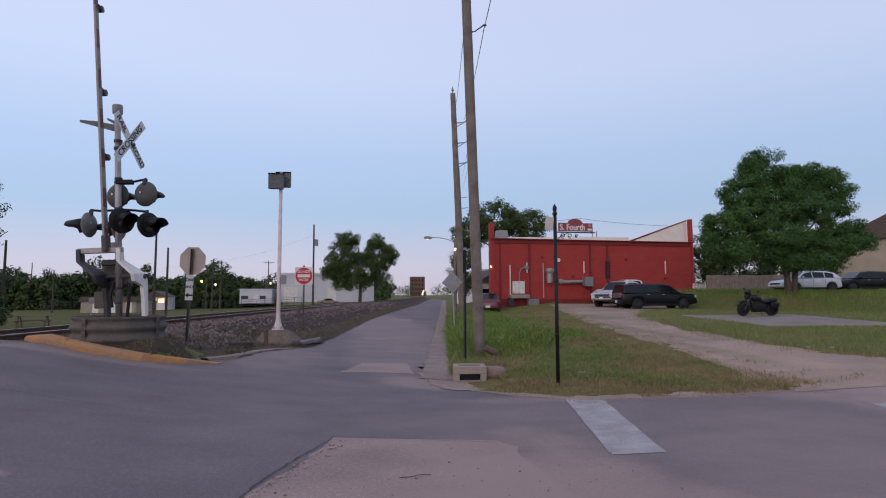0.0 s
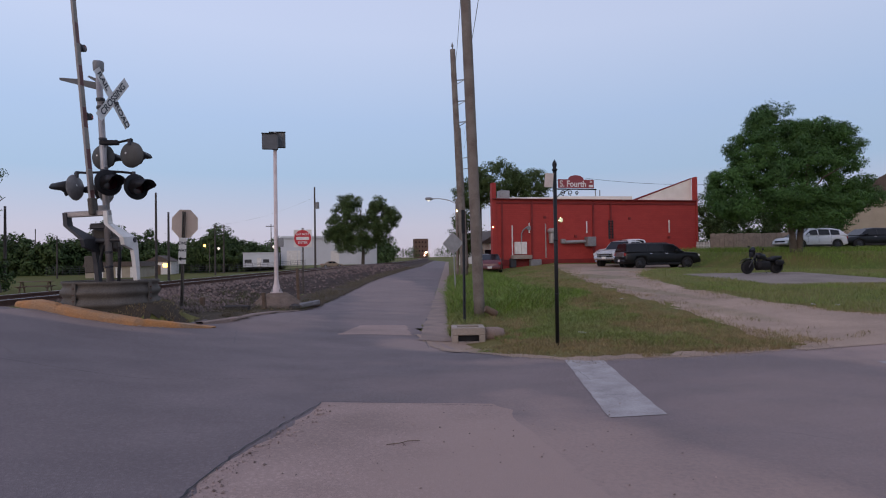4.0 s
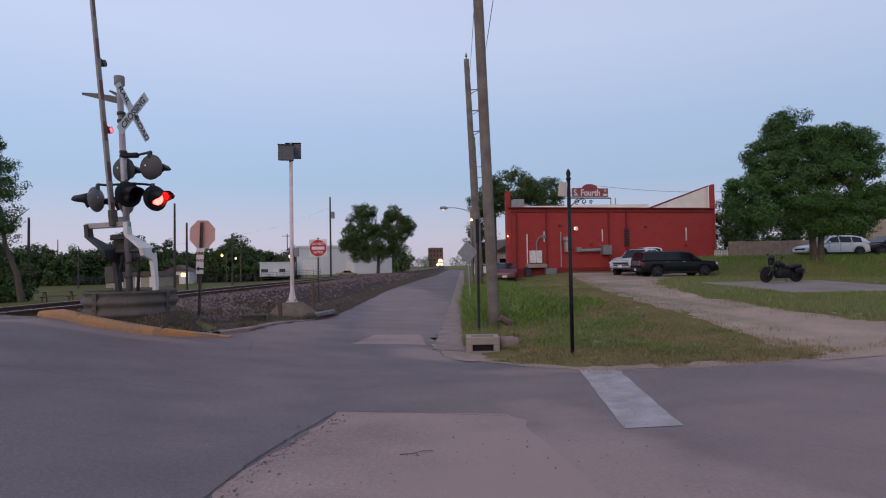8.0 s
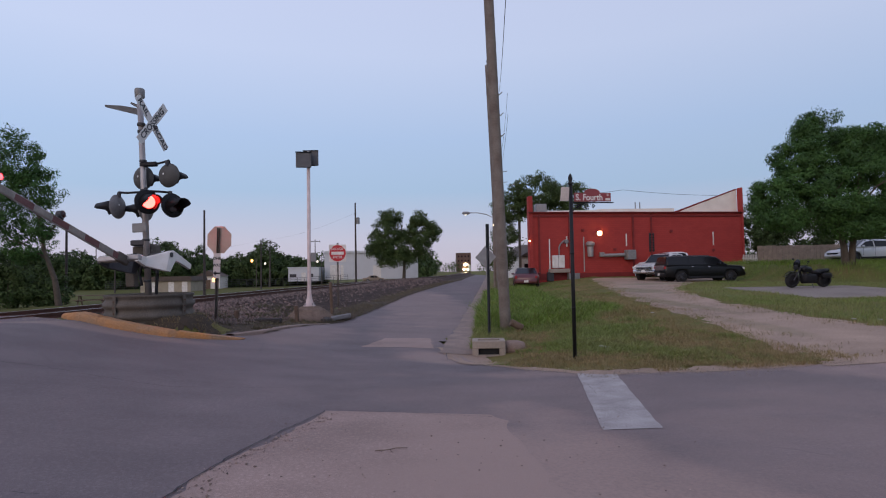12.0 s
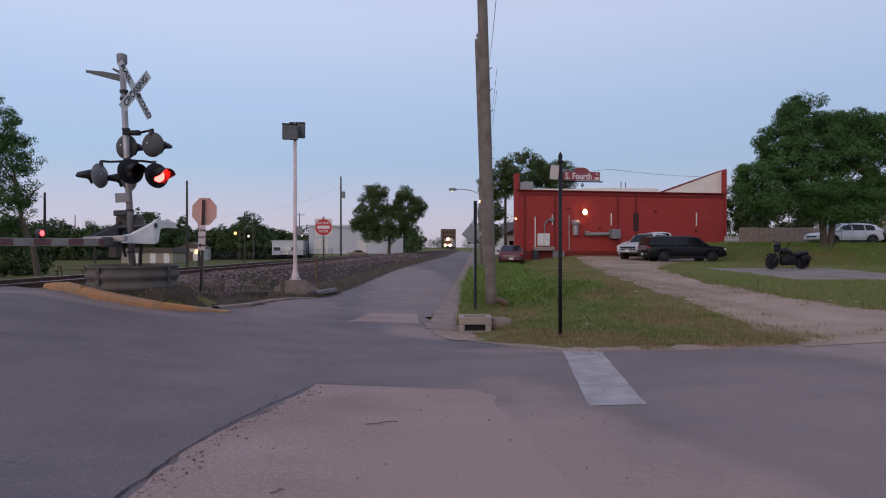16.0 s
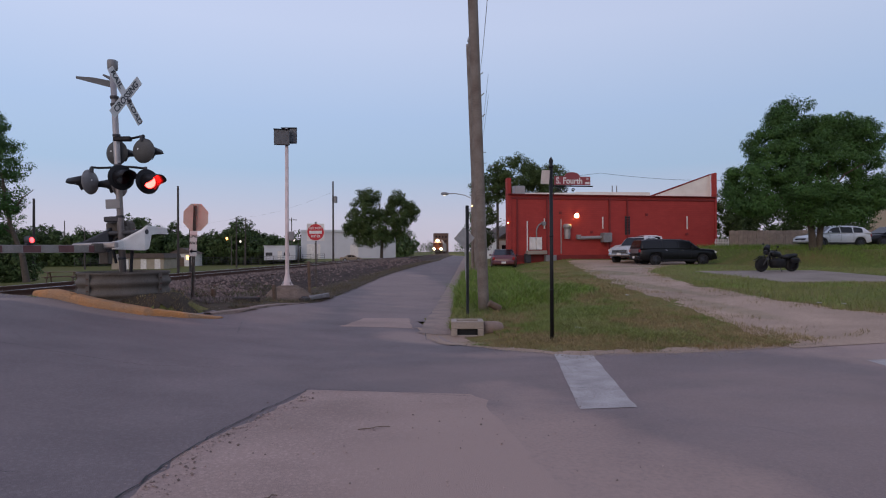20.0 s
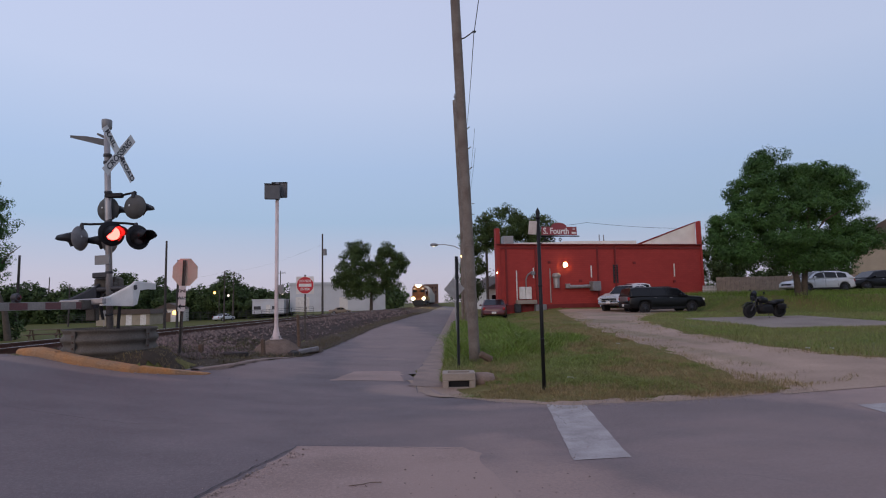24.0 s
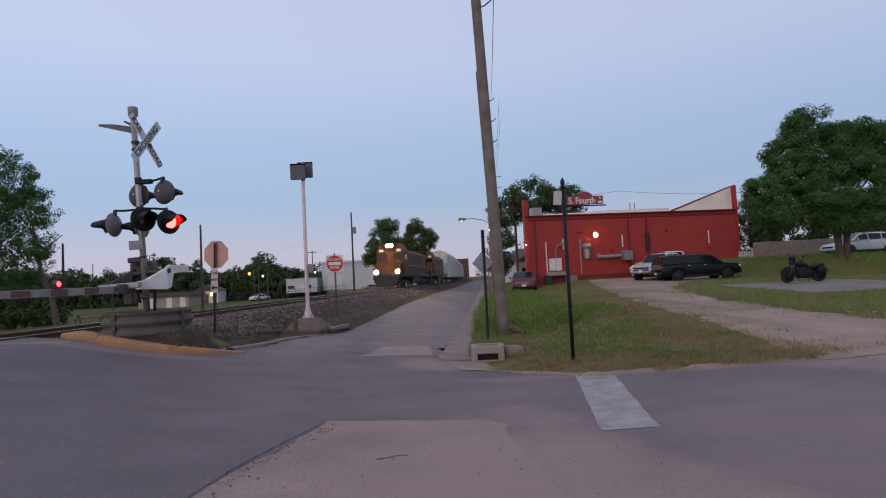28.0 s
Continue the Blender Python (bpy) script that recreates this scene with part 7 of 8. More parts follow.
def blades(name, spots, material, seed, label):
    """Grass: bent triangular blades at (x, y, z, height)."""
    r_ = np.random.RandomState(seed)
    S = np.array(spots)
    n = len(S)
    a = r_.uniform(0, 2 * np.pi, n)
    w_ = 0.0035 + 0.013 * S[:, 3]
    lean = S[:, 3] * r_.uniform(0.1, 1.1, n)
    b = r_.uniform(0, 2 * np.pi, n)
    V = np.zeros((n, 5, 3))
    ca, sa = np.cos(a) * w_, np.sin(a) * w_
    cb, sb = np.cos(b) * lean, np.sin(b) * lean
    for i, (sd, up, ln) in enumerate(((-1, 0, 0), (1, 0, 0), (0.8, 0.55, 0.3), (-0.8, 0.55, 0.3), (0, 1, 1))):
        V[:, i, 0] = S[:, 0] + sd * ca + ln * cb
        V[:, i, 1] = S[:, 1] + sd * sa + ln * sb
        V[:, i, 2] = S[:, 2] - 0.02 + up * S[:, 3] * (1 - 0.15 * ln)
    me = bpy.data.meshes.new(name)
    me.vertices.add(5 * n)
    me.vertices.foreach_set("co", V.ravel())
    base = np.arange(n)[:, None] * 5
    loops = np.concatenate([base + np.array([[0, 1, 2, 3]]), base + np.array([[3, 2, 4]])], 1).ravel()
    me.loops.add(len(loops))
    me.loops.foreach_set("vertex_index", loops)
    me.polygons.add(2 * n)
    me.polygons.foreach_set("loop_start", (np.arange(n)[:, None] * 7 + np.array([[0, 4]])).ravel())
    me.polygons.foreach_set("loop_total", np.tile([4, 3], n))
    me.update()
    me.validate()
    me.materials.append(M[material])
    return tagged(new(name, me), label, "grass", kind="stuff")


gr = random.Random(8)
fresh, dry, weeds = [], [], []
while len(fresh) + len(dry) + len(weeds) < 170000:
    y = 9.35 + 33 * gr.random() ** 2.0
    x = gr.uniform(1.3, drive_left(y) + 0.4)
    u = lane(x, y)
    if (abs(x - 1.85) < 0.55 and 11.2 < y < 12.95) or u < 1.35 or y < far_edge(x) - 0.15 + 0.25 * noise.noise(Vector((x * 1.5, 7, 0))):
        continue
    d = noise.noise(Vector((x * 0.55, y * 0.45, 5))) + 0.5 * noise.noise(Vector((x * 1.9, y * 1.7, 8)))
    edge = min(y - far_edge(x), drive_left(y) + 0.35 + 0.5 * noise.noise(Vector((x * 0.7, y * 0.8, 21))) - x)
    if edge < 0:
        continue
    if edge < 1.6 and gr.random() > 0.35 + 0.4 * edge + 0.4 * d:
        continue
    h = (0.06 + 0.15 * max(0, d) + 0.06 * gr.random() ** 2) * min(1, 0.4 + 0.4 * edge)
    lush = ss(2.6, 1.0, abs(u - 2.9)) * ss(15, 18, y) + 0.5 * ss(4, 1.0, math.hypot(x - 5.5, y - 20.5))
    h += (0.5 + 0.35 * noise.noise(Vector((x * 1.1, y * 0.8, 41)))) * min(1, lush) * gr.random()
    if 1.3 < u < 1.9 and y > 13:
        h += 0.10 * gr.random()
    wilt = d + 0.35 * noise.noise(Vector((x * 4.3, y * 3.1, 31))) + 0.25 * gr.uniform(-1, 1) - 0.42 * ss(3.0, 0.5, edge) + 0.24 - 0.22 * ss(4.0, 8.5, x)
    (weeds if lush > 0.35 and gr.random() < 0.7 else dry if wilt < 0.0 and lush < 0.3 else fresh).append((x, y, G(x, y), h))
M["vergeweed"] = mat("dark_verge_weeds", (0.085, 0.095, 0.034), 0.8, vary=0.3, scale=0.8, fine=4, bump=0, island=0.35, second=(0.045, 0.045, 0.02))
M["drybrown"] = mat("brown_dead_weeds", (0.135, 0.105, 0.062), 0.8, vary=0.3, scale=0.8, fine=4, bump=0, island=0.35, second=(0.09, 0.078, 0.04))
M["drygrass"] = mat("dry_grass", (0.29, 0.21, 0.105), 0.8, vary=0.3, scale=0.8, fine=4, bump=0, island=0.3, second=(0.185, 0.155, 0.06))
M["weed"] = mat("lush_weeds", (0.165, 0.260, 0.045), 0.7, vary=0.3, scale=0.9, fine=4, bump=0, island=0.4, second=(0.105, 0.16, 0.03), spec=0.2)
blades("tall_weeds", weeds, "weed", 5, "tall lush green weeds round the poles")
blades("grass_tufts", fresh, "grass", 1, "uneven green grass and weeds by the street")
blades("dry_grass_tufts", dry, "drygrass", 2, "dry yellowed grass along the edges")
spots, lushes = [], []
while len(spots) + len(lushes) < 100000:
    if len(spots) < 32000:
        x, y = gr.uniform(10.0, 27.0), gr.uniform(10.7, 20.0)
    else:
        x, y = gr.uniform(10.5, 48), 17 + 26 * gr.random()
    if x < drive_right(y) - 0.1 + 0.4 * noise.noise(Vector((x, y * 0.9, 2))) or (abs(x - 17.1 - 0.09 * (y - 21.9)) < 2.85 and abs(y - 21.9 + 0.09 * (x - 17.1)) < 3.4) or y < far_edge(x) + 0.4:
        continue
    if 14.5 < x < 21.4 and 33.0 < y < 43:
        continue
    d = noise.noise(Vector((x * 0.4, y * 0.4, 15)))
    if gr.random() > 1.15 - 0.018 * (x - 12) + 0.4 * d:
        continue
    z = T(x, y)
    up = ss(0.0, 2.0, bank_d(x, y)) * ss(21, 24, x)
    (lushes if up * gr.random() > 0.2 else spots).append((x, y, z, 0.08 + 0.08 * gr.random() + 0.10 * max(0, d) + 0.30 * up * gr.random()))
blades("bank_weeds", lushes, "weed", 14, "tall lush grass and weeds up the bank")
blades("bank_grass", spots, "grass", 3, "rough green grass on the bank and yard edge")
spots = []
while len(spots) < 8500:
    y = 12.2 + 10 * gr.random() ** 1.5
    x = gr.uniform(-7.2, -2.2)
    v = track_v(x, y)
    if y < far_edge(x) + 0.1 or x > street_left(y) - 0.05 or v < 2.6 or math.hypot(x - GATE[0], y - GATE[1]) < 0.95:
        continue
    if noise.noise(Vector((x * 1.3, y * 1.3, 3))) < -0.05:
        continue
    z = max(T(x, y), bed(v, y) if y > 14.6 and v < 4.85 else -9)
    spots.append((x, y, z, 0.06 + 0.16 * gr.random() ** 2))
near = [(p[0], p[1], p[2], p[3] * 0.6) for p in spots if p[1] < 18.5 and p[0] > street_left(p[1]) - 1.1]
spots = [p for p in spots if not (p[1] < 18.5 and p[0] > street_left(p[1]) - 1.1)]
blades("kerb_grass", near, "drygrass", 15, "short dry grass behind the low kerb")
blades("verge_weeds", spots[:4200], "vergeweed", 4, "sparse weeds along the stony verge")
blades("dry_verge_weeds", spots[4200:], "drybrown", 6, "short dry weeds along the stony verge")
spots = []
while len(spots) < 10000:
    y = 14.5 + 60 * gr.random() ** 1.6
    x = street_left(y) - 0.55 + gr.gauss(0, 0.45)
    if x > street_left(y) or noise.noise(Vector((x * 0.8, y * 0.5, 9))) < -0.15:
        continue
    spots.append((x, y, G(x, y) + 0.02, 0.05 + 0.16 * gr.random() ** 2))
blades("margin_weeds", spots, "drybrown", 7, "dry weeds between the street and the railway")
spots = []
while len(spots) < 16000:
    y = 9.2 + 28 * gr.random() ** 1.5
    side = gr.random() < 0.5
    x = (drive_left(y) + gr.gauss(0.15, 0.42)) if side else (drive_right(y) + gr.gauss(-0.15, 0.42))
    if y < far_edge(x) + 0.05 or noise.noise(Vector((x * 1.6, y * 1.1, 12))) + gr.uniform(-0.3, 0.3) < -0.02:
        continue
    spots.append((x, y, G(x, y) + 0.01, 0.025 + 0.09 * gr.random() ** 2))
while len(spots) < 22000:
    x, y = gr.uniform(4.0, 9.2), 9.0 + abs(gr.gauss(0, 0.8))
    if y < far_edge(x) - 0.05 or noise.noise(Vector((x * 1.3, y * 1.9, 18))) + gr.uniform(-0.3, 0.3) < 0.08 + 0.12 * max(0, x - 6.5):
        continue
    spots.append((x, y, G(x, y) + 0.01, 0.025 + 0.10 * gr.random() ** 2))
blades("drive_weeds", spots, "drygrass", 9, "sparse dry weeds on the margins of the driveway")
# mown lawn beyond the railway
lx, ly = axis([(-160, -60, 8), (-60, 30, 2)]), axis([(17, 60, 2), (60, 140, 4)])
lv, lf = [], []
for y in ly:
    for k in range(45):
        v = -4.2 - 150 * (k / 44) ** 1.6
        lv.append((track_x(y) + v, y, field(v, y) + 0.02))
w = 45
lf = [(j * w + i + 1, j * w + i, (j + 1) * w + i, (j + 1) * w + i + 1) for j in range(len(ly) - 1) for i in range(w - 1)]
tagged(raw("lawn", lv, lf, "lawn", True), "pale mown lawn beyond the railway", "lawn", kind="structure")

# grit and pebbles on the bare patch
sv, sf = [], []
for _ in range(1700):
    y = gr.uniform(1.6, 6.7)
    x = gr.uniform(-1.6, 2.9)
    edge_ = gr.random() < 0.45
    if edge_:
        x = -0.80 - 0.62 * ss(6.9, 4.4, y) - 0.25 * ss(4.4, 1.5, y) + abs(gr.gauss(0, 0.10))
    elif x > 1.2 and gr.random() < 0.5:
        continue
    r = 0.0022 + 0.010 * gr.random() ** 4 + (0.006 * gr.random() ** 2 if edge_ else 0)
    c = Vector((x, y, G(x, y) + 0.006 + r * 0.3))
    k = len(sv)
    for q in ((1, 0, 0), (-1, 0, 0), (0, 1, 0), (0, -1, 0), (0, 0, 0.8), (0, 0, -0.5)):
        sv.append(c + Vector([a * r * gr.uniform(0.7, 1.2) for a in q]))
    for f in ((0, 2, 4), (2, 1, 4), (1, 3, 4), (3, 0, 4), (2, 0, 5), (1, 2, 5), (3, 1, 5), (0, 3, 5)):
        sf.append([k + i for i in f])
M["grit"] = mat("mixed_grit", (0.30, 0.22, 0.185), 0.9, vary=0.3, scale=4, fine=60, bump=0.2, island=0.55)
tagged(raw("grit", sv, sf, "grit"), "scattered grit on the worn paving", "grit", kind="stuff")
sv, sf = [], []
for _ in range(1500):
    if gr.random() < 0.35:
        x = gr.uniform(-9.0, -3.6)
        y = far_edge(x) - 0.1 - abs(gr.gauss(0, 0.35))
    else:
        x = gr.uniform(1.2, 7.5)
        y = far_edge(x) - 0.12 + gr.gauss(0, 0.20)
    r = gr.uniform(0.004, 0.015)
    c = Vector((x, y, G(x, y) + 0.012 + r * 0.3))
    k = len(sv)
    for q in ((1, 0, 0), (-1, 0, 0), (0, 1, 0), (0, -1, 0), (0, 0, 0.8), (0, 0, -0.5)):
        sv.append(c + Vector([a * r * gr.uniform(0.7, 1.2) for a in q]))
    for f in ((0, 2, 4), (2, 1, 4), (1, 3, 4), (3, 0, 4), (2, 0, 5), (1, 2, 5), (3, 1, 5), (0, 3, 5)):
        sf.append([k + i for i in f])
tagged(raw("loose_gravel", sv, sf, "concrete"), "loose gravel along the edges of the street", "gravel", kind="stuff")
# cracks and the broken asphalt edge
def crack(name, pts_, w0, label):
    verts, faces = [], []
    full = []
    for (xa, ya), (xb, yb) in zip(pts_, pts_[1:]):
        for k in range(10):
            full.append((xa + (xb - xa) * k / 10, ya + (yb - ya) * k / 10))
    for i, (x, y) in enumerate(full):
        n1 = noise.noise(Vector((x * 9, y * 9, 1)))
        x += 0.03 * n1
        y += 0.03 * noise.noise(Vector((x * 9, y * 9, 4)))
        wd = 0.7 * w0 * (0.6 + 0.6 * abs(noise.noise(Vector((x * 5, y * 5, 7)))))
        verts += [(x - wd, y - wd * 0.4, G(x, y) + 0.011), (x + wd, y + wd * 0.4, G(x, y) + 0.011)]
    faces = [(2 * i, 2 * i + 1, 2 * i + 3, 2 * i + 2) for i in range(len(full) - 1)]
    return tagged(raw(name, verts, faces, "black"), label, "crack", "pavement cracks")


crack("pavement_crack", [(-0.78, 6.84), (-1.05, 6.1), (-1.32, 5.2), (-1.45, 4.4), (-1.55, 3.2), (-1.66, 1.8)], 0.016, "dark broken edge of the asphalt layer")
crack("pavement_crack", [(-0.90, 12.98), (-0.66, 13.9), (-0.46, 14.75)], 0.014, "dark broken edge of the pale patch")
crack("pavement_crack", [(-0.78, 6.86), (0.0, 6.74), (1.12, 6.50)], 0.008, "dark broken edge of the asphalt layer")

for pts_, w0 in (([(-6.5, 7.9), (-4.6, 8.1), (-2.9, 7.7), (-1.2, 8.2)], 0.006), ([(-4.9, 5.0), (-4.2, 5.6), (-3.6, 6.4), (-3.3, 7.6)], 0.005), ([(-2.6, 11.0), (-2.9, 12.6), (-2.2, 14.2), (-2.0, 16.5)], 0.008),
                 ([(0.3, 10.6), (0.9, 11.5), (0.95, 13.0), (1.2, 15.0), (1.6, 18.0)], 0.012), ([(-1.4, 9.6), (0.2, 9.9), (1.4, 9.5), (2.6, 8.7)], 0.005),
                 ([(-3.1, 4.1), (-2.6, 4.3), (-2.2, 4.25)], 0.006), ([(1.0, 12.9), (1.1, 14.4), (1.45, 16.8)], 0.012)):
    crack("pavement_crack", pts_, w0, "thin irregular crack in the asphalt")

# cracks across the crossing bar, a twig on the patch
for pts_, w0 in (([(2.45, 8.35), (2.75, 8.30), (3.05, 8.42)], 0.006), ([(2.20, 6.85), (2.55, 6.78), (2.88, 6.82)], 0.007), ([(2.55, 8.9), (2.62, 8.2), (2.52, 7.5)], 0.004)):
    crack("pavement_crack", pts_, w0, "thin crack across the painted bar")
for x, y, a, ln in ((-0.02, 5.36, 10, 0.28), (-0.62, 3.95, 25, 0.09)):
    tw = thing("twig", pose(x, y, G(x, y) + 0.012, 0, 0, a), "thin dry twig lying on the worn paving", "twig")
    bm = B()
    pipe(bm, [(-ln / 2, 0, 0), (-ln * 0.1, -0.02, 0.006), (ln * 0.15, 0.015, 0.004), (ln / 2, 0.0, 0.0)], 0.0035, 6)
    part("stem", bm, "oldwood", tw)
    if ln > 0.2:
        bm = B()
        pipe(bm, [(-ln * 0.05, -0.015, 0.004), (-ln * 0.01, -0.08, 0.0)], 0.0025, 5)
        part("side_shoot", bm, "oldwood", tw)

# ---------------------------------------------------------------- the train
TRAIN = []


def bogie(parent, x, n_ax, y_gap=1.75):
    bm = B()
    L_ = y_gap * (n_ax - 1) + 1.2
    for s in (-1, 1):
        box(bm, (s * 1.08, x, 0.62), (0.16, L_, 0.30), None, 0.04)
    box(bm, (0, x, 0.65), (2.0, 0.5, 0.3))
    b_ = part("bogie", bm, "trainblack", parent)
    for k in range(n_ax):
        bm = B()
        yy = x - y_gap * (n_ax - 1) / 2 + y_gap * k
        tube(bm, (-0.9, yy, 0.5), (0.9, yy, 0.5), 0.09, 0.09, 8)
        for s in (-1, 1):
            tube(bm, (s * 0.70, yy, 0.5), (s * 0.84, yy, 0.5), 0.5, 0.48, 20)
        part("wheelset", bm, "rust", b_)


loco = thing("locomotive", Matrix(), "orange and black diesel locomotive with three lit headlights", "locomotive")
# local frame: front at y = 0, body towards +y, z from the rail
bm = B()
box(bm, (0, 11.0, 1.35), (2.9, 21.6, 0.34), None, 0.04)
part("frame", bm, "trainblack", loco)
bm = B()
prism(bm, [(-1.0, 0.2), (1.0, 0.2), (1.45, 1.2), (-1.45, 1.2)], 0.5, pose(0, 0.05, 0))
part("snowplough", bm, "trainblack", loco)
bm = B()
prism(bm, [(-1.35, 1.5), (1.35, 1.5), (1.30, 2.75), (0.9, 3.05), (-0.9, 3.05), (-1.30, 2.75)], 1.6, pose(0, 1.75, 0))
part("nose", bm, "trainorange", loco, "orange short nose")
bm = B()
prism(bm, [(-1.52, 1.5), (1.52, 1.5), (1.52, 4.1), (1.1, 4.92), (-1.1, 4.92), (-1.52, 4.1)], 2.6, pose(0, 3.75, 0))
cab = part("cab", bm, "trainorange", loco, "orange crew cab")
bm = B()
box(bm, (0, 2.42, 4.66), (1.1, 0.10, 0.46), None, 0.02)
part("headlight_panel", bm, "trainblack", cab)
for s in (-1, 1):
    bm = B()
    box(bm, (s * 0.85, 2.44, 3.55), (0.95, 0.05, 0.55), None, 0.02)
    part("windscreen", bm, "glass", cab)
    bm = B()
    box(bm, (s * 1.525, 3.6, 3.4), (0.04, 1.4, 0.6), None, 0.02)
    part("side_window", bm, "glass", cab)
    bm = B()
    box(bm, (s * 0.98, 2.42, 4.15), (0.5, 0.1, 0.28), None, 0.02)
    part("number_box", bm, "lampglass", cab)
    bm = B()
    lathe(bm, [(0.21, 0.0), (0.23, 0.0), (0.23, 0.26), (0.0, 0.30)], 18, pose(s * 1.16, 0.52, 1.78, -90), False)
    dl_ = part("ditch_light", bm, "trainblack", loco)
    bm = B()
    lathe(bm, [(0.0, 0.10), (0.10, 0.085), (0.17, 0.05), (0.21, 0.0)], 18, pose(s * 1.16, 0.53, 1.78, 90), False)
    part("lamp_glass", bm, "head_on", dl_, "brilliant lit lamp")
    bm = B()
    box(bm, (s * 1.16, 0.85, 1.62), (0.34, 0.25, 0.22), None, 0.02)
    part("lamp_bracket", bm, "trainblack", loco)
    bm = B()
    pipe(bm, [(s * 1.45, 0.1, 1.5), (s * 1.45, 0.1, 2.5), (s * 1.45, 1.0, 2.5)], 0.025, 6)
    pipe(bm, [(s * 1.45, 5.2, 2.5), (s * 1.45, 21.4, 2.5)], 0.025, 6)
    for k in range(9):
        pipe(bm, [(s * 1.45, 5.4 + 2.0 * k, 1.5), (s * 1.45, 5.4 + 2.0 * k, 2.5)], 0.02, 6)
    part("handrail", bm, "trainyellow", loco)
    for k in range(4):
        bm = B()
        box(bm, (s * 1.25, 0.35 + 0.1 * k, 0.45 + 0.28 * k), (0.4, 0.25, 0.04))
        part("step", bm, "trainyellow", loco)
for s in (-0.20, 0.20):
    bm = B()
    lathe(bm, [(0.175, 0.0), (0.19, 0.0), (0.19, 0.26), (0.0, 0.28)], 18, pose(s, 2.20, 4.68, -90), False)
    hl_ = part("headlight", bm, "trainblack", loco)
    bm = B()
    lathe(bm, [(0.0, 0.09), (0.09, 0.075), (0.14, 0.045), (0.175, 0.0)], 18, pose(s, 2.21, 4.68, 90), False)
    part("lamp_glass", bm, "head_on", hl_, "brilliant lit lamp")
bm = B()
prism(bm, [(-0.95, 1.5), (0.95, 1.5), (0.95, 4.1), (0.6, 4.4), (-0.6, 4.4), (-0.95, 4.1)], 15.4, pose(0, 12.8, 0))
hood = part("hood", bm, "trainorange", loco, "long orange engine hood")
bm = B()
for s in (-1, 1):
    box(bm, (s * 0.965, 12.8, 2.2), (0.02, 15.2, 1.0))
part("hood_stripe", bm, "trainblack", hood)
for k in range(7):
    for s in (-1, 1):
        bm = B()
        box(bm, (s * 0.975, 6.4 + 2.1 * k, 3.5), (0.03, 1.6, 0.8), None, 0.01)
        part("hood_door", bm, "trainorange", hood)
for y_ in (9.0, 12.0, 16.5, 18.5):
    bm = B()
    lathe(bm, [(0.6, 4.35), (0.62, 4.55), (0.5, 4.6)], 16, pose(0, y_, 0))
    part("roof_fan", bm, "trainblack", hood)
bm = B()
prism(bm, [(-1.3, 0.45), (1.3, 0.45), (1.4, 1.2), (-1.4, 1.2)], 5.5, pose(0, 11.0, 0))
part("fuel_tank", bm, "trainblack", loco)
bogie(loco, 4.2, 3)
bogie(loco, 17.8, 3)
TRAIN.append((loco, 0.0))
second = copy_thing(loco, Matrix())
tagged(second, "orange and black diesel locomotive coupled second, its lamps unlit")
for o in second.children_recursive:
    if o.name.startswith("lamp_glass"):
        o.data = o.data.copy()
        o.data.materials[0] = M["glass"]
        tagged(o, "unlit lamp glass")
TRAIN.append((second, 22.5))

rack = thing("autorack_car", Matrix(), "tall pale enclosed railway car with a rounded roof", "railway car", "train cars")
bm = B()
out = [(-1.5, 1.0), (1.5, 1.0), (1.5, 5.15)] + [(1.5 * math.cos(math.radians(a)), 5.15 + 0.85 * math.sin(math.radians(a))) for a in range(15, 180, 15)] + [(-1.5, 5.15)]
prism(bm, out, 26.4, pose(0, 13.2, 0))
shell = part("body", bm, "hopper", rack)
for k in range(14):
    for s in (-1, 1):
        bm = B()
        box(bm, (s * 1.52, 1.0 + 1.88 * k, 3.0), (0.06, 0.14, 4.1))
        part("rib", bm, "hopper", shell)
bm = B()
box(bm, (0, 13.2, 0.88), (2.7, 26.0, 0.24))
part("sill", bm, "trainblack", rack)
bogie(rack, 3.0, 2)
bogie(rack, 23.4, 2)
TRAIN.append((rack, 45.2))
for k in range(1, 5):
    TRAIN.append((copy_thing(rack, Matrix()), 45.2 + 27.4 * k))

# lit reflector of the wall lamp, and the flasher lenses, which turn over to their lit face


def two_faced(name, r, front, back, parent, m, label):
    """A round lens with one dark face (-y) and one lit face (+y)."""
    me = bpy.data.meshes.new(name)
    bm = B()
    n = 20
    for s, idx in ((-1, 0), (1, 1)):
        c = bm.verts.new((0, s * 0.03, 0))
        ring_ = [bm.verts.new((r * math.cos(2 * math.pi * i / n), s * 0.008, r * math.sin(2 * math.pi * i / n))) for i in range(n)]
        for i in range(n):
            f = bm.faces.new((c, ring_[i], ring_[(i + 1) % n]) if s < 0 else (c, ring_[(i + 1) % n], ring_[i]))
            f.material_index = idx
            f.smooth = True
    bm.to_mesh(me)
    bm.free()
    me.materials.append(M[front])
    me.materials.append(M[back])
    ob = new(name, me)
    ob.parent = parent
    ob.matrix_basis = m
    return tagged(ob, label)


LENSES = [two_faced("lens", 0.1575, "lens_off", "red_on", head, pose(0, -0.035, 0), "red flasher lens") for head in LAMPS]
ARM_LENSES = [two_faced("lens", 0.058, "lens_off", "arm_on", lamp_, pose(x_, BY - 0.035, BZ + 0.15), "small red boom lens") for lamp_, x_ in ARM_LAMPS]
wall_lens = two_faced("lamp_lens", 0.162, "lampglass", "warm_on", fixture, pose(5.55, -0.292, 4.36), "lamp glass")

# ---------------------------------------------------------------- all that moves
SPEED, FRONT_AT_END = 17.0, 60.5


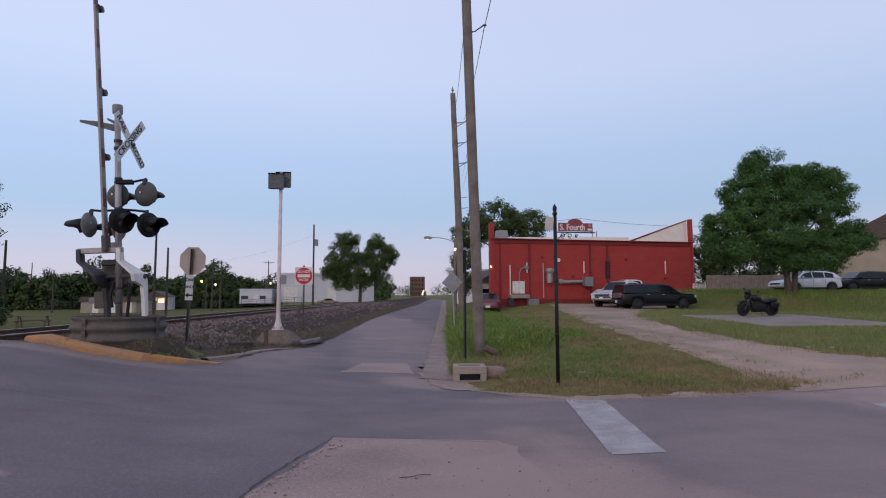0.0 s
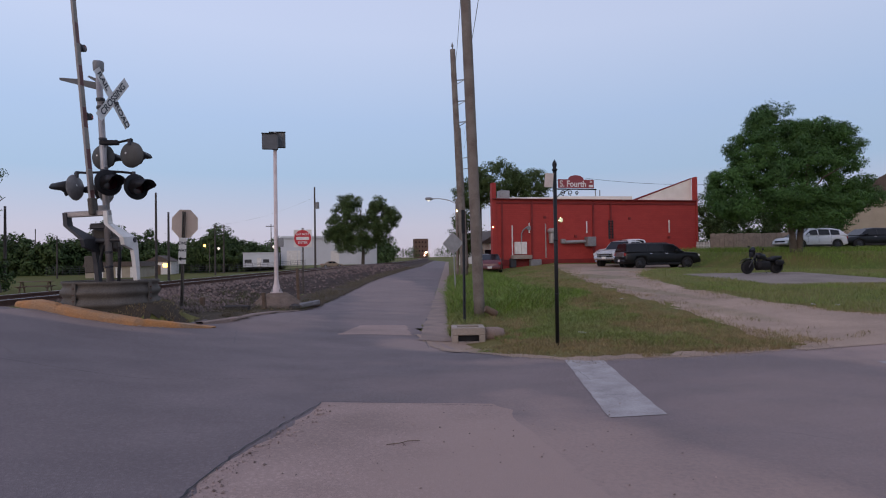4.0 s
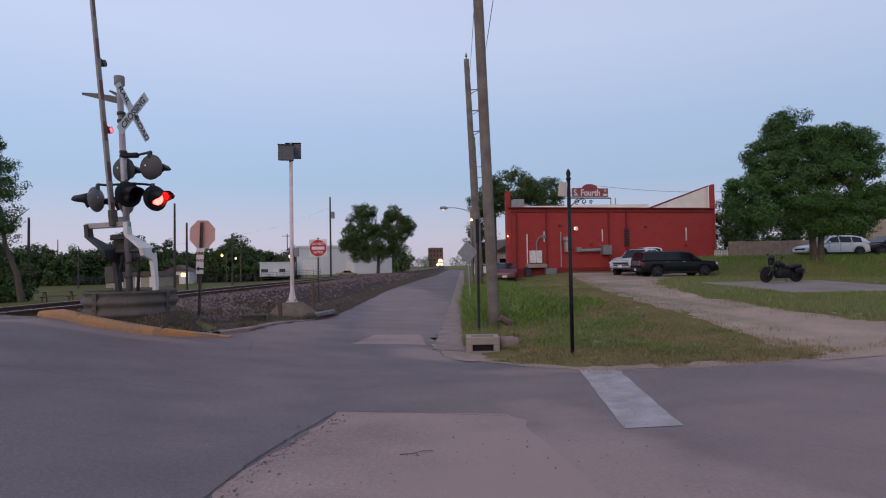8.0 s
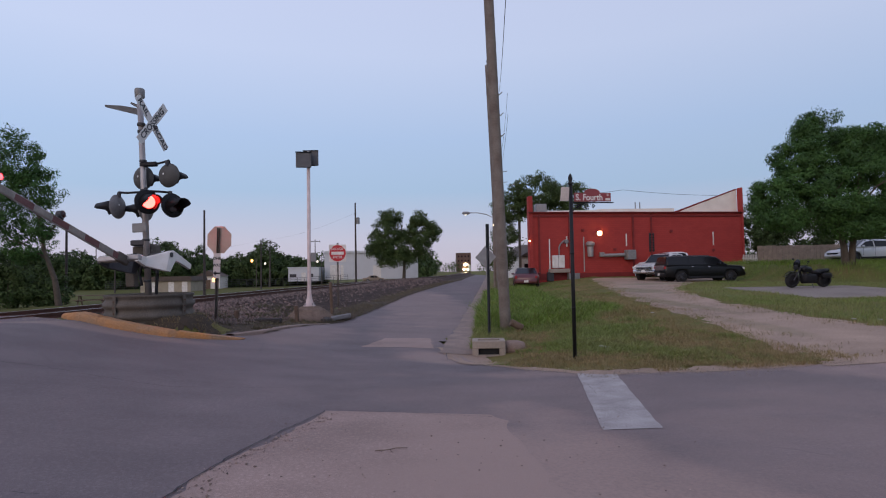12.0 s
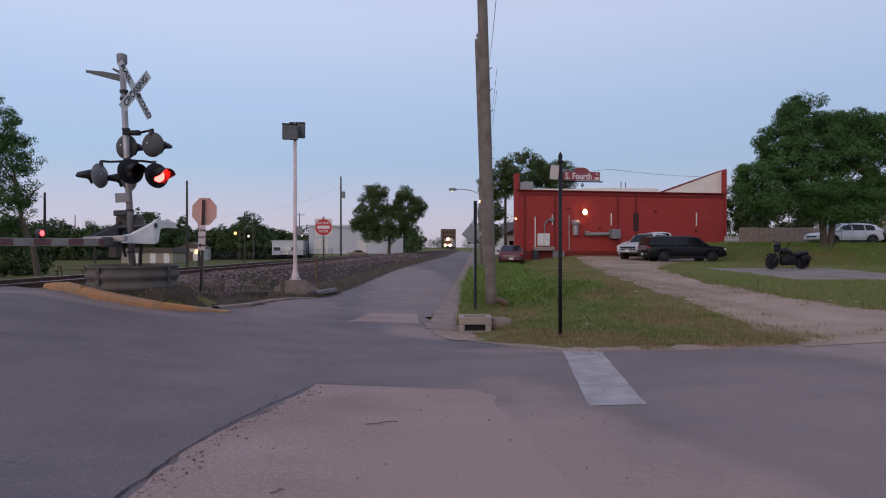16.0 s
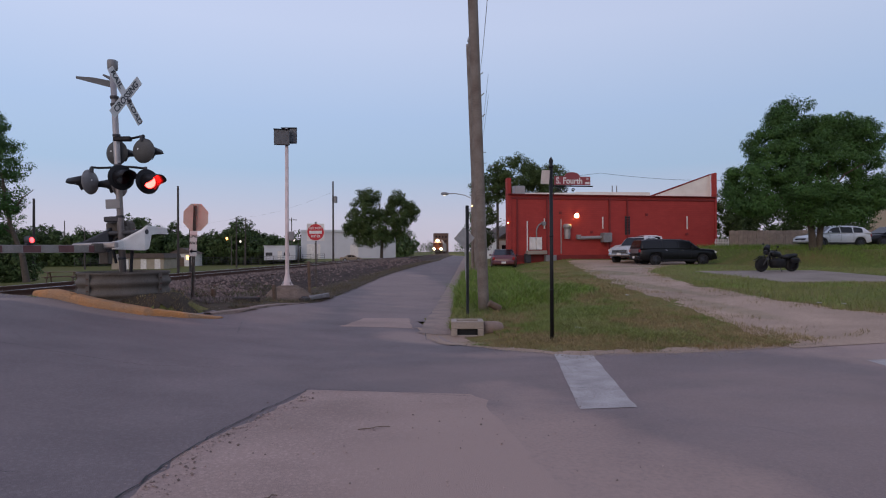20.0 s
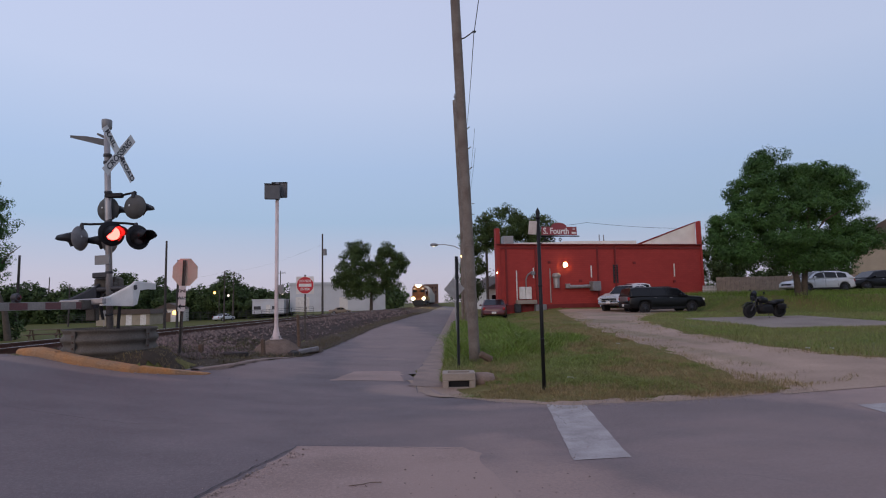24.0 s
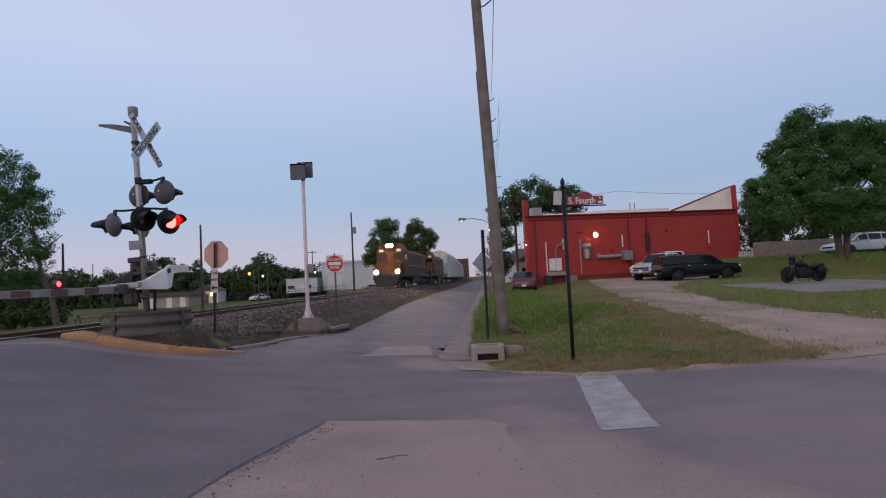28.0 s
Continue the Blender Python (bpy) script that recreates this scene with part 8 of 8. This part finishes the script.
def on_track(y0, back):
    """Pose of a car whose front lies back metres behind the train's front at y0."""
    y = y0 + back * 0.99
    slope = (track_x(y + 19) - track_x(y + 3)) / 16
    return pose(track_x(y + 3) - 3 * slope, y, 0.79, 0, 0, -math.degrees(math.atan(slope)))


def turns(lens, at, flips):
    """Rows that turn a lens over at the given times: (time, lit)."""
    rows = [(0.0, pose(*at))]
    lit = False
    for t_, on in flips:
        if on == lit or t_ > 27.88:
            continue
        a0, a1 = (180 if lit else 0), (180 if on else 0)
        for k in range(4):
            rows.append((t_ + k / 30, pose(*at, 0, 0, a0 + (a1 - a0) * k / 3)))
        lit = on
    rows.append((28.0, pose(*at, 0, 0, 180 if lit else 0)))
    return rows


def motions():
    for car_, back in TRAIN:
        walk(car_, [(float(t), on_track(FRONT_AT_END + SPEED * (28.0 - t), back)) for t in range(0, 29)])
    fz = lambda x, y: field(track_v(x, y), y) - 0.02
    walk(far_car, [(t, pose(x, y, fz(x, y), 0, 0, a)) for t, x, y, a in ((0.0, -150, 104, 5), (10.0, -112, 108, 5), (16.0, -72, 111, 3), (18.5, -54.5, 112, 3), (21.0, -37, 112.5, 4), (22.5, -30.5, 114, 25), (23.6, -29.3, 116, 60), (28.0, -29.3, 116, 60))])
    # boom: degrees above level
    boom = [(0.0, 85.8), (7.6, 85.8), (8.2, 84.4), (8.6, 82.2), (9.0, 78.6), (9.5, 66.0), (10.0, 54.8), (10.5, 45.2), (11.0, 36.0), (11.5, 28.2), (12.0, 20.4), (12.5, 12.6),
            (13.0, 6.0), (13.5, 2.6), (14.2, 0.4), (14.5, 0.0), (28.0, 0.0)]
    walk(arm, [(t, Matrix.Translation(PIVOT) @ pose(0, 0, 0, 0, 0, ARM_YAW) @ pose(0, 0, 0, 0, a, 0)) for t, a in boom])
    right, left = [], []
    t = 5.0
    right.append((t, True))
    for n in range(38):
        # the relay slows a little as it warms
        t = 10.0 + (n - 7) * 0.59 if n <= 17 else 15.9 + (n - 17) * 0.597
        if t < 27.9:
            left.append((t, n % 2 == 0))
            right.append((t, n % 2 == 1))
    for lens, phase in zip(LENSES[:5], (right, right, left, left, left)):
        walk(lens, turns(lens, (0, -0.035, 0), phase))
    for lens, (lamp_, x_) in zip(ARM_LENSES, ARM_LAMPS):
        walk(lens, turns(lens, (x_, BY - 0.035, BZ + 0.15), [(5.2, True)] if x_ < -5 else (left if x_ == -3.85 else right)))
    walk(wall_lens, turns(wall_lens, (5.55, -0.292, 4.36), [(8.6, True)]))


motions()
